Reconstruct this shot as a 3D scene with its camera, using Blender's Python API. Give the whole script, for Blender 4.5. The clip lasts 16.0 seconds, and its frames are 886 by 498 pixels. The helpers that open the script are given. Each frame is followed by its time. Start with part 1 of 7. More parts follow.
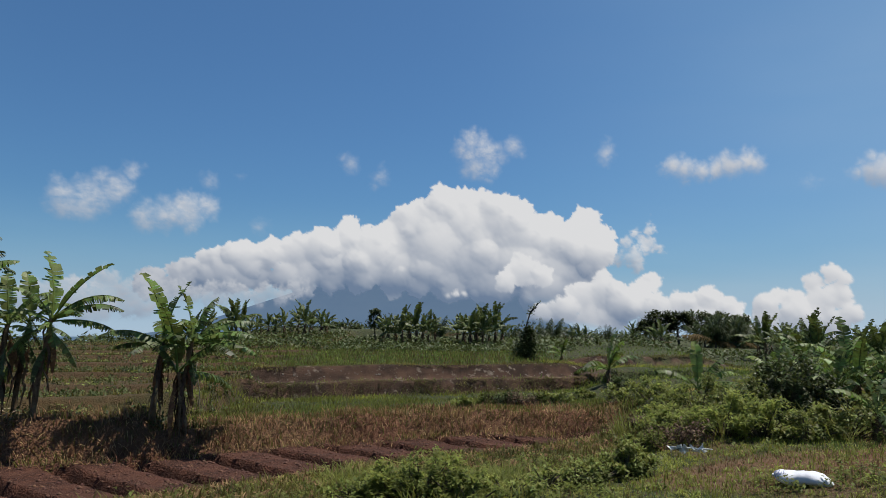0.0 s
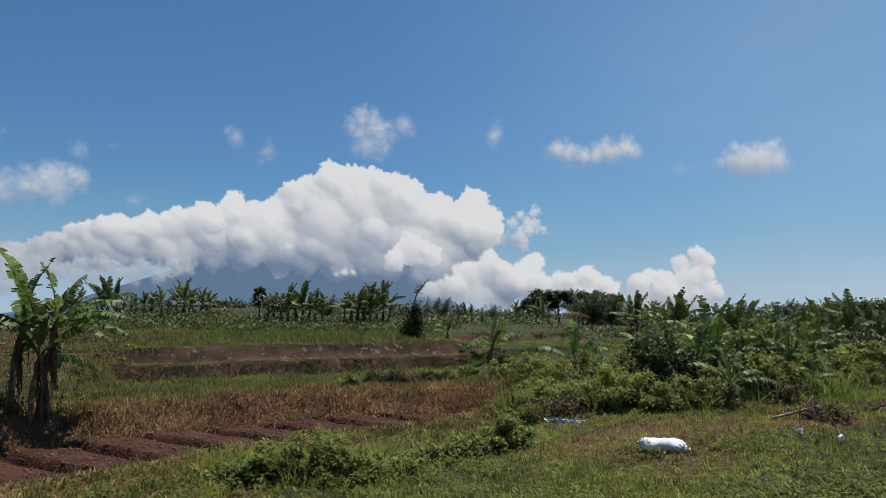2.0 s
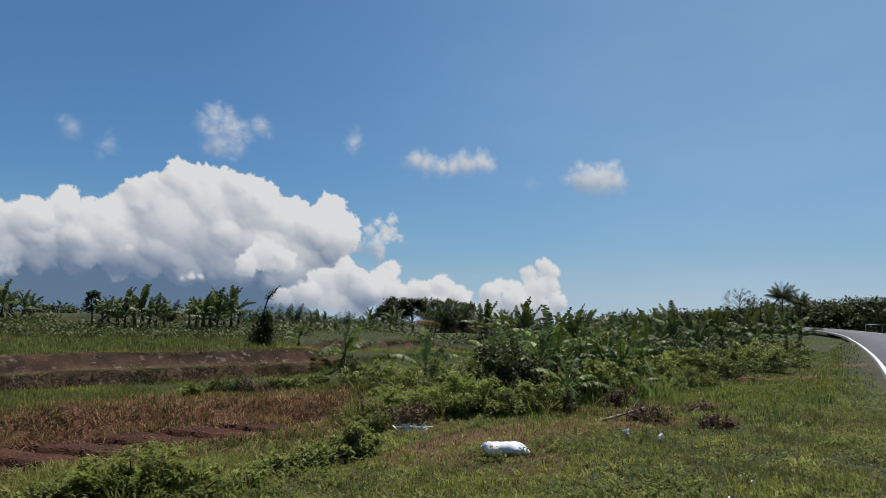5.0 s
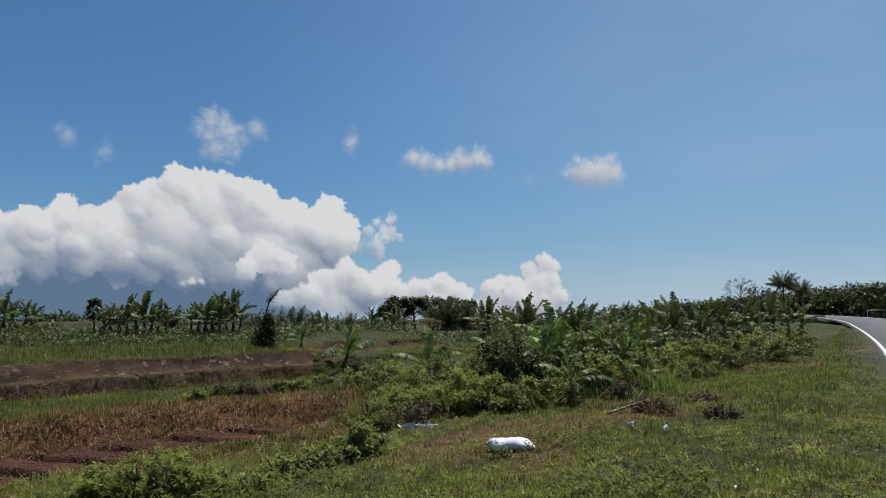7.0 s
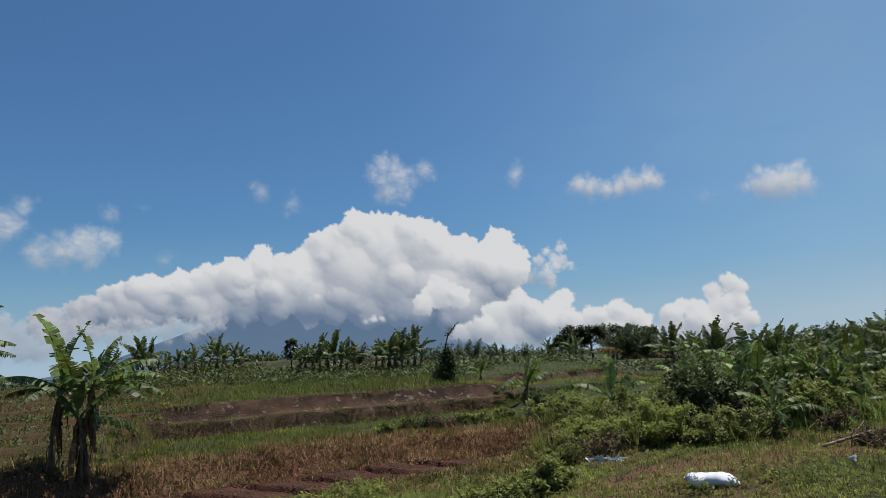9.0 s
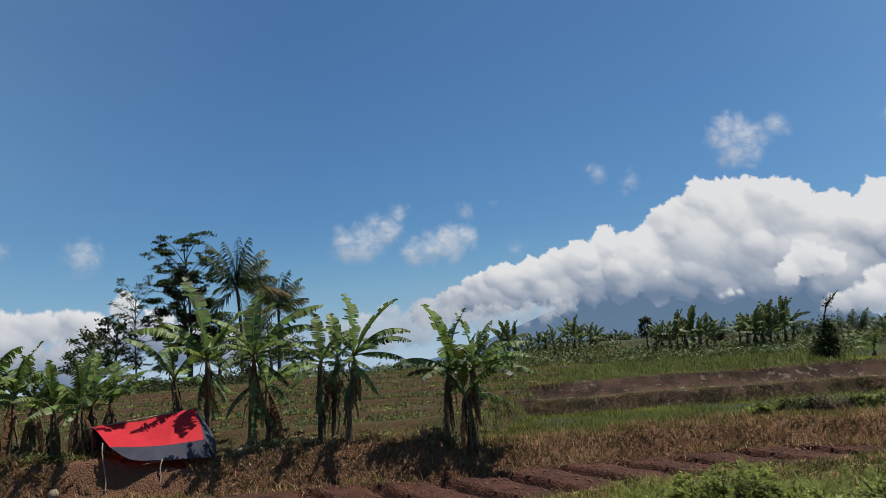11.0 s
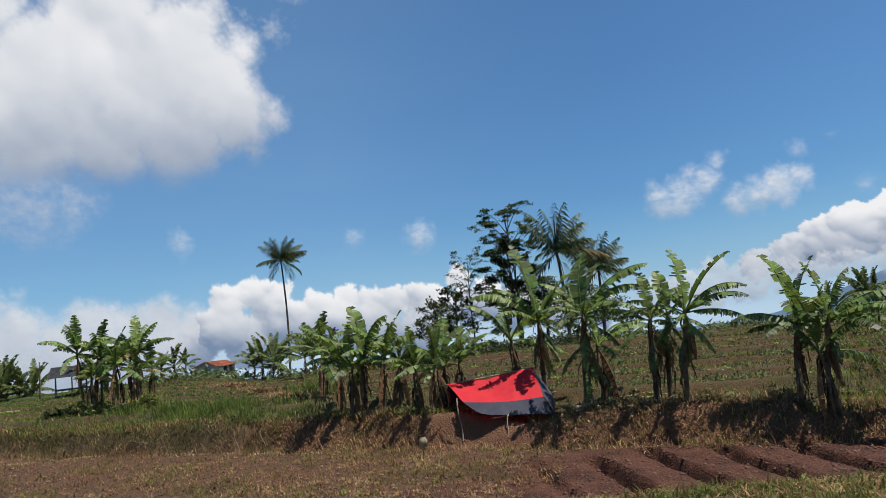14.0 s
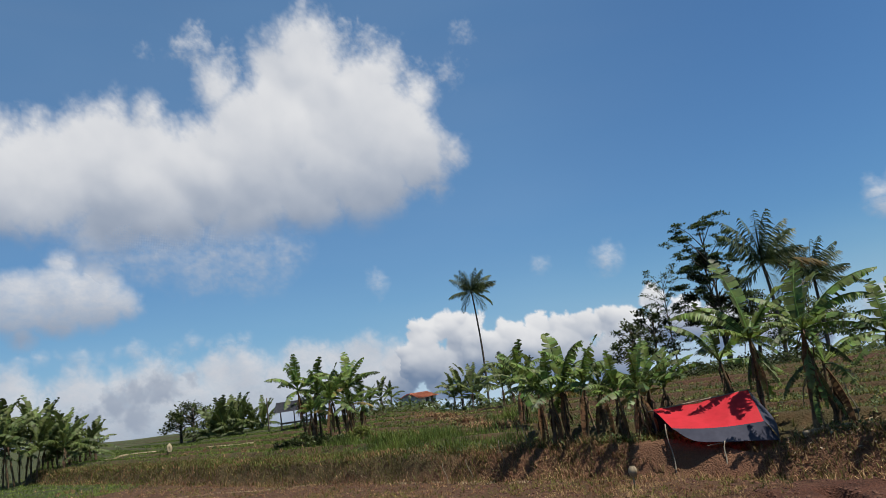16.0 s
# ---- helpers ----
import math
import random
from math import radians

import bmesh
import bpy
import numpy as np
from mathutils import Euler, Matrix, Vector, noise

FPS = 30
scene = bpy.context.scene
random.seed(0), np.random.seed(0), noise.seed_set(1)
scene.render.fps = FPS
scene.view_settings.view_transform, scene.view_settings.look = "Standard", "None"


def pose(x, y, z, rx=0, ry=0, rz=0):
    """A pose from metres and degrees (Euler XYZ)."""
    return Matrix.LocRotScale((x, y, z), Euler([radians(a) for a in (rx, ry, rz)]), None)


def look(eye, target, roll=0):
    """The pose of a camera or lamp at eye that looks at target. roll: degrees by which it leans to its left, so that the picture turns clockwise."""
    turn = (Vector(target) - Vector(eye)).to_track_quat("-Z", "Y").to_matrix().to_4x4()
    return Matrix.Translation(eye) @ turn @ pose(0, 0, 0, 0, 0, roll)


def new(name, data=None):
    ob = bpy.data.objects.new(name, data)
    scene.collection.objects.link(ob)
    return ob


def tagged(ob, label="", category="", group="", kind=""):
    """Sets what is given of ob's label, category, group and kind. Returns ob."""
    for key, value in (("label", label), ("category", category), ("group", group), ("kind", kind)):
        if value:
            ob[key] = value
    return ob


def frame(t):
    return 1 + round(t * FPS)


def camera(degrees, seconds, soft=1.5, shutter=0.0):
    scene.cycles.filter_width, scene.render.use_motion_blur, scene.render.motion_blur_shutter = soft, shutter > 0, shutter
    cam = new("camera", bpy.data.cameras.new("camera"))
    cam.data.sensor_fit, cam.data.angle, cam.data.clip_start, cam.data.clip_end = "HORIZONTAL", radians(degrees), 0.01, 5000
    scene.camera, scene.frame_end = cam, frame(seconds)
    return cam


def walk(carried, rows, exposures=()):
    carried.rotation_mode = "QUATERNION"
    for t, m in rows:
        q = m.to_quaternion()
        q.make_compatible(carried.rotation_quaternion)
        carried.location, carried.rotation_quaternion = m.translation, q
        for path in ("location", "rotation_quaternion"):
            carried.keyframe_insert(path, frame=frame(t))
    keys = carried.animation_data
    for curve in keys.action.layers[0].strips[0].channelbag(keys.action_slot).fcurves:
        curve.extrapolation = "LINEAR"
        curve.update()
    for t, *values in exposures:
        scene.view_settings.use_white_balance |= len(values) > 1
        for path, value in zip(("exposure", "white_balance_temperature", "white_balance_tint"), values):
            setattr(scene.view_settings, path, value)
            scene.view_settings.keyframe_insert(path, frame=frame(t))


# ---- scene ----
cam = camera(65.1, 16.0, 0.6)
EYE, ARM = 1.6, 0.27
# seconds, yaw, pitch, roll; the camera is held at arm's length and turns about the body
ROWS = [
    (0.0, -1.35, 5.91, -0.88),
    (0.5, -3.95, 5.12, -0.79),
    (1.0, -6.44, 4.51, -0.63),
    (1.5, -8.35, 4.54, -0.64),
    (2.0, -10.49, 4.30, -0.83),
    (2.5, -12.85, 4.45, -1.09),
    (3.0, -15.67, 4.70, -1.58),
    (3.5, -17.79, 4.99, -1.66),
    (4.0, -19.65, 5.18, -1.87),
    (4.5, -21.15, 4.96, -1.78),
    (4.7, -21.72, 5.07, -1.63),
    (5.75, -23.1, 5.05, -0.9),
    (6.8, -22.47, 4.96, -0.03),
    (7.0, -22.25, 4.96, 0.24),
    (7.5, -20.53, 5.37, 1.30),
    (8.0, -16.71, 6.45, 2.23),
    (8.2, -15.06, 6.97, 2.33),
    (9.25, -5.3, 7.9, 2.1),
    (10.3, 9.06, 7.92, 1.96),
    (10.5, 13.00, 7.99, 2.49),
    (11.0, 20.32, 7.72, 4.09),
    (11.5, 25.01, 7.65, 4.54),
    (12.0, 29.48, 7.00, 4.82),
    (12.5, 33.91, 6.09, 5.03),
    (13.0, 38.35, 6.39, 5.67),
    (13.5, 42.84, 6.66, 6.00),
    (14.0, 46.38, 6.86, 6.02),
    (14.5, 49.98, 7.69, 6.44),
    (15.0, 53.32, 8.05, 6.28),
    (15.5, 57.43, 9.03, 6.88),
    (16.0, 62.27, 11.06, 8.10),
]
walk(cam, [(t, pose(-ARM * math.sin(radians(yaw)), ARM * math.cos(radians(yaw)), EYE, 90 + pitch, roll, yaw)) for t, yaw, pitch, roll in ROWS],
     exposures=[(0.0, 0.2), (4.7, 0.18), (8.2, 0.14), (10.3, 0.15), (11.2, 0.31), (12.5, 0.48), (14.5, 0.50), (16.0, 0.36)])

# ---- light ----
SUN_AZ, SUN_EL = -58.0, 70.0      # degrees left of the first view, and above the horizon
world = bpy.data.worlds.new("sky")
scene.world = world
world.use_nodes = True
sky = world.node_tree.nodes.new("ShaderNodeTexSky")
sky.sky_type, sky.sun_disc = "NISHITA", False
sky.sun_elevation, sky.sun_rotation = radians(SUN_EL), radians(-SUN_AZ)
sky.altitude, sky.air_density, sky.dust_density, sky.ozone_density = 900, 1.0, 2.8, 4.0
background = world.node_tree.nodes["Background"]
background.inputs["Strength"].default_value = 0.070
tint = world.node_tree.nodes.new("ShaderNodeMix")
tint.data_type, tint.blend_type = "RGBA", "MULTIPLY"
tint.inputs["Factor"].default_value, tint.inputs["B"].default_value = 1.0, (0.61, 0.955, 1.16, 1)
world.node_tree.links.new(sky.outputs["Color"], tint.inputs["A"])
world.node_tree.links.new(tint.outputs["Result"], background.inputs["Color"])
sun = new("sun", bpy.data.lights.new("sun", "SUN"))
sun.data.energy, sun.data.angle, sun.data.color = 4.75, radians(0.55), (1.0, 0.955, 0.885)
s_az, s_el = radians(SUN_AZ), radians(SUN_EL)
SUN = Vector((-math.sin(s_az) * math.cos(s_el), math.cos(s_az) * math.cos(s_el), math.sin(s_el)))
sun.matrix_basis = look(SUN * 200, (0, 0, 0))


# ---- materials ----
def material(name, color, color2=None, rough=0.8, scale=6.0, fine=40.0, bump=0.3, translucent=0.0, spread=0.0, metal=0.0, gloss=0.5, coords="Object"):
    """Two colours mixed by noise at two scales, relief, a random shift per object, and light through thin leaves."""
    m = bpy.data.materials.new(name)
    m.use_nodes = True
    nt = m.node_tree
    n, l = nt.nodes, nt.links
    bsdf = n["Principled BSDF"]
    bsdf.inputs["Roughness"].default_value = rough
    bsdf.inputs["Metallic"].default_value = metal
    bsdf.inputs["Specular IOR Level"].default_value = gloss
    tex = n.new("ShaderNodeTexCoord")
    big, small = n.new("ShaderNodeTexNoise"), n.new("ShaderNodeTexNoise")
    big.inputs["Scale"].default_value, small.inputs["Scale"].default_value = scale, fine
    big.inputs["Detail"].default_value, small.inputs["Detail"].default_value = 3, 2
    for t in (big, small):
        l.new(tex.outputs[coords], t.inputs["Vector"])
    add = n.new("ShaderNodeMath")
    add.operation = "MULTIPLY_ADD"
    l.new(small.outputs["Fac"], add.inputs[0])
    add.inputs[1].default_value = 0.5
    l.new(big.outputs["Fac"], add.inputs[2])
    ramp = n.new("ShaderNodeMapRange")
    ramp.inputs["From Min"].default_value, ramp.inputs["From Max"].default_value = 0.55, 0.95
    l.new(add.outputs[0], ramp.inputs["Value"])
    mix = n.new("ShaderNodeMix")
    mix.data_type = "RGBA"
    mix.inputs["A"].default_value = (*color, 1)
    mix.inputs["B"].default_value = (*(color2 or [c * 0.6 for c in color]), 1)
    l.new(ramp.outputs["Result"], mix.inputs["Factor"])
    out = mix.outputs["Result"]
    if spread:
        info, hue, value, isl = n.new("ShaderNodeObjectInfo"), n.new("ShaderNodeHueSaturation"), n.new("ShaderNodeMapRange"), n.new("ShaderNodeNewGeometry")
        both = n.new("ShaderNodeMath")
        both.operation = "ADD"
        l.new(info.outputs["Random"], both.inputs[0])
        l.new(isl.outputs["Random Per Island"], both.inputs[1])
        value.inputs["From Max"].default_value = 2.0
        value.inputs["To Min"].default_value, value.inputs["To Max"].default_value = 1 - spread, 1 + spread
        l.new(both.outputs[0], value.inputs["Value"])
        l.new(value.outputs["Result"], hue.inputs["Value"])
        shift = n.new("ShaderNodeMapRange")
        shift.inputs["To Min"].default_value, shift.inputs["To Max"].default_value = 0.5 - 0.04 * spread, 0.5 + 0.04 * spread
        l.new(isl.outputs["Random Per Island"], shift.inputs["Value"])
        l.new(shift.outputs["Result"], hue.inputs["Hue"])
        l.new(out, hue.inputs["Color"])
        out = hue.outputs["Color"]
    l.new(out, bsdf.inputs["Base Color"])
    if bump:
        b = n.new("ShaderNodeBump")
        b.inputs["Strength"].default_value, b.inputs["Distance"].default_value = bump, 0.02
        l.new(add.outputs[0], b.inputs["Height"])
        l.new(b.outputs["Normal"], bsdf.inputs["Normal"])
    if translucent:
        t, mx = n.new("ShaderNodeBsdfTranslucent"), n.new("ShaderNodeMixShader")
        l.new(out, t.inputs["Color"])
        mx.inputs["Fac"].default_value = translucent
        l.new(bsdf.outputs["BSDF"], mx.inputs[1])
        l.new(t.outputs["BSDF"], mx.inputs[2])
        l.new(mx.outputs["Shader"], n["Material Output"].inputs["Surface"])
    return m


LEAF = material("banana_leaf", (0.178, 0.236, 0.046), (0.048, 0.076, 0.0168), 0.5, 2, 14, 0.15, 0.34, 0.75, gloss=0.34)
# darker copy of banana_leaf, with shade put into its colour
LEAF_SHADED = material("shaded_banana_leaf", (0.140, 0.168, 0.043), (0.048, 0.066, 0.0185), 0.5, 2, 14, 0.15, 0.22, 0.6, gloss=0.25)
LEAF_OLD = material("old_banana_leaf", (0.34, 0.281, 0.0739), (0.266, 0.163, 0.0669), 0.7, 3, 14, 0.2, 0.3, 0.3, gloss=0.2)
LEAF_DRY = material("dry_banana_leaf", (0.281, 0.155, 0.0774), (0.126, 0.0669, 0.0352), 0.9, 5, 30, 0.3, 0.2, 0.3, gloss=0.1)
STEM = material("banana_stem", (0.176, 0.114, 0.0616), (0.044, 0.0282, 0.0176), 0.8, 5, 30, 0.4, spread=0.6, gloss=0.2)
BARK = material("bark", (0.118, 0.0959, 0.0739), (0.0519, 0.0405, 0.0299), 0.95, 4, 25, 0.6, gloss=0.1)
PALM = material("palm_leaf", (0.080, 0.104, 0.034), (0.036, 0.050, 0.0175), 0.5, 2, 10, 0.1, 0.25, 0.4, gloss=0.3)
PALM_DRY = material("dry_palm_leaf", (0.237, 0.178, 0.0739), (0.133, 0.0889, 0.037), 0.7, 2, 10, 0.1, 0.25, 0.3, gloss=0.2)
FOLIAGE = material("foliage", (0.233, 0.246, 0.0572), (0.081, 0.0994, 0.0264), 0.55, 1.5, 8, 0.1, 0.35, 0.75, gloss=0.2)
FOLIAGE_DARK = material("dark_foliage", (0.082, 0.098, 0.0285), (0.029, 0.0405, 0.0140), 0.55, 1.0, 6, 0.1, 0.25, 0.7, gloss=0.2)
TREE_LEAF = material("feathery_tree_leaf", (0.066, 0.0924, 0.0308), (0.0352, 0.0528, 0.0176), 0.6, 1.0, 6, 0.1, 0.35, 0.5, gloss=0.2)
FOLIAGE_LIGHT = material("light_foliage", (0.285, 0.312, 0.0720), (0.118, 0.142, 0.0360), 0.6, 3, 14, 0.1, 0.55, 0.5, gloss=0.2)
GRASS = material("grass", (0.262, 0.276, 0.0520), (0.098, 0.106, 0.0252), 0.6, 0.9, 7, 0.1, 0.45, 0.6, gloss=0.2)
GRASS_GREEN = material("green_grass", (0.182, 0.228, 0.0450), (0.060, 0.088, 0.0225), 0.65, 0.8, 6, 0.1, 0.4, 0.5, gloss=0.15)
STRAW = material("straw", (0.299, 0.238, 0.15), (0.176, 0.123, 0.0704), 0.9, 4, 40, 0.3)
STRAW_PALE = material("pale_straw", (0.37, 0.29, 0.185), (0.238, 0.176, 0.106), 0.9, 3, 30, 0.3, spread=0.3, gloss=0.1)
BRUSH = material("dead_brush", (0.178, 0.122, 0.0854), (0.0739, 0.0484, 0.0343), 0.95, 5, 30, 0.3, 0.1, 0.4, gloss=0.1)
GRASS_DARK = material("dark_grass", (0.157, 0.133, 0.037), (0.0616, 0.059, 0.0202), 0.7, 0.7, 5, 0.1, 0.35, 0.45, gloss=0.15)
GRASS_DRY = material("dry_grass", (0.368, 0.236, 0.126), (0.164, 0.084, 0.0446), 0.85, 1.4, 8, 0.1, 0.3, 0.6, gloss=0.1)


# ---- the lie of the land ----
def step(a, b, v):
    k = np.clip((v - a) / (b - a), 0, 1)
    return k * k * (3 - 2 * k)


def bank_foot(x):
    """Far edge of the ploughed field, where the grassy bank begins."""
    return np.interp(x, [-60, -42, -26, -17.4, -11, -8, -5.2, -3.4, -0.9, 1.5, 3.6, 6, 30], [-3, 2.3, 6.6, 9.9, 12.2, 12.9, 13.8, 15.1, 16.3, 17.3, 17.2, 17.0, 18])


def verge_foot(x):
    """Near edge of the ploughed field, below the road's grass verge."""
    return np.interp(x, [-60, -20, -12, -7.5, -4.8, -3.5, -2, -0.3, 2, 4.5, 7, 30], [-40, -6, 2.5, 7.3, 9.4, 10.6, 11.9, 13.1, 14.5, 16.6, 17.8, 24])


def wall_line(x):
    return 22.0 + 0.40 * (x + 5.4)


def lumps(x, y, size, seed=0.0):
    """Smooth uneven ground from a few crossing waves."""
    a, b = x / size + seed, y / size - seed * 1.7
    return (np.sin(1.7 * a + 0.6 * np.sin(1.3 * b)) + np.sin(2.1 * b + 0.8 * np.sin(1.1 * a + 2)) + 0.5 * np.sin(3.7 * a - 2.9 * b)) / 2.5


BED = Vector((0.775, -0.632))      # the way that the planting beds run
BED_GAP = 1.16


def trench(x, y):
    """0 on top of a bed, 1 in the trench between two beds."""
    across = (x + 7.62) * -BED.y + (y - 12.47) * BED.x
    k = np.abs((across / BED_GAP + 0.5) % 1 - 0.5) * BED_GAP
    along = (x + 7.62) * BED.x + (y - 12.47) * BED.y
    inside = step(-0.55, -0.1, along + 0.25 * np.sin(9 * np.floor(across / BED_GAP + 0.5)) - 0.12 * np.maximum(across, 0)) * step(-2.9, -1.5, across) * step(15, 14, along)
    return step(0.25, 0.085, k + 0.015 * np.sin(7 * along)) * inside


def ground(x, y):
    """Height of the ground at x, y."""
    x, y = np.asarray(x, float), np.asarray(y, float)
    d = np.hypot(x, y)
    n = (y - verge_foot(x)) * 0.72          # beyond the verge's foot
    u = (y - bank_foot(x)) * 0.92           # beyond the bank's foot
    cut = trench(x, y) * step(-0.05, -0.45, u) * step(0.25, 0.6, n)
    field = -1.1 + 0.035 * lumps(x, y, 1.1) + 0.012 * lumps(x, y, 0.23, 3) - 0.34 * cut
    verge = -0.64 + 0.64 * step(1.5, 9.5, -n) + 0.05 * lumps(x, y, 1.7, 1)
    low = step(-1.1, -0.1, n)
    near = verge * (1 - low) + field * low
    # bank, strip, stone-faced terraces
    right = step(-5.8, -5.4, x + 0.15 * lumps(x, y, 0.9, 8))
    top = -0.40 * (1 - right) - 0.66 * right
    w = (y - wall_line(x)) * 0.93
    rough = 0.10 * lumps(x, y, 0.9, 5)
    strip = top - 0.24 * step(1, 5, u) * right
    rise = step(-0.08, 0.34, w + rough) * 0.45 + step(0.90, 1.34, w + rough) * 0.45
    walled = strip + rise
    w2 = (y - 28.4 - 0.41 * (x - 5)) * 0.92
    open_side = strip + 0.42 * step(-5, 0.5, w) + 0.26 * step(-2.3, -2.1, w2 + 0.4 * rough) + 0.42 * step(0, 0.16, w2 + 0.4 * rough)
    kx = step(5.2, 7.2, x)
    slope_right = walled * (1 - kx) + open_side * kx
    v = u / 3.1 + 0.10 * lumps(x, y, 3.0, 15)
    v, k = v - np.floor(v), np.floor(v)
    stairs = k + 2.7 * step(0.76, 0.92, v) - 1.7 * v * step(0, 1, k)      # treads that fall back a little before each riser
    slope_left = top + 0.085 * np.clip(stairs, 0, 11) + 0.012 * np.clip(u - 30, 0, 40)
    beyond = slope_right * right + slope_left * (1 - right) + 0.04 * lumps(x, y, 1.3, 2)
    bank = step(0, 0.68, u + 0.12 * lumps(x, y, 0.8, 7))
    beyond = beyond + (0.06 * lumps(x, y, 0.5, 12) + 0.025 * lumps(x, y, 0.3, 14)) * bank * step(2.0, 0.8, u)
    far = near * (1 - bank) + np.minimum(beyond, 0.9) * bank
    far = far - 0.42 * np.exp(-((x + 11.1) ** 2 / 1.1 + (y - 13.3) ** 2 / 0.75))      # dug out under the shelter
    # east of the field the verge runs on into scrub, and up to the road
    east = step(3.0, 6.5, x) * step(23, 19, y) + step(9, 13, x - 0.2 * (y - 20)) * step(19, 23, y)
    scrub = -0.38 + 0.38 * step(12, 3, (y * 0.79 - x * 0.61)) + 0.06 * lumps(x, y, 2.1, 4)
    z = far * (1 - np.clip(east, 0, 1)) + np.minimum(scrub, verge + 0.2) * np.clip(east, 0, 1)
    flat = step(1.3, 0.2, y * 0.79 - x * 0.61) * step(120, 90, d)      # levelled for the road
    z = z * (1 - flat) - 0.005 * flat
    # far away the plain falls off
    az = np.degrees(np.arctan2(-x, y))
    fall = 0.020 - 0.016 * step(10, 50, az) - 0.018 * step(-34, -48, az) + step(53, 62, az) * (0.024 * step(84, 70, az) + 0.009 * step(93, 85, az))
    hollow = 1.05 * step(63, 74, d) * step(55, 59, az) * step(77, 71, az)      # the dip in which the house stands
    crest = step(11, 19, az) * step(66, 60, az)      # the terraced slope has its crest here and falls away behind it
    return z - hollow - fall * np.clip(d - 62, 0, 5000) - crest * (0.056 * np.clip(d - 39, 0, 60) + 0.022 * np.clip(d - 99, 0, 5000))


def worn(x, y):
    """Where the verge's grass is worn and brown, round the sack and along the shoulder."""
    a = 1.1 * np.exp(-((x - 4.9) ** 2 / 4.0 + (y - 9.5) ** 2 / 1.9)) + 0.9 * np.exp(-((x - 8.8) ** 2 / 5 + (y - 11.6) ** 2 / 2.2)) + 0.7 * np.exp(-((x - 7.6) ** 2 / 3 + (y - 9.6) ** 2 / 1.0))
    return np.clip(step(0.25, 0.7, a + 0.22 * lumps(x, y, 0.9, 11)) + 0.55 * step(0.45, 0.9, lumps(x, y, 1.6, 13)) * step(22, 14, np.hypot(x, y)), 0, 1)


def height(x, y):
    return float(ground(x, y))


# ---- helpers for meshes ----
def mesh_of(name, verts, faces, smooth=False, attributes=None):
    me = bpy.data.meshes.new(name)
    verts, faces = np.asarray(verts, np.float32), np.asarray(faces, np.int32)
    me.vertices.add(len(verts))
    me.vertices.foreach_set("co", verts.ravel())
    k = faces.shape[1]
    me.loops.add(faces.size)
    me.loops.foreach_set("vertex_index", faces.ravel())
    me.polygons.add(len(faces))
    me.polygons.foreach_set("loop_start", np.arange(0, faces.size, k, dtype=np.int32))
    for key, values in (attributes or {}).items():
        a = me.attributes.new(key, "FLOAT", "POINT")
        a.data.foreach_set("value", np.asarray(values, np.float32))
    me.update(calc_edges=True)
    if smooth:
        me.polygons.foreach_set("use_smooth", np.ones(len(faces), bool))
    me.validate()
    return me


def part(name, bm, mat, parent=None, label=""):
    """One mesh object, from a bmesh or a mesh, under a thing or a part."""
    if isinstance(bm, bmesh.types.BMesh):
        me = bpy.data.meshes.new(name)
        bm.to_mesh(me)
        bm.free()
    else:
        me = bm
    if mat and not me.materials:
        me.materials.append(mat)
    ob = new(name, me)
    if parent:
        ob.parent = parent
    return tagged(ob, label)


def thing(name, m, label, category, group="", kind=""):
    ob = new(name)
    ob.empty_display_size = 0.1
    ob.matrix_basis = m
    return tagged(ob, label, category, group, kind)


def stack(*pieces):
    """Joins (verts, faces) pairs into one."""
    vs, fs, k = [], [], 0
    for v, f in pieces:
        vs.append(np.asarray(v, float))
        fs.append(np.asarray(f, int) + k)
        k += len(v)
    return np.concatenate(vs), np.concatenate(fs)


def tube(points, radii, sides=6):
    """A tapered tube of quads along points."""
    points, n = np.asarray(points, float), len(points)
    t = np.gradient(points, axis=0)
    t /= np.linalg.norm(t, axis=1)[:, None] + 1e-9
    ref = np.where(np.abs(t[:, 2:]) > 0.9, [[1.0, 0, 0]], [[0, 0, 1.0]])
    a = np.cross(t, ref)
    a /= np.linalg.norm(a, axis=1)[:, None]
    b = np.cross(t, a)
    ang = np.linspace(0, 2 * np.pi, sides, endpoint=False)
    ring = np.cos(ang)[None, :, None] * a[:, None] + np.sin(ang)[None, :, None] * b[:, None]
    v = (points[:, None] + ring * np.asarray(radii, float)[:, None, None]).reshape(-1, 3)
    i, j = np.meshgrid(np.arange(n - 1), np.arange(sides), indexing="ij")
    j2 = (j + 1) % sides
    f = np.stack([i * sides + j, i * sides + j2, (i + 1) * sides + j2, (i + 1) * sides + j], -1).reshape(-1, 4)
    return v, f


def scatter(verts, faces, places, turns, sizes, leans=None, ways=None):
    """Many copies of a small shape in one mesh: place, turn about z, size, and a lean in a way."""
    verts = np.asarray(verts, float)
    n = len(places)
    v = np.repeat(verts[None], n, 0) * np.asarray(sizes, float).reshape(n, 1, -1)
    if leans is not None:
        c, s = np.cos(leans)[:, None], np.sin(leans)[:, None]
        y, z = v[..., 1] * c - v[..., 2] * s, v[..., 1] * s + v[..., 2] * c
        v[..., 1], v[..., 2] = y, z
    c, s = np.cos(turns)[:, None], np.sin(turns)[:, None]
    x, y = v[..., 0] * c - v[..., 1] * s, v[..., 0] * s + v[..., 1] * c
    v[..., 0], v[..., 1] = x, y
    v += np.asarray(places, float)[:, None]
    f = np.asarray(faces, int)[None] + (np.arange(n) * len(verts))[:, None, None]
    return v.reshape(-1, 3), f.reshape(-1, f.shape[-1])



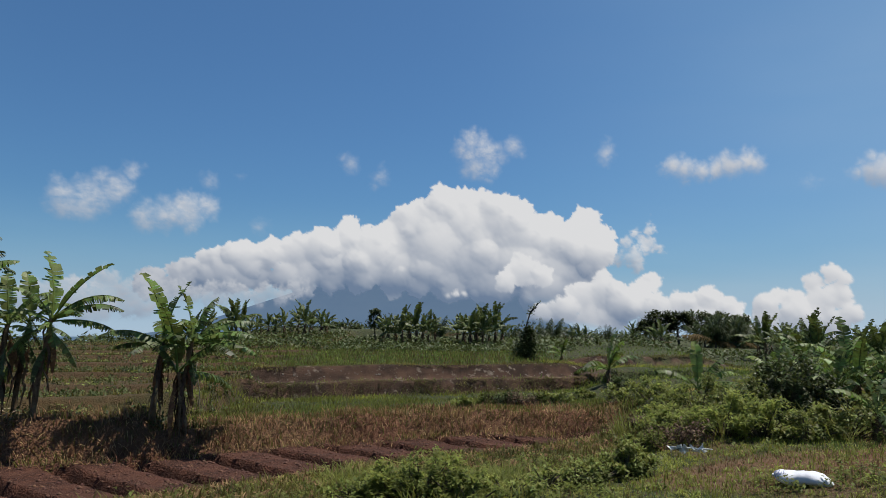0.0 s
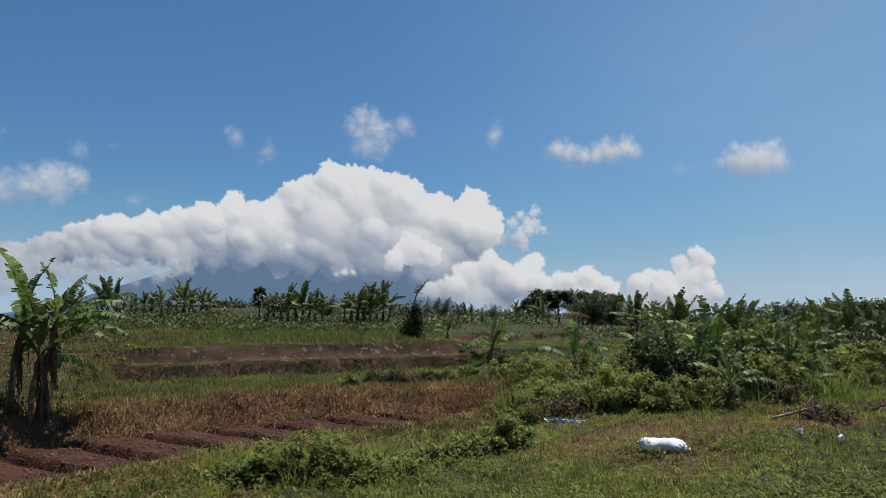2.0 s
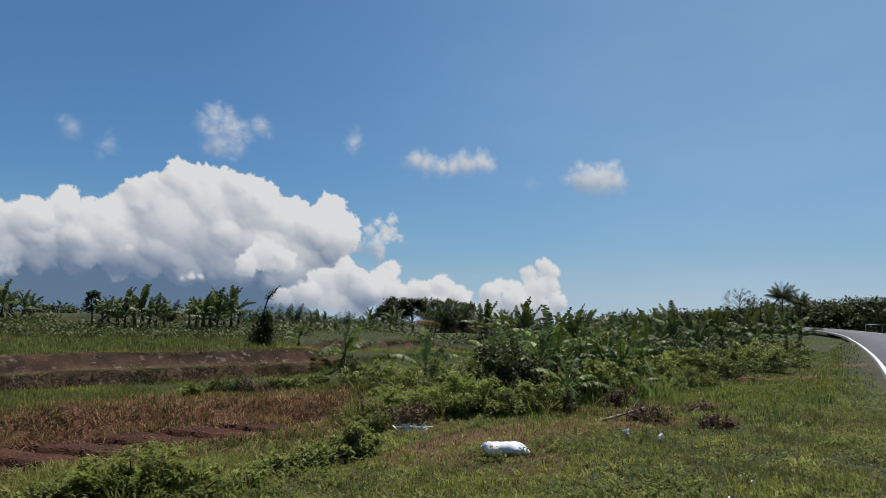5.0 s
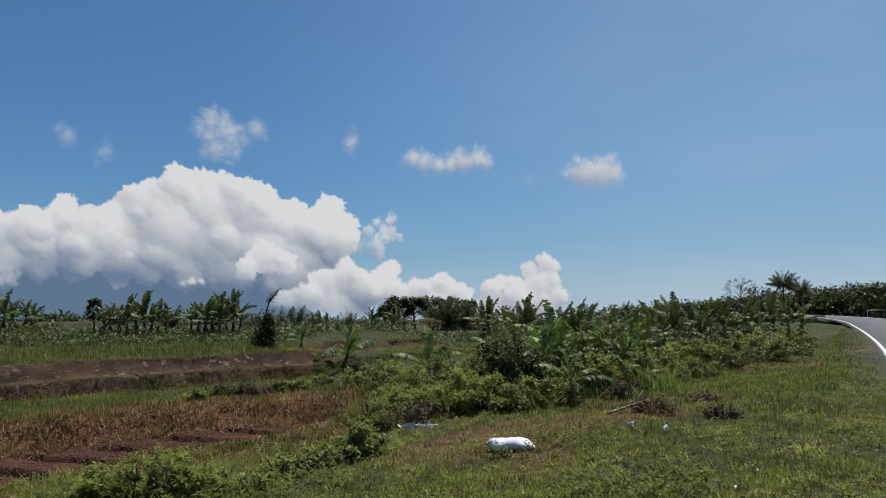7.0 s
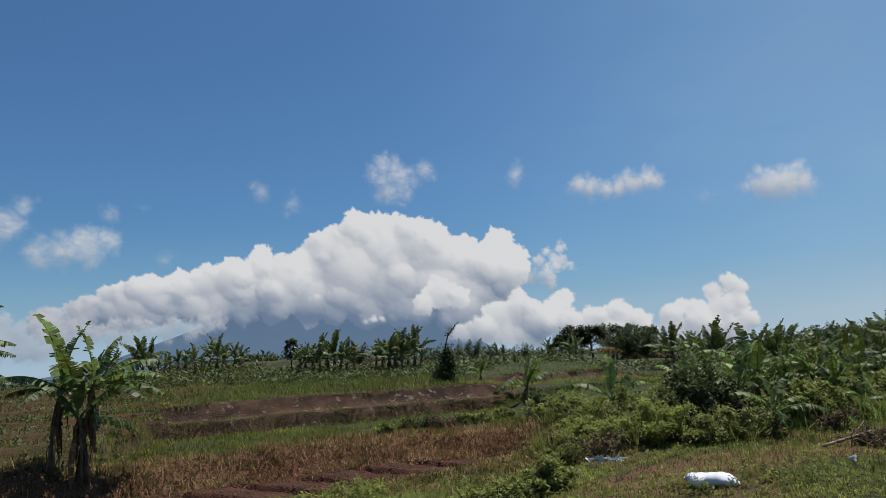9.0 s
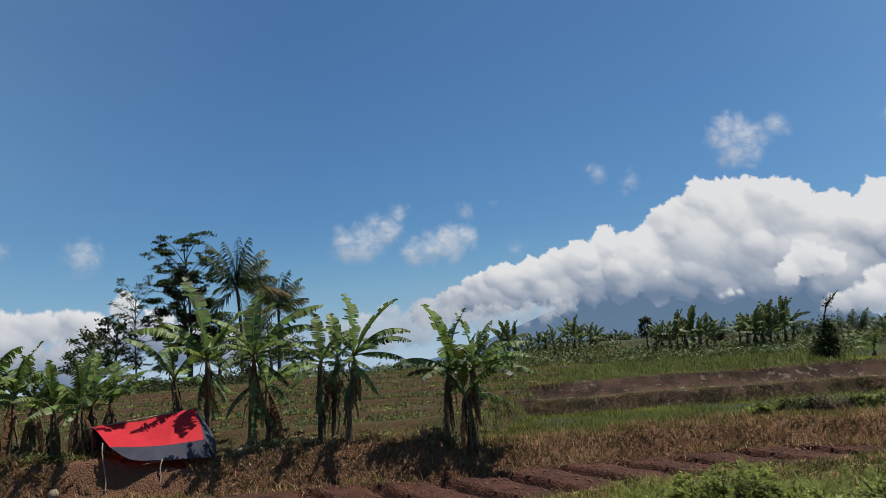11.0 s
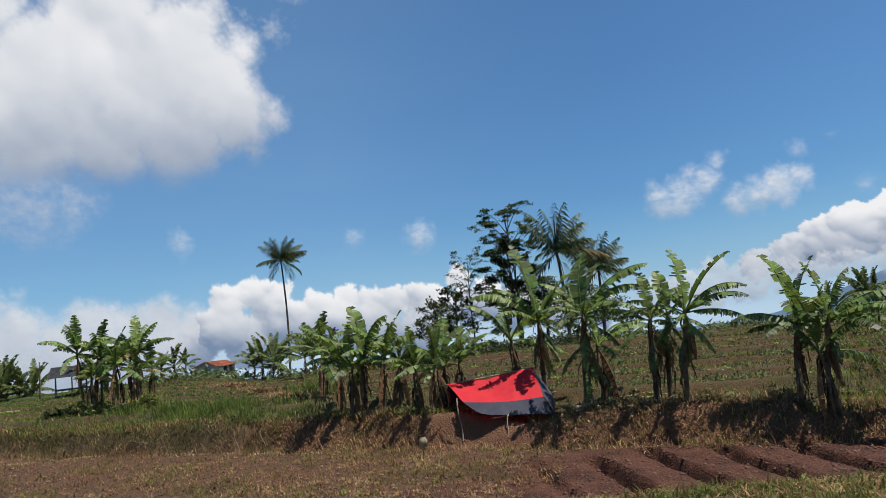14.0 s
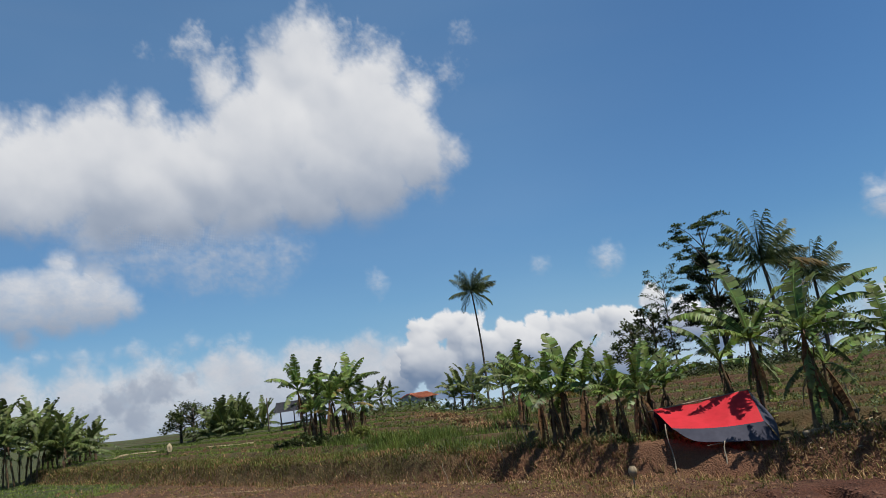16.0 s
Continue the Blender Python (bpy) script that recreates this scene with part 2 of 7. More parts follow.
# ---- ground ----
def spaced(stops):
    """Grid lines between stops, each with its spacing."""
    out = []
    for (a, b, s) in stops:
        out += list(np.linspace(a, b, max(2, int(round((b - a) / s)) + 1))[:-1])
    return out


grow = [40 * 1.22 ** k for k in range(1, 25)]
gx = np.array([-1.8 * g for g in grow[::-1]] + spaced([(-72, -40, 0.6), (-40, -14, 0.4), (-14, -9.5, 0.13), (-9.5, 2, 0.055), (2, 10, 0.10), (10, 40, 0.5)]) + [40.0] + grow)
gy = np.array([-g for g in grow[::-1]] + spaced([(-40, -4, 3), (-4, 7, 0.3), (7, 17, 0.06), (17, 30, 0.10), (30, 40, 0.5)]) + [40.0] + grow)
X, Y = np.meshgrid(gx, gy)
Z = ground(X, Y)
n_field = (Y - verge_foot(X)) * 0.72
u_field = (Y - bank_foot(X)) * 0.92
w_wall = (Y - wall_line(X)) * 0.93
wob = lumps(X, Y, 0.8, 9) * 0.5
soil = step(-42, -36, X + 2.5 * wob) * step(-0.7, -0.2, n_field + 0.3 * wob) * step(0.35, -0.1, u_field + 0.2 * wob)
fallow = soil * step(-8.5, -10.5, X + 1.2 * wob)
soil = soil - 0.40 * fallow
face = step(-0.2, 0.1, w_wall + 0.1 * wob) * step(1.6, 1.35, w_wall + 0.1 * wob) * step(-6.0, -5.4, X) * step(8, 6, X)
w2 = (Y - 28.4 - 0.41 * (X - 5)) * 0.92
face = np.maximum(face, step(-0.12, 0.0, w2) * step(0.34, 0.22, w2) * step(4.6, 5.2, X) * step(18, 15, X))
bank_dry = step(-0.1, 0.1, u_field) * step(1.8, 0.9, u_field + 0.5 * wob) * (1 - 0.6 * step(-17, -20, X))
verge_dry = worn(X, Y)
slope = step(0.8, 2.5, u_field) * step(60, 50, np.hypot(X, Y)) * step(-4, -6, X)
v_slope = u_field / 3.1 + 0.10 * lumps(X, Y, 3.0, 15)
v_slope = v_slope - np.floor(v_slope)
riser = step(0.62, 0.74, v_slope) * step(1.0, 0.92, v_slope) * step(3, 4, u_field) * step(60, 45, np.hypot(X, Y)) * step(-5.5, -6.5, X)
dirt = 0.4 * riser * (0.8 + 0.4 * wob) + 0.4 * step(0.3, 0.8, lumps(X * 0.5, Y, 2.1, 21) + 0.5 * wob) * step(6, 12, u_field) * step(-5, -8, X)
gravel = 0.85 * step(-0.3, -0.8, Y * 0.79 - X * 0.61 + 0.6 * wob)
i, j = np.meshgrid(np.arange(len(gy) - 1), np.arange(len(gx) - 1), indexing="ij")
k = len(gx)
faces = np.stack([i * k + j, i * k + j + 1, (i + 1) * k + j + 1, (i + 1) * k + j], -1).reshape(-1, 4)
GROUND = bpy.data.materials.new("earth_and_grass")


def ground_material(m):
    m.use_nodes = True
    nt = m.node_tree
    n, l = nt.nodes, nt.links
    bsdf = n["Principled BSDF"]
    bsdf.inputs["Roughness"].default_value = 0.95
    bsdf.inputs["Specular IOR Level"].default_value = 0.2
    tex = n.new("ShaderNodeTexCoord")

    def noise_of(scale, detail=4):
        t = n.new("ShaderNodeTexNoise")
        t.inputs["Scale"].default_value, t.inputs["Detail"].default_value = scale, detail
        l.new(tex.outputs["Object"], t.inputs["Vector"])
        return t.outputs["Fac"]

    def mixed(a, b, fac):
        x = n.new("ShaderNodeMix")
        x.data_type = "RGBA"
        for key, c in (("A", a), ("B", b)):
            if isinstance(c, tuple):
                x.inputs[key].default_value = (*c, 1)
            else:
                l.new(c, x.inputs[key])
        l.new(fac, x.inputs["Factor"])
        return x.outputs["Result"]

    def ramp(v, a, b):
        r = n.new("ShaderNodeMapRange")
        r.inputs["From Min"].default_value, r.inputs["From Max"].default_value = a, b
        l.new(v, r.inputs["Value"])
        return r.outputs["Result"]

    def attribute(name):
        a = n.new("ShaderNodeAttribute")
        a.attribute_name = name
        return a.outputs["Fac"]

    big, mid, fine = noise_of(0.35), noise_of(2.2), noise_of(28.0)
    grass = mixed(mixed((0.048, 0.062, 0.0205), (0.0739, 0.082, 0.0280), ramp(big, 0.35, 0.65)), (0.0854, 0.0625, 0.0334), ramp(mid, 0.5, 0.75))
    earth = mixed(mixed((0.086, 0.0345, 0.0206), (0.036, 0.0146, 0.0090), ramp(mid, 0.35, 0.65)), (0.140, 0.0610, 0.0370), ramp(fine, 0.5, 0.68))
    stone = mixed(mixed((0.105, 0.059, 0.038), (0.046, 0.028, 0.0185), ramp(noise_of(1.3, 6), 0.4, 0.6)), (0.24, 0.19, 0.145), ramp(noise_of(3.6, 6), 0.60, 0.70))
    dry = mixed((0.218, 0.103, 0.056), (0.094, 0.043, 0.0255), ramp(fine, 0.35, 0.7))
    pebbles = mixed(mixed((0.126, 0.107, 0.0739), (0.0669, 0.0625, 0.0334), ramp(mid, 0.4, 0.6)), (0.044, 0.0405, 0.0255), ramp(fine, 0.5, 0.7))
    # near-black blotches: dark soil and shade between blades, put into the colour
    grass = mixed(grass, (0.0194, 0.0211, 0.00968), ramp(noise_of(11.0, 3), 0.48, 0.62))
    c = mixed(grass, mixed(dry, (0.145, 0.0836, 0.044), ramp(big, 0.3, 0.7)), attribute("dry"))
    c = mixed(c, mixed((0.056, 0.046, 0.0176), (0.098, 0.056, 0.025), ramp(mid, 0.4, 0.75)), attribute("slope"))
    c = mixed(c, earth, attribute("dirt"))
    c = mixed(c, stone, attribute("face"))
    c = mixed(c, earth, attribute("soil"))
    c = mixed(c, pebbles, attribute("gravel"))
    l.new(c, bsdf.inputs["Base Color"])
    b = n.new("ShaderNodeBump")
    b.inputs["Strength"].default_value, b.inputs["Distance"].default_value = 1.0, 0.09
    add = n.new("ShaderNodeMath")
    l.new(mid, add.inputs[0])
    l.new(fine, add.inputs[1])
    l.new(add.outputs[0], b.inputs["Height"])
    l.new(b.outputs["Normal"], bsdf.inputs["Normal"])


ground_material(GROUND)
ground_mesh = mesh_of("ground", np.stack([X, Y, Z], -1).reshape(-1, 3), faces, True,
                      {"soil": soil.ravel(), "face": face.ravel(), "dry": np.clip(bank_dry + 0.8 * verge_dry + 0.5 * fallow, 0, 1).ravel(), "dirt": dirt.ravel(), "gravel": gravel.ravel(), "slope": slope.ravel()})
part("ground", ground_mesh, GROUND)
tagged(bpy.data.objects["ground"], "uneven grassy land with a ploughed red-brown field and low terraces", "ground", kind="structure")


# ---- sky backdrop: clouds and the mountain, kilometres off ----
def fbm(x, y, octaves=6, seed=0, gain=0.5):
    """Layered value noise, about -1 to 1."""
    table = np.random.default_rng(100 + seed).random((256, 256)) * 2 - 1
    total, amp, norm = np.zeros_like(x), 1.0, 0.0
    for o in range(octaves):
        xf, yf = x * 2.0 ** o + 17.3 * o, y * 2.0 ** o + 9.1 * o
        xi, yi = np.floor(xf).astype(int), np.floor(yf).astype(int)
        a, b = xf - xi, yf - yi
        a, b = a * a * (3 - 2 * a), b * b * (3 - 2 * b)
        g = lambda p, q: table[(xi + p) % 256, (yi + q) % 256]
        total += amp * ((g(0, 0) * (1 - a) + g(1, 0) * a) * (1 - b) + (g(0, 1) * (1 - a) + g(1, 1) * a) * b)
        norm += amp
        amp *= gain
    return total / norm


def blurred(v, sigma):
    """Gaussian blur of a grid."""
    rows, cols = v.shape
    fy, fx = np.fft.fftfreq(rows)[:, None], np.fft.fftfreq(cols)[None]
    return np.real(np.fft.ifft2(np.fft.fft2(v) * np.exp(-2 * (np.pi * sigma) ** 2 * (fx * fx + fy * fy))))


def cloud_material(name="cloud", low=(0.20, 0.28, 0.42), half=(0.52, 0.57, 0.66), high=(0.93, 0.935, 0.95)):
    """Clouds as a glowing backdrop: sunlight and shade are painted into the emission; thin vapour lets the sky through.
    """
    m = bpy.data.materials.new(name)
    m.use_nodes = True
    n, l = m.node_tree.nodes, m.node_tree.links
    n.remove(n["Principled BSDF"])
    light, cover = n.new("ShaderNodeAttribute"), n.new("ShaderNodeAttribute")
    light.attribute_name, cover.attribute_name = "painted_light", "cover"
    ramp = n.new("ShaderNodeValToRGB")
    e = ramp.color_ramp.elements
    e[0].position, e[0].color = 0.0, (*low, 1)
    e[1].position, e[1].color = 1.0, (*high, 1)
    mid = ramp.color_ramp.elements.new(0.5)
    mid.color = (*half, 1)
    glow, clear, mix = n.new("ShaderNodeEmission"), n.new("ShaderNodeBsdfTransparent"), n.new("ShaderNodeMixShader")
    glow.inputs["Strength"].default_value = 0.66
    l.new(light.outputs["Fac"], ramp.inputs["Fac"])
    l.new(ramp.outputs["Color"], glow.inputs["Color"])
    l.new(cover.outputs["Fac"], mix.inputs["Fac"])
    l.new(clear.outputs["BSDF"], mix.inputs[1])
    l.new(glow.outputs["Emission"], mix.inputs[2])
    l.new(mix.outputs["Shader"], n["Material Output"].inputs["Surface"])
    return m


CLOUD = cloud_material()
HAZE = cloud_material("haze", (0.14, 0.38, 0.66), (0.25, 0.53, 0.84), (0.66, 0.80, 0.92))
FAR = 2900.0


def cloud(name, puffs, label, soft=0.16, base=None, light=1.0, thin=1.0, seed=0, grid=0.085, far=None, knobs=(12, 7), dim=0.30, fine=1.0, ragged=0.10, blur=0.08, span=None, plump=0.86, fade=0.5, relief=1.0):
    """A cloud of rounded puffs (degrees left, degrees up, radius) with knobs upon knobs, as a lumpy shell far off.
    base: its flat underside, as (degrees left, degrees up) of two points; dim: how much darker it is towards the underside."""
    r = np.random.default_rng(seed)
    balls = [np.c_[np.array(puffs, float) * [1, 1, plump], r.uniform(-0.5, 0.5, len(puffs)) * np.array(puffs)[:, 2]]]
    for n, small, big in ((knobs[0], 0.26, 0.5), (knobs[1], 0.26, 0.46)):
        p = np.repeat(balls[-1], n, 0)
        if not len(p):
            break
        w = r.standard_normal((len(p), 3))
        w[:, 2] = np.abs(w[:, 2]) - 0.3
        w[:, 1] += 0.25
        w /= np.linalg.norm(w, axis=1)[:, None]
        reach = p[:, 2] * r.uniform(0.68, 0.92, len(p))
        balls.append(np.c_[p[:, 0] + w[:, 0] * reach, p[:, 1] + w[:, 1] * reach, p[:, 2] * r.uniform(small, big, len(p)), p[:, 3] + w[:, 2] * reach])
    balls = np.concatenate(balls)
    lo, hi = (balls[:, :2] - balls[:, 2:3]).min(0) - 0.5, (balls[:, :2] + balls[:, 2:3]).max(0) + 0.5
    aa, ee = np.arange(lo[0], hi[0], grid), np.arange(max(-3.0, lo[1]), hi[1], grid)
    A, E = np.meshgrid(aa, ee)
    wa, we = (ragged * (2.4 * fbm(A / 1.3, E / 1.3, 6, seed + k, 0.62) + 0.7 * fbm(A / 0.25, E / 0.25, 3, seed + 20 + k)) for k in (0, 1))
    P, Q = A + wa, E + we
    D, C = np.zeros_like(A), np.full_like(A, -1.0)
    for a, e, s, z in balls:
        k = s + 3 * ragged + grid
        i0, i1 = np.searchsorted(ee, (e - k, e + k))
        j0, j1 = np.searchsorted(aa, (a - k, a + k))
        if i1 <= i0 or j1 <= j0:
            continue
        q = ((P[i0:i1, j0:j1] - a) ** 2 + (Q[i0:i1, j0:j1] - e) ** 2) / s ** 2
        C[i0:i1, j0:j1] = np.maximum(C[i0:i1, j0:j1], s * (1 - np.sqrt(q)))
        D[i0:i1, j0:j1] = np.maximum(D[i0:i1, j0:j1], np.where(q < 1, z + s * np.sqrt(np.clip(1 - q, 0, 1)), 0))
    under = np.ones_like(A)
    floor = np.full_like(A, balls[:, 1].min())
    if base:
        (a0, e0), (a1, e1) = base
        floor = e0 + (A - a0) / (a1 - a0) * (e1 - e0) + 0.16 * fbm(A / 2.5, E / 2.5, 4, seed + 5)
        under = step(-fade, 0.5 * fade, E - floor)
    body = blurred(np.clip(C, 0, 3), 0.35 / grid)
    cover = step(0.0, soft, C + 0.3 * ragged * fbm(A / 0.3, E / 0.3, 4, seed + 9)) * under * np.clip(0.55 + 1.5 * body / max(soft, 0.25), 0, 1)
    if thin < 1:
        cover = cover * np.clip(thin * (1 + 2.2 * (1 - thin) * fbm(A / 0.9, E / 0.55, 6, seed + 6, 0.66)), 0, 1)
    lit = 0
    for sigma, w in ((blur, 0.26 * fine), (0.3, 0.40), (0.9, 0.56)):
        S = blurred(D, sigma / grid)
        ga, ge = np.gradient(S, grid, axis=1), np.gradient(S, grid, axis=0)
        lit = lit + w * ((0.42 * ga - 0.80 * ge + 0.40) / np.sqrt(1 + ga * ga + ge * ge) - 0.35)      # painted light, as from a sun high, to the right and behind
    lit = lit + 0.10 * np.tanh(1.6 * (D - blurred(D, 0.6 / grid))) * fine
    top = span or (balls[:, 1].max() - floor)
    up = step(-0.05, 0.75, (E - floor) / np.maximum(top, 0.5) + 0.10 * fbm(A / 2.2, E / 2.2, 5, seed + 8))
    rim = step(0.9, 0.0, body)      # thin edges are painted brighter, as where they scatter the sun forward
    painted_light = np.clip(light * (0.74 + 0.44 * relief * lit - dim * (1 - up) + 0.10 * rim * up + 0.05 * fbm(A / 1.4, E / 1.4, 6, seed + 7)), 0, 1)
    R = (far or FAR) - 30 * np.clip(D, 0, 3)
    a, e = np.radians(A), np.radians(E)
    v = np.stack([-np.sin(a) * np.cos(e) * R, np.cos(a) * np.cos(e) * R, EYE + np.sin(e) * R], -1)
    i, j = np.meshgrid(np.arange(A.shape[0] - 1), np.arange(A.shape[1] - 1), indexing="ij")
    k = A.shape[1]
    f = np.stack([i * k + j, i * k + j + 1, (i + 1) * k + j + 1, (i + 1) * k + j], -1).reshape(-1, 4)
    f = f[cover.ravel()[f].max(1) > 0.01]
    used, f = np.unique(f, return_inverse=True)
    me = mesh_of(name, v.reshape(-1, 3)[used], f.reshape(-1, 4), True, {"cover": np.clip(cover, 0, 1).ravel()[used], "painted_light": painted_light.ravel()[used]})
    return tagged(part(name, me, CLOUD), label, "cloud", "clouds in the sky", "structure")


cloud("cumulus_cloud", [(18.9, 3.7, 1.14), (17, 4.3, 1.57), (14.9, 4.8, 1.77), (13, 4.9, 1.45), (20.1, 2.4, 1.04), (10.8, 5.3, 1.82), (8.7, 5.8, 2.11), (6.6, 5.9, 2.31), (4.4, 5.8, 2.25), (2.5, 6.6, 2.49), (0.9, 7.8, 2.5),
                        (-1.3, 9, 2.37), (-0.7, 6.4, 3.2), (-3.6, 7.9, 2.67), (-5.5, 8.7, 2.39), (-7.4, 7.6, 2.55), (-4.2, 5.2, 3.24), (-9.3, 6.7, 2.32), (-11.1, 6.5, 2.23), (-12.8, 8, 1.67), (-14.2, 6.9, 1.21), (-13.5, 5.7, 2.09),
                        (-0.1, 4.5, 2.75), (2.6, 4, 2.27), (5.3, 4, 2.02), (7.8, 3.6, 1.77), (9.9, 3.4, 1.49), (16.2, 3.3, 1.5), (18.3, 2.5, 1.23), (-7.4, 4.8, 2.79), (-10.2, 4.3, 2.56), (-1.9, 3.2, 2.08), (-5.6, 2.9, 2.09),
                        (-9.3, 2.5, 2.33), (-13.1, 3, 2.1), (21.8, 2.6, 1.3), (19.4, 2.8, 1.4), (17.2, 2.9, 1.3), (15.2, 3.0, 1.3), (13.4, 3.1, 1.3), (11.6, 3.2, 1.3), (10.2, 2.6, 1.3)],
      "great white cumulus bank over the mountain, grey below", 0.16, ((20, 1.7), (-14, 1.4)), 1.09, seed=3, dim=0.50, ragged=0.20, span=7.0, knobs=(9, 6), fade=1.7)
cloud("cumulus_cloud", [(-7.7, 4.2, 1.58), (-6.5, 3.3, 1.12), (-9.4, 3.8, 1.21), (-12.8, 2, 1.63), (-14.5, 2.5, 1.67), (-16.1, 1.6, 1.85), (-17.9, 3.3, 1.2), (-17.2, 2.6, 1.16), (-11.2, 1, 1.4), (-9.4, 0.5, 1.49), (-20.4, 1.4, 1.47),
                        (-22.2, 1.8, 1.37), (-23.6, 1.2, 1.22), (-18.6, 0.7, 1.84), (-14.9, 0.2, 1.85), (-24.4, 0.1, 0.99), (-21.8, -0.1, 1.64), (-13.1, -0.5, 1.86)],
      "bright lumpy cumulus heads low beside the great bank", 0.22, ((-5, 0.8), (-24, -1.3)), 1.08, seed=11, far=2650, dim=0.34, ragged=0.16, span=4.5, knobs=(9, 6))
cloud("cumulus_cloud", [(-2.4, 2.2, 0.51), (-1.7, 2, 0.41), (-3.1, 2.2, 0.42)], "small bright puff under the great bank", 0.3, None, 1.0, 0.8, seed=13, far=2600, dim=0.1, ragged=0.1, knobs=(8, 0))
cloud("cumulus_cloud", [(2.1, 4.1, 0.56), (2.6, 3.9, 0.42)], "small bright puff under the great bank", 0.4, None, 1.0, 0.7, seed=14, far=2600, dim=0.1, ragged=0.1, knobs=(8, 0))
cloud("cumulus_cloud", [(-16.7, 5.1, 1.2), (-17.8, 6.2, 1.02), (-18.2, 7.4, 0.74), (-17, 7, 0.74), (-18.6, 5.8, 0.65), (-16.1, 6.3, 0.74), (-15.4, 5.2, 0.9)], "torn white cloud at the bank's edge", 0.5, None, 0.98, 0.72, seed=17, dim=0.1, ragged=0.34)
cloud("cumulus_cloud", [(-26.2, 1.5, 1.17), (-27.1, 2.2, 0.8), (-28.1, 1.8, 1.07), (-29.4, 3.1, 0.88), (-30.6, 3.8, 0.83), (-31.3, 3.4, 0.7), (-29.8, 1.7, 1.32), (-31, 2.2, 1.13), (-31.8, 0.9, 0.87), (-28.3, 0.4, 1.5), (-30.6, 0.2, 1.31), (-26.2, 0.2, 1.25)],
      "small towering white cumulus near the horizon", 0.2, None, 1.0, seed=23, far=2650, dim=0.26, ragged=0.10, span=4.0)
cloud("cumulus_cloud", [(27, 1.6, 1.3), (24.5, 1.9, 1.4), (21.9, 2.0, 1.3), (20, 1.8, 1.0), (18.3, 1.9, 0.9), (16.8, 1.8, 0.95), (15.4, 1.9, 1.05), (13.4, 1.8, 0.95), (11.8, 1.9, 0.9), (10.4, 2.2, 0.9), (25.5, 0.6, 1.4), (22.5, 0.7, 1.2), (29, 1.2, 1.4)],
      "pale flat cloud before the mountain's flank", 0.6, ((27, -0.4), (10, 1.3)), 0.74, 0.62, seed=31, far=2750, dim=0.12, ragged=0.40, fine=0.5, knobs=(8, 0), plump=1.25)
cloud("cumulus_cloud", [(63.2, 4.2, 1.57), (61.5, 4.7, 1.67), (60, 3.8, 2.08), (63.8, 2.2, 2.29), (56.3, 2.9, 1.76), (53.9, 3.5, 1.39), (52.1, 3.2, 1.39), (50.3, 3, 1.47), (48.6, 3.4, 1.19), (47.1, 2.2, 2.28), (55.1, 1.6, 2.31), (58.3, 2, 2.31),
                        (65.8, 0.8, 2.03), (51.9, 1.2, 2.53), (44.5, 1.9, 1.81), (42.8, 2.2, 2.02), (40.3, 1.4, 2.21), (61.2, 0.7, 2.75), (48.4, -0.3, 2.72), (44.7, 4.4, 1.3), (37, 0.9, 1.8), (33.5, 0.4, 1.5)],
      "white cumulus bank low over the far slope, grey below", 0.3, None, 0.97, seed=41, dim=0.66, ragged=0.14, span=11.5, knobs=(9, 6))
cloud("stratus_cloud", [(96 - 2.3 * k, 2.7 + 0.5 * math.sin(1.9 * k), 1.25 + 0.3 * math.sin(2.7 * k)) for k in range(14)] + [(97 - 2.6 * k, 0.4 + 0.3 * math.sin(1.2 * k), 1.6) for k in range(12)],
      "grey and white layered cloud along the horizon", 1.6, None, 0.84, 0.9, seed=53, fine=0.3, dim=0.26, ragged=0.3, knobs=(5, 0), plump=1.9, relief=0.6)
cloud("cumulus_cloud", [(87, 19.7, 5.03), (83.3, 19.4, 4.62), (79.3, 18.7, 4.98), (74.9, 21.2, 5.43), (71, 24.2, 5.37), (70.2, 27.9, 3.61), (66.5, 22.7, 5.11), (63.8, 20.8, 4.8), (61.8, 18.9, 3.79), (66.1, 17.4, 4.46), (71.2, 16.8, 4.18),
                        (76.6, 15.2, 3.24), (81.9, 14.9, 3.13), (86.4, 15.3, 3.4), (63.7, 25.6, 2.53), (91.2, 18.6, 4.85), (73.5, 27.1, 2.41), (94.4, 18, 4.33), (86.2, 23.6, 1.73), (75.5, 18.6, 5.0), (68.5, 19.6, 4.6), (84, 17, 4.2)],
      "large soft white cloud high overhead, grey below", 2.2, ((95, 13.6), (60, 14.6)), 1.04, seed=61, grid=0.12, dim=0.40, fine=0.25, ragged=0.34, blur=0.6, knobs=(6, 0), span=9.0, plump=1.04, fade=2.2, relief=0.5)
cloud("cumulus_cloud", [(80.1, 12.2, 2.14), (76.8, 11.8, 1.97), (73.8, 12.1, 1.56), (83.9, 12.8, 2.07), (87.5, 13.2, 2.0)], "pale grey vapour under the large cloud", 3.2, None, 0.70, 0.42, seed=63, grid=0.12, fine=0.2, dim=0.0, ragged=0.55, blur=0.6, knobs=(4, 0), plump=1.8, relief=0.4)
cloud("wispy_cloud", [(79.6, 28.4, 1.73), (77.5, 27.5, 1.38), (83.7, 27.9, 0.76), (63.1, 26.9, 1.67), (61.3, 25.3, 1.28), (58.4, 25.2, 1.2), (56, 27.6, 1.0), (64.9, 28.2, 1.44), (67.5, 29.0, 1.4)], "thin torn vapour above the large cloud", 1.6, None, 0.95, 0.42, seed=67, ragged=0.5, fine=0.3, dim=0, knobs=(5, 0), plump=1.2)
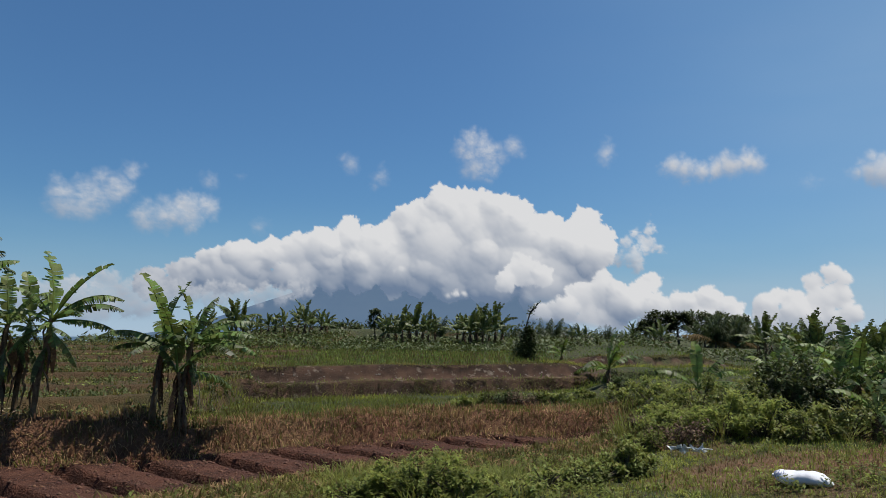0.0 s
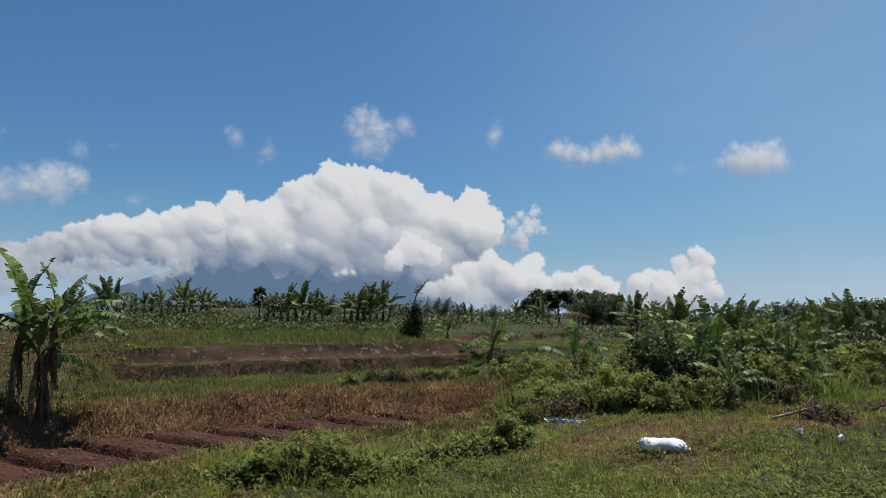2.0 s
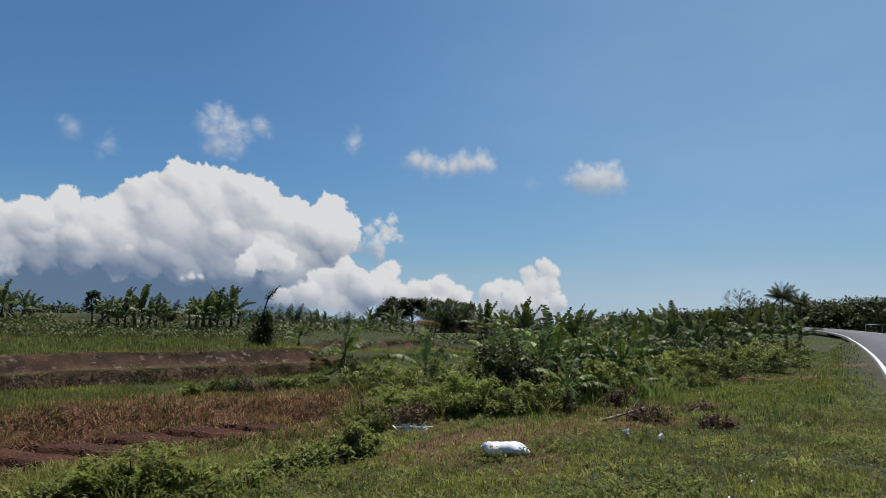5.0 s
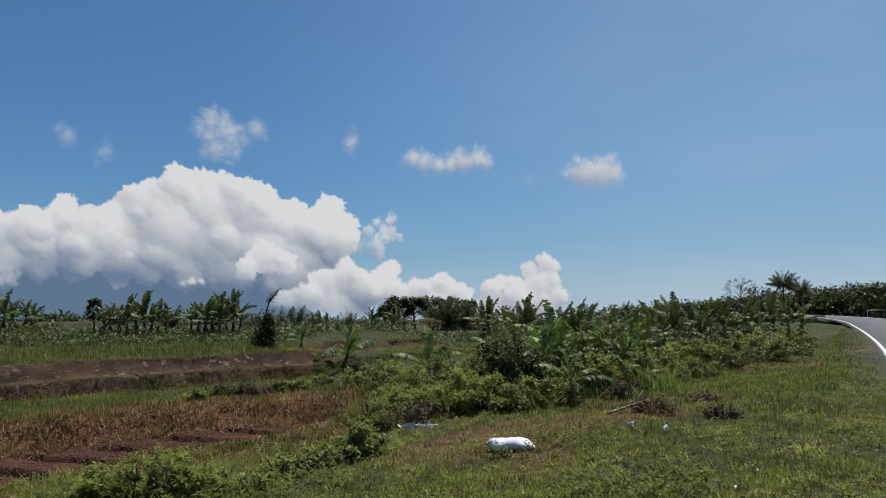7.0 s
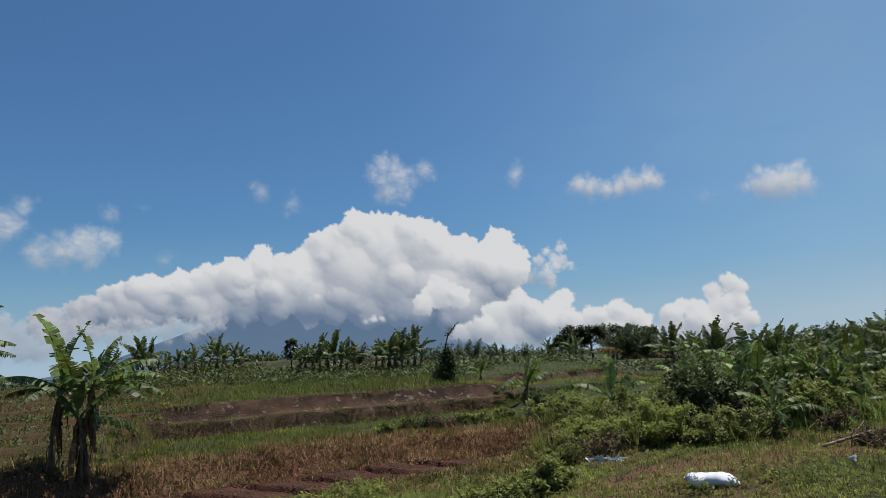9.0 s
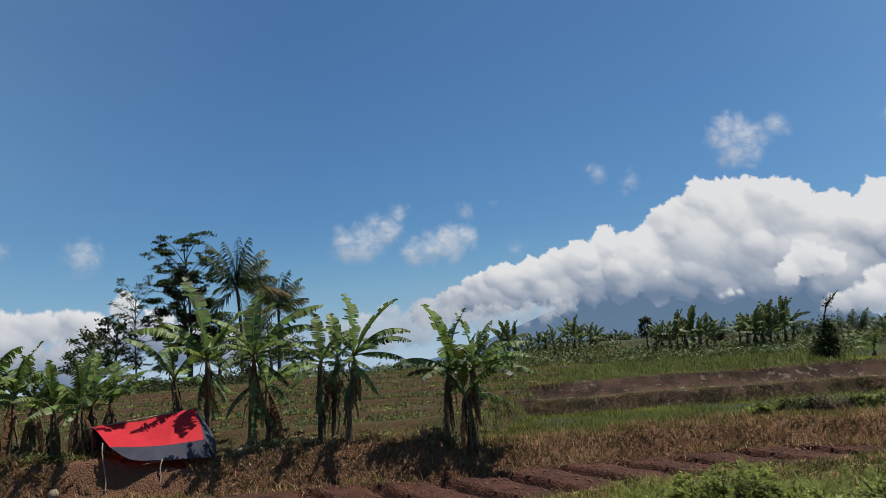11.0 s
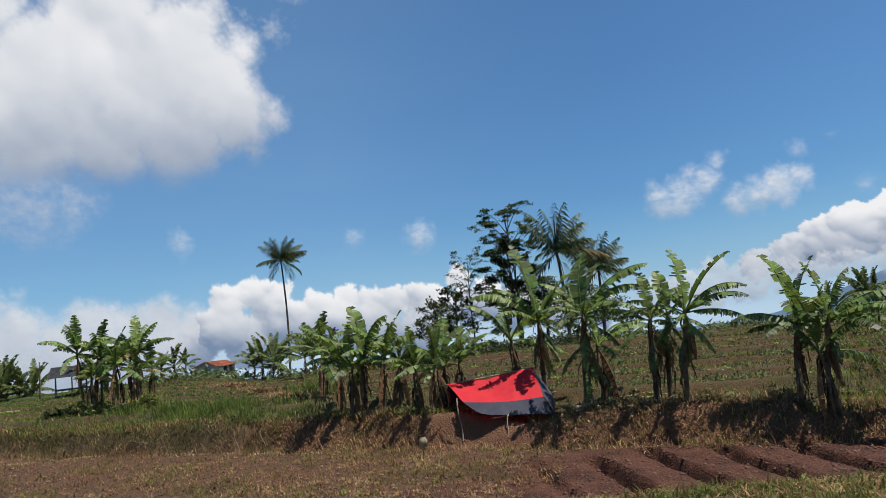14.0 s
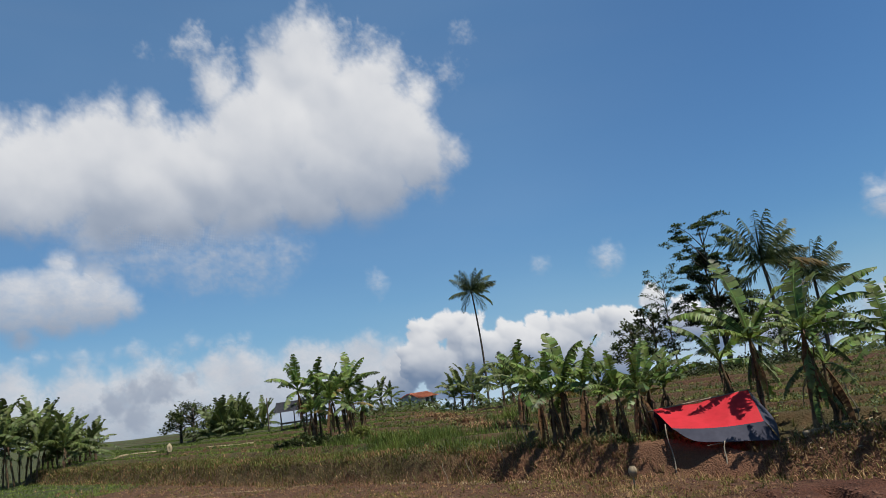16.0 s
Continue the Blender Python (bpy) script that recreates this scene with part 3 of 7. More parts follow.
cloud("cumulus_cloud", [(88, 9.7, 2.19), (90.4, 9.8, 2.33), (86.1, 9.2, 1.3), (93, 9.8, 2.2)], "soft white cloud below the large one", 1.3, None, 0.92, 0.85, seed=71, fine=0.3, dim=0.3, ragged=0.16, knobs=(6, 0), plump=1.3, relief=0.6)
cloud("stratus_cloud", [(87.1, 2, 1.83), (85.6, 2.4, 1.65), (84, 2.6, 1.89), (85.3, 0.8, 1.64), (83.2, 3.2, 1.05), (81.6, 3.2, 0.85), (89, 1.0, 1.5)], "grey rain cloud low on the horizon", 1.0, None, 0.42, 0.92, seed=57, far=2700, fine=0.3, dim=0, ragged=0.4, knobs=(6, 0), relief=0.4)
cloud("wispy_cloud", [(97 - 1.3 * k, 5.6 + 0.22 * math.sin(1.7 * k), 0.55 + 0.2 * math.sin(2.3 * k)) for k in range(16)], "thin streak of vapour low in the sky", 0.9, None, 0.9, 0.32, seed=73, ragged=0.2, fine=0.2, dim=0, knobs=(4, 0), plump=1.5)
# small fair-weather clouds: how thick each is, and its puffs
SMALL = ((0.5, [(-2.6, 14, 0.54), (-3.5, 14.7, 0.63), (-4.6, 14.7, 0.54), (-5.8, 14.2, 0.41), (-7, 14.3, 0.59), (-7.6, 13.9, 0.41), (-4.2, 12.8, 0.77), (-3.3, 12.5, 0.54), (-5.4, 12.5, 0.45), (-4.8, 13.7, 0.8), (-3.4, 13.5, 0.6), (-5.9, 13.5, 0.5)]),
         (0.55, [(-14.7, 13.8, 0.54), (-14.6, 13.2, 0.45), (-14.4, 14.3, 0.32)]),
         (0.92, [(-19.7, 12.4, 0.59), (-20.6, 12.1, 0.63), (-21.8, 11.9, 0.58), (-23.1, 11.9, 0.63), (-24.1, 12.1, 0.67), (-25.2, 12.4, 0.66), (-25.8, 12.1, 0.62), (-26.3, 11.9, 0.4)]),
         (0.86, [(-32.4, 10.7, 0.43), (-33.4, 10.8, 0.68), (-34.4, 10.9, 0.84), (-35.4, 10.9, 0.83), (-36.3, 10.7, 0.62), (-37.2, 10.6, 0.37)]),
         (0.35, [(-29.5, 10.4, 0.39), (-30.1, 10.5, 0.26)]),
         (0.55, [(22.1, 7.6, 0.78), (20.7, 7.9, 0.87), (19.2, 8.3, 0.97), (17.7, 8.7, 0.65), (20.4, 7.4, 0.56)]),
         (0.42, [(27.5, 8.3, 0.98), (26.2, 8.4, 1.07), (24.3, 9.4, 0.84), (23.3, 11, 0.51), (25.3, 10, 0.58)]),
         (0.35, [(6.5, 12.6, 0.52), (7.1, 13, 0.39), (4, 11.7, 0.53), (4.6, 10.9, 0.4)]),
         (0.25, [(17.6, 10.6, 0.49), (15.4, 11.1, 0.37), (13.7, 7.3, 0.51)]),
         (0.28, [(66.5, 9.0, 0.7), (53.0, 8.4, 0.6), (47.6, 8.0, 0.9)]))
for q, (thin, puffs) in enumerate(SMALL):
    cloud("wispy_cloud", puffs, "small thin white cloud in the blue sky" if thin < 0.7 else "small white fair-weather cloud in the blue sky", 1.2, None, 1.02, thin, seed=80 + 7 * q, dim=0.14 if thin > 0.8 else 0.0, ragged=0.22, fine=0.4, knobs=(7, 0), plump=1.9)


def haze_band():
    """Bright vapour along the horizon, painted as a glowing sheet behind everything."""
    A, E = np.meshgrid(np.arange(-75, 110, 1.6), np.arange(-3.0, 44.0, 0.5))
    R = 4400.0
    a, e = np.radians(A), np.radians(E)
    v = np.stack([-np.sin(a) * np.cos(e) * R, np.cos(a) * np.cos(e) * R, EYE + np.sin(e) * R], -1).reshape(-1, 3)
    cover = 0.92 * step(10.0, -2.0, E) * (1 + 0.12 * fbm(A / 9, E / 1.5, 4, 3))
    veil_glow = 0.46 * step(2, -52, A) + 0.20 * step(28, 62, A)      # glow added as thin high vapour to brighten the sky, more towards the sun and over the far slope
    cover = cover + (1 - cover) * veil_glow * (1 + 0.25 * fbm(A / 14, E / 9, 4, 6)) * step(46, 30, E)
    light = 0.60 + 0.26 * step(6, -1, E) + 0.10 * step(-5, -50, A) + 0.05 * fbm(A / 9, E / 1.5, 4, 4)
    i, j = np.meshgrid(np.arange(A.shape[0] - 1), np.arange(A.shape[1] - 1), indexing="ij")
    k = A.shape[1]
    f = np.stack([i * k + j, i * k + j + 1, (i + 1) * k + j + 1, (i + 1) * k + j], -1).reshape(-1, 4)
    tagged(part("haze", mesh_of("haze", v, f, True, {"cover": np.clip(cover, 0, 1).ravel(), "painted_light": light.ravel()}), HAZE), "pale haze along the horizon", "haze", kind="structure")


haze_band()


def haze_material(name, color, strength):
    """Far land; the haze of kilometres of bright air is painted on as blue emission."""
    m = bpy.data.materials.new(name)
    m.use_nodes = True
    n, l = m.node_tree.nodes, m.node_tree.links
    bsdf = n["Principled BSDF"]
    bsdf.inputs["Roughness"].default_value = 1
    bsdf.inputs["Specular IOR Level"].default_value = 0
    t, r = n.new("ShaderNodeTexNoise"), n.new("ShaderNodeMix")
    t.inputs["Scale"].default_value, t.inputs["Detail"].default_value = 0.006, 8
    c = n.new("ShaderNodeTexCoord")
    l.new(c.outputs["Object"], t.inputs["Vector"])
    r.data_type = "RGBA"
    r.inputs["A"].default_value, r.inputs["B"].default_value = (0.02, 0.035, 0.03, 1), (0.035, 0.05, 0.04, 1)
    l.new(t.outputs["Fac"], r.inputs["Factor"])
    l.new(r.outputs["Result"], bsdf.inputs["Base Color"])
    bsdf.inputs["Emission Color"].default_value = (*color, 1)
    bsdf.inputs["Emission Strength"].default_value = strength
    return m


def mountain():
    """The flank of a volcano, its top lost in the cloud."""
    a = np.radians(np.arange(-24, 34, 0.25))
    t = np.linspace(0, 1, 40)
    A, T = np.meshgrid(a, t)
    deg = np.degrees(A)
    crest = -1.6 + 5.6 * step(25, 2, deg) * step(-16, -3, deg) + 0.10 * fbm(deg / 6, deg * 0, 2, 5)
    R = 3050 + 1000 * T
    el = np.radians(-1.8 + (crest + 1.8) * T ** 1.3) + 0.004 * fbm(deg / 2.5, T * 5, 2, 9) * T * (1 - T)
    v = np.stack([-np.sin(A) * R, np.cos(A) * R, EYE + np.tan(el) * R], -1).reshape(-1, 3)
    i, j = np.meshgrid(np.arange(A.shape[0] - 1), np.arange(A.shape[1] - 1), indexing="ij")
    k = A.shape[1]
    f = np.stack([i * k + j, i * k + j + 1, (i + 1) * k + j + 1, (i + 1) * k + j], -1).reshape(-1, 4)
    me = mesh_of("mountain", v, f, True)
    tagged(part("mountain", me, haze_material("hazy_mountain", (0.112, 0.175, 0.335), 0.585)), "volcano flank under the cloud bank, blue-grey from painted haze", "mountain", kind="structure")


mountain()


# ---- road ----
ASPHALT = material("asphalt", (0.114, 0.114, 0.119), (0.0792, 0.0792, 0.0836), 0.85, 0.8, 60, 0.3)
PAINT = material("road_paint", (0.686, 0.686, 0.66), (0.484, 0.484, 0.458), 0.7, 3, 30, 0.1)
ROAD_LINE = [(-40, -31.5), (-12, -10.1), (0, -0.95), (24.4, 17.6), (28.1, 20.4), (35.8, 26.5), (45.8, 34.5), (64.2, 49.6), (78.2, 62.3), (90, 75), (99.4, 87), (108, 104), (112, 135)]


def ribbon(name, offset0, offset1, lift, mat, parent=None):
    pts = np.array(ROAD_LINE, float)
    s = np.r_[0, np.cumsum(np.hypot(*np.diff(pts, axis=0).T))]
    q = np.arange(0, s[-1], 1.5)
    from_line = np.stack([np.interp(q, s, pts[:, 0]), np.interp(q, s, pts[:, 1])], -1)
    ker = np.ones(9) / 9
    pad = np.pad(from_line, ((4, 4), (0, 0)), "edge")
    mid = np.stack([np.convolve(pad[:, c], ker, "valid") for c in (0, 1)], -1)
    t = np.gradient(mid, axis=0)
    t /= np.linalg.norm(t, axis=1)[:, None]
    side = np.stack([t[:, 1], -t[:, 0]], -1)
    rows = []
    for off, drop in ((offset0, -0.25), (offset0, 0.0), (offset1, 0.0), (offset1, -0.25)):
        p = mid + side * off
        rows.append(np.c_[p, np.full(len(p), lift + drop) + 0.004 * np.clip(q - 120, 0, 200)])
    v = np.stack(rows, 1).reshape(-1, 3)
    i, j = np.meshgrid(np.arange(len(q) - 1), np.arange(3), indexing="ij")
    f = np.stack([i * 4 + j, i * 4 + j + 1, (i + 1) * 4 + j + 1, (i + 1) * 4 + j], -1).reshape(-1, 4)
    return part(name, mesh_of(name, v, f[:, ::-1]), mat, parent)


road = tagged(ribbon("road", -0.12, 6.4, 0.03, ASPHALT), "grey asphalt country road with white edge lines", "road", kind="structure")
ribbon("edge_line", -0.06, 0.08, 0.035, PAINT, road)
ribbon("edge_line", 5.9, 6.04, 0.035, PAINT, road)


# ---- plants ----
def spot(az, d, sink=0.0):
    """A place on the ground, degrees left of the first view and metres off."""
    x, y = -math.sin(radians(az)) * d, math.cos(radians(az)) * d
    return Vector((x, y, height(x, y) - sink))


def banana_leaf(rise, seed, torn=0.5, n=30):
    """A leaf 1 m long along +x from its stalk: an arching midrib, its blade torn into hanging strips. rise: degrees at the stalk."""
    r = np.random.default_rng(seed)
    s = np.linspace(0, 1, n + 1)
    sag = np.interp(rise, [-40, -14, 8, 34, 54, 70, 84], [40, 48, 52, 66, 74, 60, 32]) * r.uniform(0.85, 1.15)
    bend = radians(rise) - radians(sag) * s ** 1.5
    mid = np.zeros((n + 1, 3))
    mid[1:, 0], mid[1:, 2] = np.cumsum(np.cos(bend[:-1])) / n, np.cumsum(np.sin(bend[:-1])) / n
    mid[:, 1] = r.uniform(-0.10, 0.10) * s ** 2

    def along(q):
        b = np.interp(q, s, bend)
        return np.array([np.interp(q, s, mid[:, c]) for c in range(3)]), np.array([math.cos(b), 0, math.sin(b)]), np.array([-math.sin(b), 0, math.cos(b)])

    V, Fc = [], []
    for side in (-1, 1):
        q = 0.13
        while q < 0.985:
            ragged = r.random() < torn * (0.75 if rise > 75 else 1.0)
            ln = min(1.0 - q, r.uniform(0.016, 0.042) if ragged else r.uniform(0.05, 0.12))
            fold = (0.35 if rise > 75 else -0.45) + r.normal(0, 0.10) - (r.uniform(0.0, 0.6) if ragged else 0.0)
            nick = r.uniform(0.10, 0.34) if ragged else 0.05
            reach = r.uniform(0.78, 1.05) if ragged else 1.0
            k = len(V)
            for e, inward in ((q, nick), (q + ln, -nick)):
                w = (0.118 if rise > 75 else 0.132) * reach * max(0.0, math.sin(math.pi * min(1.0, max(0.0, (e - 0.11) / 0.90)))) ** 0.45
                p, ahead, up = along(e)
                half = p + (ahead * 0.10 + np.array([0, side * math.cos(fold), 0]) + up * math.sin(fold)) * 0.5 * w
                late = fold * 1.7
                tip = half + (ahead * 0.14 + np.array([0, side * math.cos(late), 0]) + up * math.sin(late)) * 0.5 * w + ahead * inward * ln
                V += [p, half + ahead * inward * ln * 0.25, tip]
            Fc += [(k, k + 3, k + 4, k + 1), (k + 1, k + 4, k + 5, k + 2)]
            q += ln
    return stack((V, Fc), tube(mid[::3], np.linspace(0.017, 0.003, n // 3 + 1), 3))


LEAVES = {}
for rise in (84, 70, 54, 34, 8, -14, -40):
    for q in range(3):
        v, f = banana_leaf(rise, 31 * q + rise + 90, 0.95 if q else 0.7)
        me = mesh_of("leaf", v, f, True)
        me.materials.append(LEAF)
        LEAVES[rise, q, "green"] = me
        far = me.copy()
        far.materials[0] = LEAF_SHADED
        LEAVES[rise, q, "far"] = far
        if rise <= 8:
            for key, mat in (("old", LEAF_OLD), ("dry", LEAF_DRY)):
                other = me.copy()
                other.materials[0] = mat
                LEAVES[rise, q, key] = other


def stem_mesh(h, r, lean, seed):
    g = np.random.default_rng(seed)
    s = np.linspace(0, 1, 10)
    pts = np.stack([lean * s ** 1.5 * h, 0.04 * np.sin(3 * s + seed), s * h], -1)
    v, f = tube(pts, r * (1.15 - 0.55 * s) * (1 + 0.08 * g.standard_normal(10)), 9)
    strips = []
    for q in range(16):        # dead sheaths that hang down the stem
        a, z0, ln = g.uniform(0, 6.28), g.uniform(0.3, 1.0) * h, g.uniform(0.2, 0.75)
        rr = r * (1.2 - 0.5 * z0 / h)
        out = np.array([math.cos(a), math.sin(a), 0])
        side = np.array([-math.sin(a), math.cos(a), 0]) * 0.03
        p0 = np.array([lean * (z0 / h) ** 1.5 * h, 0, z0]) + out * rr
        p1, p2 = p0 + out * g.uniform(0.05, 0.13) + [0, 0, -ln * 0.35], p0 + out * g.uniform(0.02, 0.2) + [0, 0, -ln]
        strips.append(([p0 - side, p0 + side, p1 - side, p1 + side, p2 - side * 0.4, p2 + side * 0.4], [(0, 1, 3, 2), (2, 3, 5, 4)]))
    v, f = stack((v, f), *strips)
    return mesh_of("pseudostem", v, f, True)


def banana(az, d, top, leaves=8, seed=0, label="banana plant with wind-torn green leaves on the bank", group="banana plants on the bank", big=1.08, dry=1, tone="green"):
    """A banana plant whose highest leaf tip is at height top."""
    g = np.random.default_rng(1000 + seed)
    p = spot(az, d, 0.05)
    h = max(0.6, top - p.z)
    length = min(2.0, 0.53 * h) * big
    stem_h = max(0.2, h - 0.88 * length)
    root = thing("banana_plant", pose(*p, 0, 0, g.uniform(0, 360)), label, "banana plant", group)
    lean = g.uniform(-0.16, 0.16)
    part("pseudostem", stem_mesh(stem_h, 0.030 + 0.006 * h, lean, seed), STEM, root, "brown banana stem with dead sheaths")
    head = Vector((lean * stem_h, 0, stem_h * 0.97))
    rises = [70, 54, 34, 84, 8, 54, 34, 70, -14, 54, 8, 34, 84][:leaves] if tone == "green" else [70, 84, 34, 84, 54, 70, 54, 8, 84, 34, 70, 8][:leaves]
    for q, rise in enumerate(rises):
        me = LEAVES[rise, int(g.integers(3)), "old" if rise == 8 and g.random() < 0.3 and tone != "far" else tone]
        ob = part("leaf", me, None, root)
        s = length * g.uniform(0.85, 1.1)
        ob.matrix_basis = pose(*head, 0, g.uniform(-8, 8), q * 137.5 + g.uniform(-25, 25)) @ Matrix.Diagonal((s, s * g.uniform(1.05, 1.4) * (0.8 if tone == "far" else 1.0), s, 1))
    for q in range(dry):
        ob = part("leaf", LEAVES[-40, int(g.integers(3)), "dry"], None, root, "withered brown hanging leaf")
        s = length * g.uniform(0.7, 0.95)
        ob.matrix_basis = pose(*(head - Vector((0, 0, 0.08))), 0, g.uniform(15, 35), g.uniform(0, 360)) @ Matrix.Diagonal((s, s * 0.4, s, 1))
    return root


def tall_banana(az, d, head, leaves, seed, dry=2, old=1, skirt=3, more=4):
    """A banana plant with its leaves as they stand: (turn from the right of the bank, degrees at the stalk, tilt, length). head: offset along the bank and height of the crown."""
    g = np.random.default_rng(2000 + seed)
    p = spot(az, d, 0.05)
    root = thing("banana_plant", pose(*p, 0, 0, az), "tall banana plant with wind-torn leaves and dead brown sheaths", "banana plant", "banana plants on the bank")
    h = head[1] - p.z
    part("pseudostem", stem_mesh(h, 0.036 + 0.008 * h, head[0] / h, seed), STEM, root, "brown banana stem with dead sheaths")
    top = Vector((head[0], 0, h * 0.97))
    for turn, rise, tilt, length in leaves:
        ob = part("leaf", LEAVES[rise, int(g.integers(3)), "green"], None, root)
        ob.matrix_basis = pose(*top, g.uniform(-8, 8), tilt, turn + g.uniform(-6, 6)) @ Matrix.Diagonal((length, length * g.uniform(1.15, 1.4), length, 1))
    for q in range(more + skirt):       # shorter leaves that fill the crown, and old ones that hang below it, some in the shade-darkened copy
        hung = q >= more
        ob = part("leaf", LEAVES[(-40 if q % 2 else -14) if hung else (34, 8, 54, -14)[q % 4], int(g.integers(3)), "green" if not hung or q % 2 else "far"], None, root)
        z = g.uniform(0.75, 1.1)
        ob.matrix_basis = pose(*(top - Vector((0, 0, 0.06 + (0.12 * (q - more + 1) if hung else 0)))), g.uniform(-12, 12), g.uniform(8, 30) if hung else g.uniform(-10, 10), 137.5 * q + 40 * seed) @ Matrix.Diagonal((z, z * (0.9 if hung else 1.25), z, 1))
    for q in range(dry + old):
        key = "old" if q >= dry else "dry"
        ob = part("leaf", LEAVES[-40, int(g.integers(3)), key], None, root, "withered brown hanging leaf" if key == "dry" else "yellowing hanging leaf")
        z = g.uniform(0.8, 1.2)
        ob.matrix_basis = pose(*(top - Vector((0, 0, 0.1 + 0.12 * q))), 0, g.uniform(18, 38), g.uniform(0, 360)) @ Matrix.Diagonal((z, z * 0.45, z, 1))
    return root


tall_banana(20.5, 15.6, (0.14, 1.08), ((150, 84, -4, 1.55), (20, 84, 0, 1.4), (180, 34, 0, 1.35), (230, 8, 0, 1.0), (60, 54, 0, 1.2), (280, 34, 0, 1.1), (110, 54, 0, 1.2)), 1, 2, 0, 1, 3)
tall_banana(18.8, 15.4, (0.22, 1.11), ((160, 84, 0, 1.3), (40, 70, -10, 1.2), (5, 34, -8, 1.45), (-12, 8, -5, 1.4), (-40, 8, 0, 1.2), (25, 54, 0, 1.2), (190, 8, 0, 0.8), (270, 34, 0, 1.0), (90, 54, 0, 1.2), (12, 34, 6, 1.5), (-22, 34, 4, 1.35)), 2, 2, 0, 1, 4)
tall_banana(28.2, 15.9, (0.2, 1.53), ((140, 84, -4, 1.5), (0, 84, 22, 1.6), (0, 54, 4, 1.5), (-10, 34, -4, 1.4), (10, 8, 0, 1.3), (180, 70, 0, 1.0), (185, 34, 0, 1.0), (270, -14, 0, 1.0), (300, 34, 0, 1.1), (95, 54, 0, 1.3)), 3, 2, 0)
tall_banana(30.4, 16.4, (0.1, 1.46), ((100, 84, 0, 1.15), (180, 54, 0, 1.1), (190, 8, 0, 1.0), (0, 70, 0, 1.0), (260, 34, 0, 1.0), (60, 54, 0, 1.0)), 4, 2, 0)
tall_banana(29.4, 16.7, (0.18, 1.49), ((90, 84, 0, 1.15), (170, 54, 0, 1.1), (20, 54, 0, 1.0), (270, 8, 0, 1.0), (200, 34, 0, 1.1)), 5, 2, 0)
tall_banana(35.7, 16.8, (0.17, 1.73), ((2, 70, 14, 2.0), (-8, 54, 6, 1.75), (-25, 8, -4, 1.4), (60, 84, 0, 1.6), (20, 84, 12, 1.5), (180, 70, 4, 1.3), (195, 34, 0, 1.1), (270, 34, 0, 1.3), (230, 8, 0, 1.2), (100, 54, 0, 1.4), (320, 34, 0, 1.2)), 6, 5, 1, 10, 6)
tall_banana(38.7, 18.7, (0.0, 1.69), ((150, 84, 0, 2.3), (180, 54, 0, 2.1), (178, 70, 0, 1.4), (5, 84, 25, 1.8), (0, 70, 8, 1.6), (-15, 34, 0, 1.4), (270, 34, 0, 1.3), (90, 54, 0, 1.6), (300, 8, 0, 1.2), (215, 34, 0, 1.4)), 7, 3, 2, 4, 6)
NEAR_BANANAS = ((18.2, 15.6, 1.75, 6), (34.2, 17.4, 2.3, 7), (40.6, 20.2, 2.8, 8), (47.7, 18.8, 2.05, 9), (49.0, 19.3, 1.85, 8), (46.5, 19.5, 2.0, 8), (51.5, 20.3, 2.55, 9), (54.2, 19.8, 2.2, 9), (52.9, 20.2, 2.55, 10),
                (50.3, 20.7, 2.2, 8), (45.2, 19.6, 1.9, 8), (55.0, 21.5, 2.4, 9), (56.2, 27.2, 3.0, 10))
for q, (a, d, top, n) in enumerate(NEAR_BANANAS):
    banana(a, d - 0.25, top, n - 1, 407 + q, big=1.05, dry=1 + q % 2)
for q, (a, d, top, n) in enumerate(((74.1, 26.3, 3.4, 10), (72.9, 26.6, 3.2, 9), (70.4, 27.3, 3.25, 10), (71.5, 27.0, 2.7, 8), (73.4, 27.2, 2.6, 10), (69.6, 27.6, 2.4, 10), (72.3, 26.0, 2.9, 11), (73.6, 25.8, 2.2, 10), (70.9, 26.5, 2.3, 11), (71.0, 28.0, 3.1, 10))):
    banana(a - 0.7, 1.28 * d, EYE + 1.28 * (top - EYE), n, 40 + q, "banana plant in a dense clump with yellowing lower leaves", "banana clump beside the grass field", 0.88, 2)
for q in range(26):
    a, d = 88.3 + 0.33 * q, 60 + 2.6 * math.sin(5 * q)
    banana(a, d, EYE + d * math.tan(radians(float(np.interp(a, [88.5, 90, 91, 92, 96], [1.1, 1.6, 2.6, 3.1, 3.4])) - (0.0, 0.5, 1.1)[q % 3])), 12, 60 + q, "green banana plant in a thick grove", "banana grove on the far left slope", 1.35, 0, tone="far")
for q, (a, d, top) in enumerate(((78.2, 66, 3.0), (79.0, 67, 3.1), (77.4, 66, 2.7), (80.0, 68, 2.8), (67.3, 62, 3.0), (66.6, 64, 2.6), (68.2, 64, 2.4), (60.9, 54, 2.9), (60.1, 53, 3.0), (59.4, 55, 2.4), (61.6, 54, 2.3), 
                                 (57.6, 40, 2.7), (56.8, 42, 2.9), (55.4, 38, 2.3), (76.6, 66, 2.6), (79.5, 66, 2.95), (80.6, 67, 2.9), (78.7, 68, 3.1))):
    banana(a, d, top, 11, 1080 + q, "distant green banana plant on the slope", "distant banana plants", 2.0 if a > 76 else 1.3, 0, tone="far")
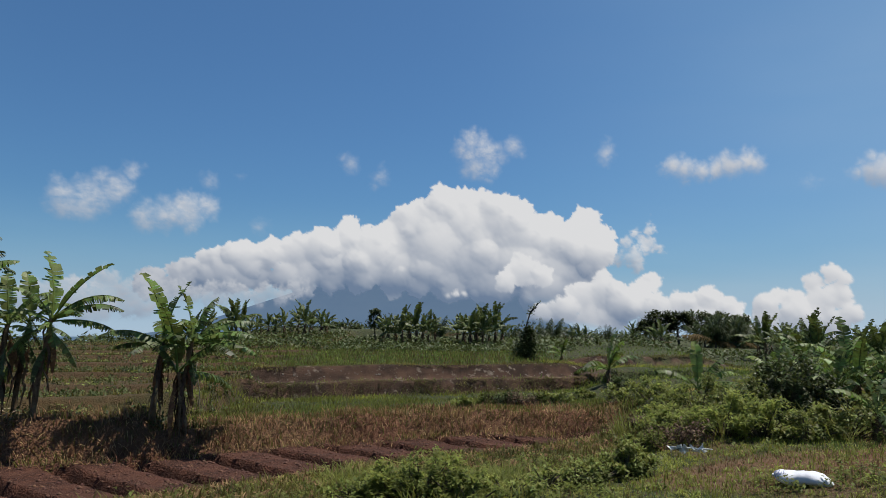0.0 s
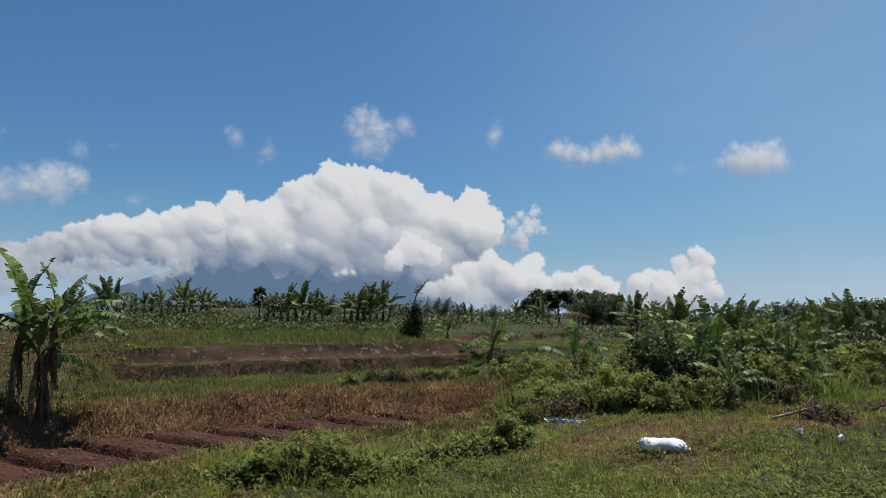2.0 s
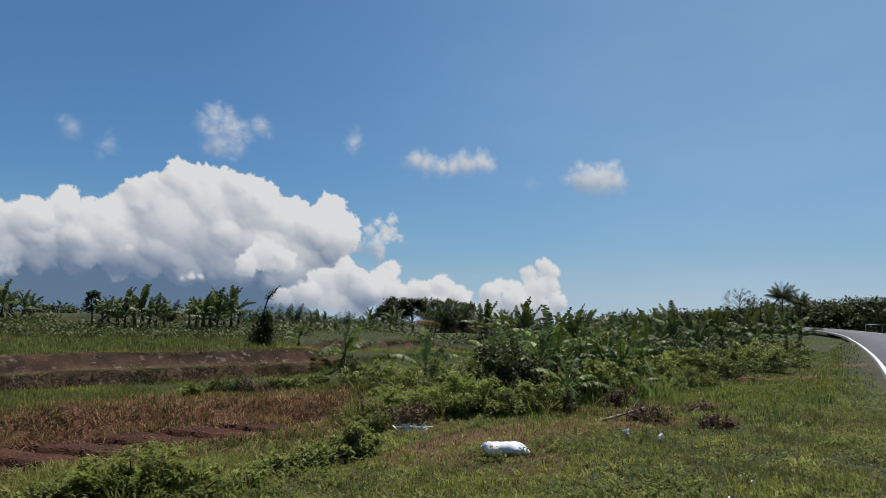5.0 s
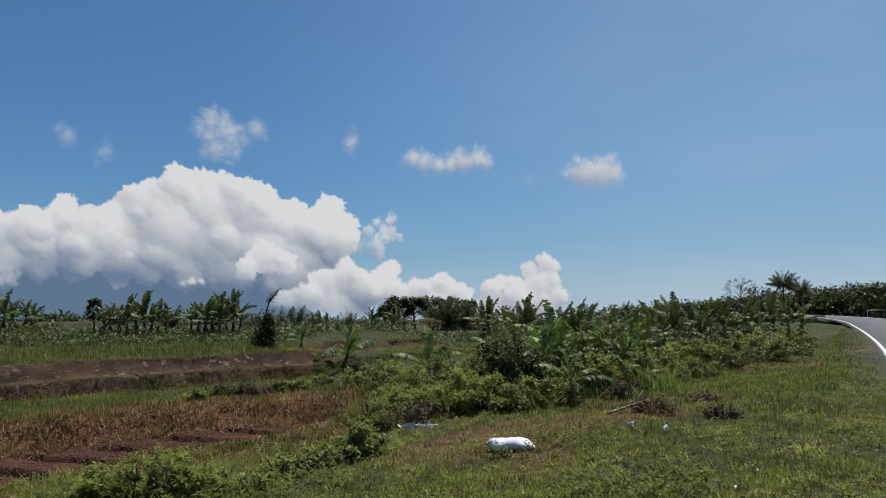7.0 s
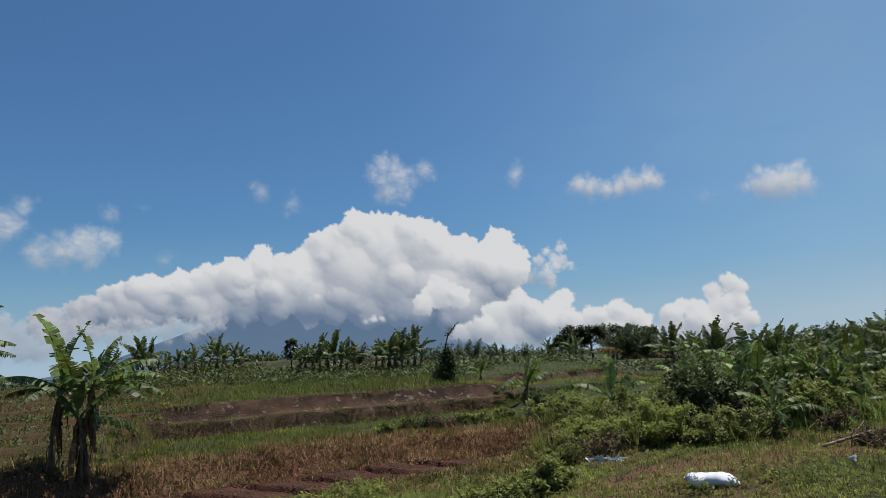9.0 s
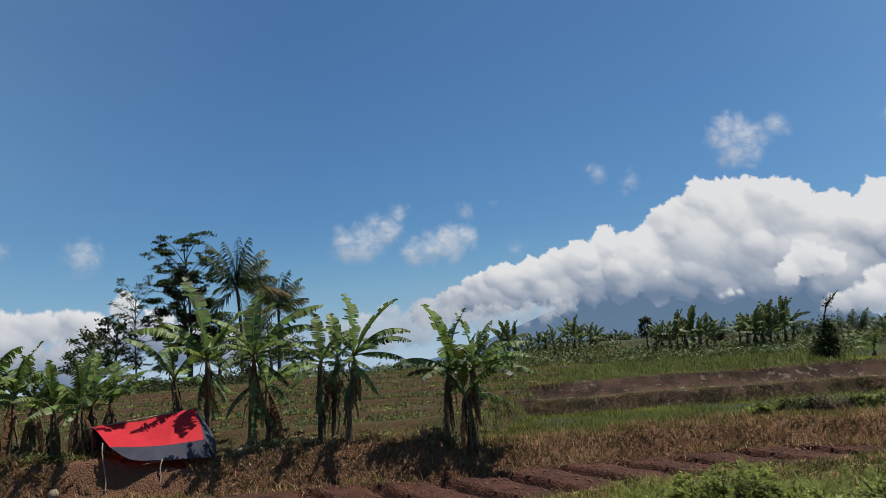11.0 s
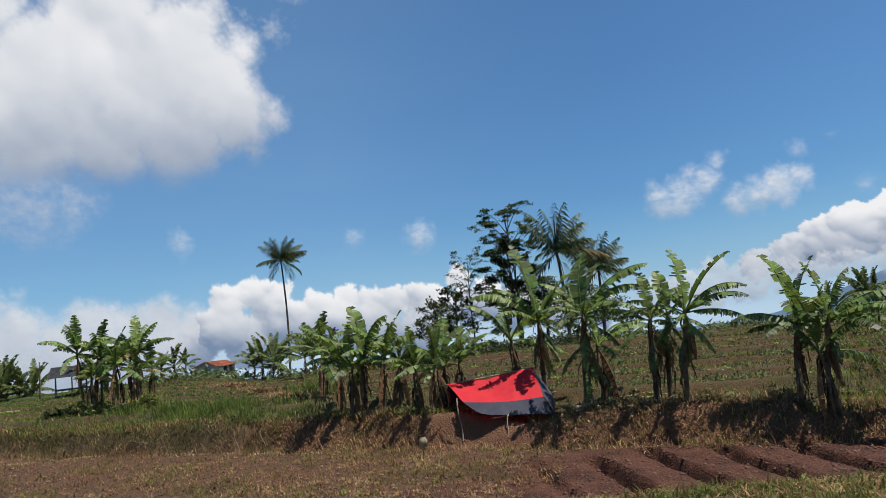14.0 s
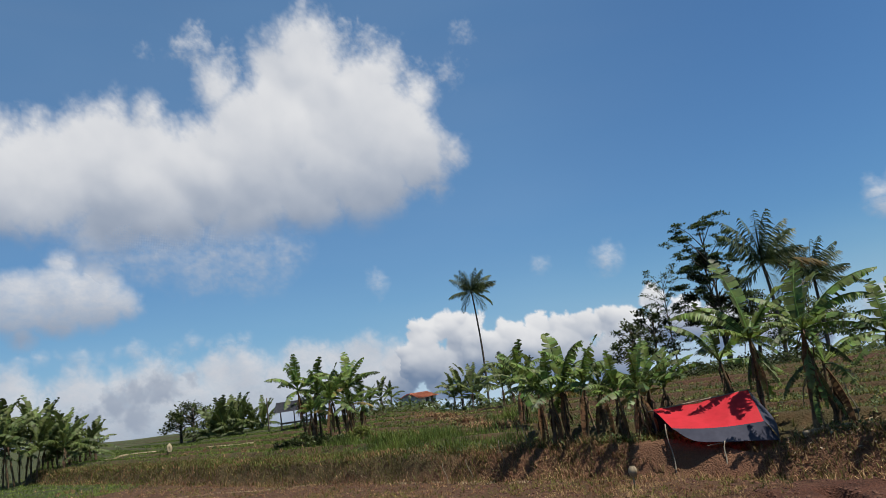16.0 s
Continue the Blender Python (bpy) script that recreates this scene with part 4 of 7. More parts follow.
# among the scrub beside the verge
for q, (a, d, top) in enumerate(((-29.3, 27, 1.9), (-31.6, 25, 1.8), (-33.0, 23, 1.9), (-34.2, 25, 1.8), (-39.6, 30, 2.0), (-40.6, 29, 2.1), (-41.6, 31, 1.7), (-43.0, 36, 2.2), (-44.2, 36, 2.0), (-45.4, 38, 2.1), (-46.4, 40, 2.0),
                                 (-47.4, 41, 2.3), (-48.4, 43, 2.1), (-49.2, 45, 2.0), (-37.4, 27, 1.6), (-35.8, 26, 1.6), (-38.5, 33, 1.9), (-42.2, 30, 1.5))):
    banana(a, d, top, 10, 110 + q, "banana plant among green scrub", "banana plants in the scrub", 1.15, 0, tone="far")
for q, (a, d, top) in enumerate(((-27.6, 17.5, 1.35), (-29.8, 17.0, 1.2), (-31.8, 17.2, 1.45), (-33.4, 18.2, 1.5), (-35.0, 19.0, 1.55), (-36.6, 18.6, 1.3), (-38.2, 20.5, 1.45), (-30.8, 19.5, 1.7), (-28.6, 20.5, 1.5), (-26.2, 22.0, 1.2))):
    banana(a, d, top, 9, 320 + q, "banana plant with ragged leaves in the scrub", "banana plants in the scrub", 1.1, 1)
banana(-32.4, 14.2, 0.95, 6, 140, "young banana plant with a pale yellow-green upright leaf", "banana plants in the scrub", 1.3, 0)
banana(-38.0, 17.5, 0.6, 5, 141, "young banana plant beside the grass verge", "banana plants in the scrub", 1.2, 0)
banana(-21.2, 24, 1.0, 6, 142, "thin banana plant with few broken leaves", "thin banana plants by the terraces", 1.6, 1)
banana(-14.6, 27, 1.5, 7, 143, "thin banana plant with few broken leaves", "thin banana plants by the terraces", 1.6, 0)
banana(-10.9, 30, 1.0, 6, 144, "thin banana plant with few broken leaves", "thin banana plants by the terraces", 1.6, 0)
# the row along the far end of the terraces
ROW = ((15.0, 46, 0.75), (12.6, 48, 0.1), (11.4, 48, 0.25), (9.8, 47, 0.5), (8.6, 48, 0.2), (3.0, 46, 0.1), (1.9, 46, 0.45), (0.8, 46, 0.4), (-0.2, 46, 0.1), (-3.6, 44, 0.65), (-4.6, 44, 0.6), (-5.6, 45, 0.45), (-3.0, 46, 0.0),
       (-27.4, 40, 0.0), (-29.0, 38, 0.4), (-26.0, 44, 0.0), (17.5, 44, 0.2), (14.0, 48, -0.2), (-16.5, 48, -0.6), (-18.6, 50, -0.5), (-12.3, 48, -0.7))
for q, (a, d, e) in enumerate(ROW):
    for k, (da, dd, de) in enumerate(((0, 0, 0.62), (0.55, 1.4, 0.3), (-0.5, 2.2, 0.2))):
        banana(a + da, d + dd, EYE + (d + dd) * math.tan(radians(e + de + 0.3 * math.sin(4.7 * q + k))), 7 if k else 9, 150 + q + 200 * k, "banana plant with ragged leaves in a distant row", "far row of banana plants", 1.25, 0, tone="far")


def palm_frond(seed, droop, n=30):
    """A coconut frond 1 m long: an arching rib with narrow hanging leaflets."""
    r = np.random.default_rng(seed)
    s = np.linspace(0, 1, n)
    a = radians(droop) - radians(42) * s ** 1.7
    mid = np.zeros((n, 3))
    mid[1:, 0], mid[1:, 2] = np.cumsum(np.cos(a[:-1])) / n, np.cumsum(np.sin(a[:-1])) / n
    V, Fc = [], []
    for i in range(4, n):
        ln = 0.25 * math.sin(math.pi * (0.14 + 0.80 * s[i])) + 0.03
        for side in (-1, 1):
            k = len(V)
            d = np.array([0.62, side * r.uniform(0.35, 0.75), -r.uniform(0.1, 0.6)])
            d /= np.linalg.norm(d)
            tip = mid[i] + d * ln * r.uniform(0.8, 1.1) + [0, 0, -0.3 * ln]
            half = mid[i] + d * ln * 0.5
            V += [mid[i] + [-0.010, 0, 0], mid[i] + [0.010, 0, 0], half + [0.014, 0, 0.004], half + [-0.012, 0, -0.004], tip, tip + [0.003, 0, 0]]
            Fc += [(k, k + 1, k + 2, k + 3), (k + 3, k + 2, k + 5, k + 4)]
    return stack((V, Fc), tube(mid[::3], np.linspace(0.014, 0.003, len(mid[::3])), 4))


FRONDS = {}
for q in range(4):
    for droop in (84, 66, 48, 26, 2, -28):
        me = mesh_of("frond", *palm_frond(9 * q + droop + 50, droop), True)
        me.materials.append(PALM)
        FRONDS[droop, q] = me
        old = me.copy()
        old.materials[0] = PALM_DRY
        FRONDS[droop, q, "dry"] = old


def palm(az, d, top, length, fronds=18, lean=0.04, seed=0, label="tall coconut palm with a slender bare trunk", group="coconut palms", wind=0.0, dry=0.15, girth=1.0):
    """wind: how far the fronds are swept to one side, 0 to 1."""
    g = np.random.default_rng(500 + seed)
    p = spot(az, d, 0.1)
    h = top - p.z - 0.80 * length
    root = thing("coconut_palm", pose(*p), label, "palm tree", group)
    s = np.linspace(0, 1, 14)
    pts = np.stack([lean * h * (s ** 2) + 0.01 * h * np.sin(4 * s), 0.02 * h * np.sin(2 * s), h * s], -1)
    v, f = tube(pts, girth * np.linspace(0.14, 0.085, 14) * (1 + 0.06 * np.sin(np.arange(14) * 2.2)), 8)
    part("trunk", mesh_of("trunk", v, f, True), BARK, root, "ringed grey trunk")
    head = Vector(pts[-1])
    for q in range(fronds):
        droop = (84, 48, 66, 26, -28, 2, 66, 48, 2, 26)[q % 10]
        turn = (q * 137.5 + g.uniform(-20, 20) - az + 180) % 360 - 180
        key = (droop, int(g.integers(4))) + (("dry",) if droop < 30 and g.random() < dry * 2 else ())
        ob = part("frond", FRONDS[key], None, root)
        z = length * g.uniform(0.8, 1.1)
        ob.matrix_basis = pose(*head, 0, -8 * wind * g.random(), az + turn * (1 - 0.45 * wind)) @ Matrix.Scale(z, 4)
    return root


palm(58.85, 60, 11.05, 2.4, 30, -0.03, 1, wind=0.2, dry=0.0, girth=0.72)
palm(36.3, 48, 9.0, 3.5, 22, -0.03, 2, "coconut palm with some browning fronds blown in the wind", wind=0.4, dry=0.08)
palm(33.5, 52, 7.3, 3.0, 20, 0.03, 3, "coconut palm with some browning fronds blown in the wind", wind=0.4, dry=0.08)
palm(35.0, 55, 7.6, 2.5, 20, 0.04, 4, wind=0.6)
palm(-48.3, 95, 5.95, 2.2, 34, 0.02, 5, "coconut palm beside the road")
palm(-49.5, 97, 5.15, 2.0, 34, -0.02, 6, "coconut palm beside the road")
for q, (a, d, e, ln) in enumerate(((-1.1, 80, -0.1, 2.6), (-9.6, 85, -0.2, 3.0), (-11.4, 85, -0.65, 3.0), (-13.2, 88, -0.9, 3.0), (-16.3, 90, -0.8, 3.0), (-22.6, 78, 0.35, 3.2), (-23.3, 80, 0.45, 3.2), (-24.0, 78, 0.3, 3.0), (-25.6, 80, -0.4, 3.0),
                                   (-21.8, 80, 0.2, 3.0), (-6.9, 84, -0.7, 2.8), (-33.5, 90, 0.0, 3.0), (-36.6, 95, 0.1, 3.0), (-10.4, 80, -0.2, 2.6), (-14.4, 84, -0.5, 2.6), (-18.0, 84, -0.6, 2.6))):
    palm(a, d, EYE + d * math.tan(radians(e + 0.3)), ln, 22, 0.03 * math.sin(q), 20 + q, "small distant coconut palm above the plantation", "distant coconut palms", wind=0.3)


# leaves of trees and bushes: a folded blade about 1 long
BLADE = (np.array([(0, 0, 0), (-0.28, 0.45, 0.06), (0, 1, -0.05), (0.28, 0.45, 0.06)], float), np.array([(0, 3, 2, 1)]))


def foliage(centers, radii, count, size, seed, flat=1.0, hollow=0.55):
    """Leaves over lumpy clusters; more of them outside than inside."""
    g = np.random.default_rng(seed)
    centers, radii = np.asarray(centers, float), np.asarray(radii, float)
    pick = g.choice(len(centers), count, p=radii ** 2 / (radii ** 2).sum())
    v = g.standard_normal((count, 3))
    v /= np.linalg.norm(v, axis=1)[:, None]
    r = radii[pick] * g.uniform(hollow, 1.08, count) * (1 + 0.18 * np.sin(5 * v[:, 0] + 4 * v[:, 2] + pick))
    p = centers[pick] + v * r[:, None] * [1, 1, flat]
    return scatter(*BLADE, p, g.uniform(0, 6.28, count), size * g.uniform(0.6, 1.4, count), g.uniform(-0.6, 1.1, count))


def tree(az, d, top, kind, seed, label, group, mat=FOLIAGE_DARK, leaf=0.4, count=1500, width=None, name="tree", trunk=0.16):
    """kind: airy (tiers of flat sprays), umbrella, round, dome or bare."""
    g = np.random.default_rng(seed)
    p = spot(az, d, 0.1)
    h = top - p.z
    root = thing(name, pose(*p), label, "tree", group)
    w = width or h * 0.35
    pts = np.array([(0.03 * h * math.sin(3 * s + seed), 0.02 * h * math.sin(2 * s), s * h * 0.93) for s in np.linspace(0, 1, 9)])
    wood = [tube(pts, trunk * (1.1 - np.linspace(0, 0.95, 9)), 7)]
    cs, rs = [], []
    low = {"umbrella": 0.48, "airy": 0.24, "round": 0.55, "dome": 0.35, "bare": 0.4}[kind]
    for q in range({"umbrella": 20, "airy": 30, "round": 12, "dome": 16, "bare": 34}[kind]):
        s = low + (0.98 - low) * (q + g.random()) / {"umbrella": 20, "airy": 30, "round": 12, "dome": 16, "bare": 34}[kind]
        a = q * 2.4 + g.uniform(-0.5, 0.5)
        k = (s - low) / (1 - low)
        reach = w * {"umbrella": (0.35 + 0.65 * g.random()) * (1.05 - 0.55 * k), "airy": 0.35 + 0.75 * math.sin(math.pi * (0.2 + 0.7 * k)) * g.uniform(0.55, 1), "round": 0.25 + 0.6 * math.sin(math.pi * k), "dome": 1.0 - 0.7 * k ** 2, "bare": 0.3 + 0.7 * math.sin(math.pi * (0.25 + 0.6 * k))}[kind]
        base = np.array([np.interp(s * 0.82, np.linspace(0, 0.93, 9), pts[:, c] if c < 2 else pts[:, 2]) for c in range(3)])
        tip = np.array([math.cos(a) * reach, math.sin(a) * reach, s * h])
        mid = (base + tip) / 2 + [0, 0, 0.05 * h * (1 if kind != "airy" else 0.4)]
        wood.append(tube([base, mid, tip], [trunk * 0.35, trunk * 0.2, trunk * 0.06], 5))
        if kind == "bare":
            for b in range(4):
                e = tip + g.uniform(-0.35, 0.35, 3) * w + [0, 0, 0.1 * w]
                wood.append(tube([mid * 0.4 + tip * 0.6, e], [trunk * 0.1, trunk * 0.03], 4))
        cs.append(tip)
        rs.append({"umbrella": 0.24, "airy": 0.24, "round": 0.34, "dome": 0.36, "bare": 0.18}[kind] * w * g.uniform(0.7, 1.2))
        if kind == "airy":
            for b in range(5):      # flat sprays on side twigs
                e = mid * (0.15 * b) + tip * (1 - 0.15 * b) + g.normal(0, 1, 3) * [0.2 * w, 0.2 * w, 0.04 * w]
                wood.append(tube([mid * 0.5 + tip * 0.5, e], [trunk * 0.08, trunk * 0.03], 4))
                cs.append(e)
                rs.append(0.15 * w * g.uniform(0.6, 1.2))
    part("trunk", mesh_of("trunk", *stack(*wood), True), BARK, root, "dark trunk with limbs")
    v, f = foliage(cs, rs, count, leaf, seed, {"umbrella": 0.7, "airy": 0.2, "round": 0.75, "dome": 0.6, "bare": 0.6}[kind], 0.3)
    part("crown", mesh_of("crown", v, f), mat, root)
    return root


tree(40.3, 55, 11.6, "airy", 1, "tall airy tree with tiers of feathery foliage", "trees behind the bananas", TREE_LEAF, 0.17, 17000, 2.5, trunk=0.13)
tree(40.3, 57, 8.6, "dome", 2, "dark dense tree among the palms", "trees behind the bananas", FOLIAGE_DARK, 0.22, 9500, 2.1)
tree(43.8, 58, 8.6, "airy", 3, "slender airy tree with thin branches", "trees behind the bananas", TREE_LEAF, 0.15, 4200, 1.7, trunk=0.07)
tree(45.2, 56, 5.0, "dome", 4, "dark shrubby tree on the slope", "trees behind the bananas", FOLIAGE_DARK, 0.3, 1500, 1.6)
tree(47.0, 50, 3.9, "dome", 5, "dark shrubby tree on the slope", "trees behind the bananas", FOLIAGE_DARK, 0.28, 1200, 1.4)
tree(38.0, 58, 5.2, "dome", 6, "dark dense tree among the palms", "trees behind the bananas", FOLIAGE_DARK, 0.24, 4200, 2.4)
tree(34.2, 60, 4.2, "dome", 7, "dark dense tree among the palms", "trees behind the bananas", FOLIAGE_DARK, 0.24, 3600, 2.6)
tree(4.2, 48, EYE + 48 * math.tan(radians(0.85)), "umbrella", 8, "round-headed tree on a thin trunk above the bananas", "distant trees", FOLIAGE_DARK, 0.15, 1500, 0.7, trunk=0.06)
tree(6.9, 150, EYE + 150 * math.tan(radians(-0.45)), "dome", 9, "far dome-shaped dark tree", "distant trees", FOLIAGE_DARK, 0.7, 900, 4.2)
for q, (a, d, e, w) in enumerate(((-18.6, 95, 0.2, 4.5), (-19.9, 96, 0.15, 4.0), (-21.2, 98, 0.25, 4.8), (-22.9, 98, 0.25, 4.2), (-24.2, 95, 0.0, 3.8), (-17.5, 98, -0.5, 3.0))):
    tree(a, d, EYE + d * math.tan(radians(e + 0.65)), "umbrella", 20 + q, "broad dark umbrella-crowned tree in a grove", "dark grove beyond the fields", FOLIAGE_DARK, 0.34, 2600, 0.62 * w)
tree(-45.4, 110, 5.9, "bare", 30, "thinly leaved grey tree above the scrub", "trees by the road", FOLIAGE_DARK, 0.16, 1300, 2.1, trunk=0.11)
tree(-46.8, 110, 4.2, "dome", 31, "small dark tree near the road", "trees by the road", FOLIAGE_DARK, 0.5, 900, 3.0)
g5 = np.random.default_rng(5)
for q in range(26):
    a = -36.5 - q * 0.78
    d = 168 + 14 * math.sin(3.1 * q)
    e = np.interp(a, [-57, -54, -51, -49, -44, -36], [1.55, 1.3, 1.1, 0.75, 0.15, -0.35]) + g5.uniform(-0.12, 0.2)
    tree(a, d, EYE + d * math.tan(radians(e)), "dome", 40 + q, "dark tree in the wood beyond the road", "wood beyond the road", FOLIAGE_DARK, 0.75, 1500, g5.uniform(4.8, 7.5))
tree(81.7, 70, 3.2, "dome", 70, "dark rounded tree by the far field", "trees by the far field", FOLIAGE_DARK, 0.3, 1300, 1.9)
tree(82.6, 72, 2.6, "dome", 71, "dark rounded tree by the far field", "trees by the far field", FOLIAGE_DARK, 0.3, 900, 1.4)


def bush(az, d, w, h, mat, leaf, count, seed, label, group, stems=True, name="bush"):
    g = np.random.default_rng(seed)
    p = spot(az, d)
    root = thing(name, pose(*p), label, "bush", group)
    cs, rs = [], []
    for q in range(36):
        a, k = g.uniform(0, 6.28), g.random() ** 0.5
        zz = h * g.uniform(0.12, 0.92) * (1 - 0.5 * k * k)
        cs.append((math.cos(a) * k * w * 0.42, math.sin(a) * k * w * 0.42, zz + height(p.x + math.cos(a) * k * w * 0.42, p.y + math.sin(a) * k * w * 0.42) - p.z))
        rs.append(min(w, h * 1.3) * g.uniform(0.07, 0.2))
    if stems:
        wood = [tube([(0.15 * c[0], 0.15 * c[1], -0.05), (0.6 * c[0], 0.6 * c[1], 0.6 * c[2]), c], [0.016, 0.011, 0.004], 4) for c in cs]
        tagged(part("twig_mass", mesh_of("twig_mass", *stack(*wood)), BARK, root), kind="stuff")
    v, f = foliage(cs, rs, count, leaf, seed, 0.85, 0.25)
    part("foliage", mesh_of("foliage", v, f), mat, root)
    return root


SCRUB = "scrub beside the grass verge"
for q, (a, d, w, h, m, leaf, n) in enumerate((
        (0.1, 8.9, 1.25, 0.62, FOLIAGE_LIGHT, 0.05, 2900), (2.4, 8.9, 0.9, 0.5, FOLIAGE_LIGHT, 0.058, 1400), (-2.3, 8.9, 0.9, 0.52, FOLIAGE_LIGHT, 0.065, 950), (4.6, 9.0, 0.9, 0.34, FOLIAGE_LIGHT, 0.06, 800), (-3.8, 8.4, 0.9, 0.30, FOLIAGE_LIGHT, 0.055, 1100), (-6.6, 8.9, 0.9, 0.26, FOLIAGE, 0.05, 900),
        (3.4, 8.9, 0.8, 0.24, FOLIAGE_LIGHT, 0.05, 800), (-9.4, 9.6, 0.9, 0.26, FOLIAGE, 0.05, 900), (-11.8, 9.9, 0.8, 0.30, FOLIAGE, 0.055, 900), (5.8, 9.0, 0.7, 0.22, FOLIAGE_LIGHT, 0.05, 600),
        (-15.4, 10.6, 0.65, 0.6, FOLIAGE, 0.055, 2300), (-16.6, 10.8, 0.6, 0.4, FOLIAGE, 0.07, 900), (-13.5, 10.2, 0.8, 0.34, FOLIAGE, 0.06, 1100),
        (-19.5, 14.6, 1.6, 0.6, FOLIAGE_LIGHT, 0.06, 3800), (-22.6, 14.3, 1.9, 0.8, FOLIAGE_LIGHT, 0.06, 5200), (-25.2, 14.0, 1.5, 0.66, FOLIAGE_LIGHT, 0.06, 3800), (-21.0, 16.5, 2.4, 0.95, FOLIAGE_LIGHT, 0.065, 6000), (-23.6, 15.6, 1.8, 0.95, FOLIAGE, 0.07, 4200), (-18.2, 15.6, 1.3, 0.5, FOLIAGE_LIGHT, 0.08, 1600), (-16.8, 13.2, 0.9, 0.36, FOLIAGE_LIGHT, 0.06, 1300),
        (-27.0, 16.2, 1.7, 1.5, FOLIAGE_DARK, 0.1, 3600), (-28.6, 16.6, 1.6, 1.25, FOLIAGE_DARK, 0.1, 3000), (-30.6, 14.4, 1.5, 0.7, FOLIAGE, 0.08, 1900), (-28.2, 13.4, 1.2, 0.5, FOLIAGE, 0.075, 1500),
        (-33.6, 16.5, 1.9, 0.9, FOLIAGE, 0.1, 2400), (-31.6, 18.5, 2.2, 1.15, FOLIAGE, 0.11, 2600), (-35.4, 17.5, 1.8, 0.8, FOLIAGE, 0.1, 2200), (-34.2, 21.5, 2.6, 1.75, FOLIAGE, 0.13, 2800),
        (-36.4, 20.5, 2.0, 1.0, FOLIAGE, 0.11, 2000), (-37.6, 22.0, 2.0, 0.9, FOLIAGE, 0.11, 1800), (-39.4, 19.5, 1.6, 0.5, FOLIAGE, 0.07, 1900), (-41.6, 22.0, 2.2, 0.6, FOLIAGE, 0.08, 2100),
        (-44.4, 26.0, 2.4, 0.8, FOLIAGE, 0.1, 1500), (-46.6, 30.0, 2.4, 1.0, FOLIAGE, 0.12, 1500), (-48.4, 34.0, 2.2, 0.7, FOLIAGE, 0.12, 1200), (-32.0, 23.5, 2.6, 1.5, FOLIAGE, 0.13, 2400), (-29.8, 21.0, 2.4, 1.5, FOLIAGE, 0.12, 2200),
        (-26.0, 19.5, 2.0, 1.0, FOLIAGE, 0.11, 1700), (-18.0, 18.5, 2.0, 0.8, FOLIAGE_LIGHT, 0.1, 1500), (-15.6, 19.6, 1.6, 0.55, FOLIAGE, 0.09, 1100))):
    bush(a, d, w, 1.05 * h, m, leaf, n, 300 + q, {FOLIAGE_DARK: "dense dark green bush on the verge", FOLIAGE: "tangled mid-green weeds and shrubs", FOLIAGE_LIGHT: "bright yellow-green leafy undergrowth"}[m], SCRUB)
for q, (a, d, w, h, m) in enumerate(((-37.2, 24.0, 2.6, 1.1, FOLIAGE), (-39.0, 25.5, 3.0, 1.0, FOLIAGE_LIGHT), (-40.8, 26.5, 2.8, 1.15, FOLIAGE), (-42.2, 28.0, 3.0, 0.95, FOLIAGE_LIGHT), (-43.6, 30.5, 3.0, 1.1, FOLIAGE), (-45.0, 32.0, 3.2, 0.95, FOLIAGE_LIGHT),
                                     (-46.2, 35.0, 3.2, 1.1, FOLIAGE), (-47.4, 38.0, 3.2, 1.0, FOLIAGE), (-39.8, 27.8, 2.6, 1.5, FOLIAGE_DARK), (-42.8, 32.0, 2.8, 1.5, FOLIAGE_DARK), (-45.6, 36.5, 3.0, 1.4, FOLIAGE_DARK), (-36.2, 26.0, 2.6, 1.6, FOLIAGE), (-48.4, 41.0, 3.0, 1.1, FOLIAGE))):
    bush(a, d, w, h, m, 0.11, 2600, 400 + q, {FOLIAGE_DARK: "dense dark shrub below the bananas", FOLIAGE: "tangled mid-green weeds and shrubs", FOLIAGE_LIGHT: "bright yellow-green leafy undergrowth"}[m], SCRUB)
for q, (a, d, w, h, m) in enumerate(((-5.2, 20.5, 1.0, 0.4, FOLIAGE), (-6.7, 20.0, 0.9, 0.45, FOLIAGE_DARK), (-8.6, 20.8, 1.0, 0.42, FOLIAGE), (-10.4, 21.0, 1.1, 0.4, FOLIAGE), (-12.4, 21.6, 1.0, 0.38, FOLIAGE), (-17.6, 16.8, 0.8, 0.5, FOLIAGE_DARK),
                                     (-15.4, 24.5, 0.8, 0.9, FOLIAGE_DARK), (-3.0, 19.6, 0.7, 0.3, FOLIAGE))):
    bush(a, d, w, h, m, 0.085, 1100, 360 + q, "low dark shrub on the grass strip", "shrubs on the strip")
# weeds under the clump; the dark ones also stand in for its shadow
for q, (a, d, w, h, m) in enumerate(((73.6, 25.6, 1.3, 0.75, FOLIAGE_DARK), (71.8, 25.8, 1.2, 0.7, FOLIAGE_DARK), (70.2, 26.2, 1.3, 0.65, FOLIAGE), (69.0, 26.6, 1.0, 0.6, FOLIAGE), (75.0, 26.4, 1.2, 0.6, FOLIAGE_DARK))):
    bush(a, 1.26 * d, 1.2 * w, h, m, 0.12, 1000, 380 + q, "weeds at the foot of the bananas, dark to suggest the clump's shadow", "weeds under the banana clump")
tall = thing("creeper_clump", pose(*spot(-7.9, 29.6)), "tall dark creeper-hung banana clump leaning in the wind", "shrub", "shrubs on the strip")
cs = [(0.05 * math.sin(3 * k) + 0.035 * k, 0, 0.1 + k * 0.15) for k in range(9)] + [(0.25 + 0.14 * k, 0, 2.0 + 0.15 * k) for k in range(4)]
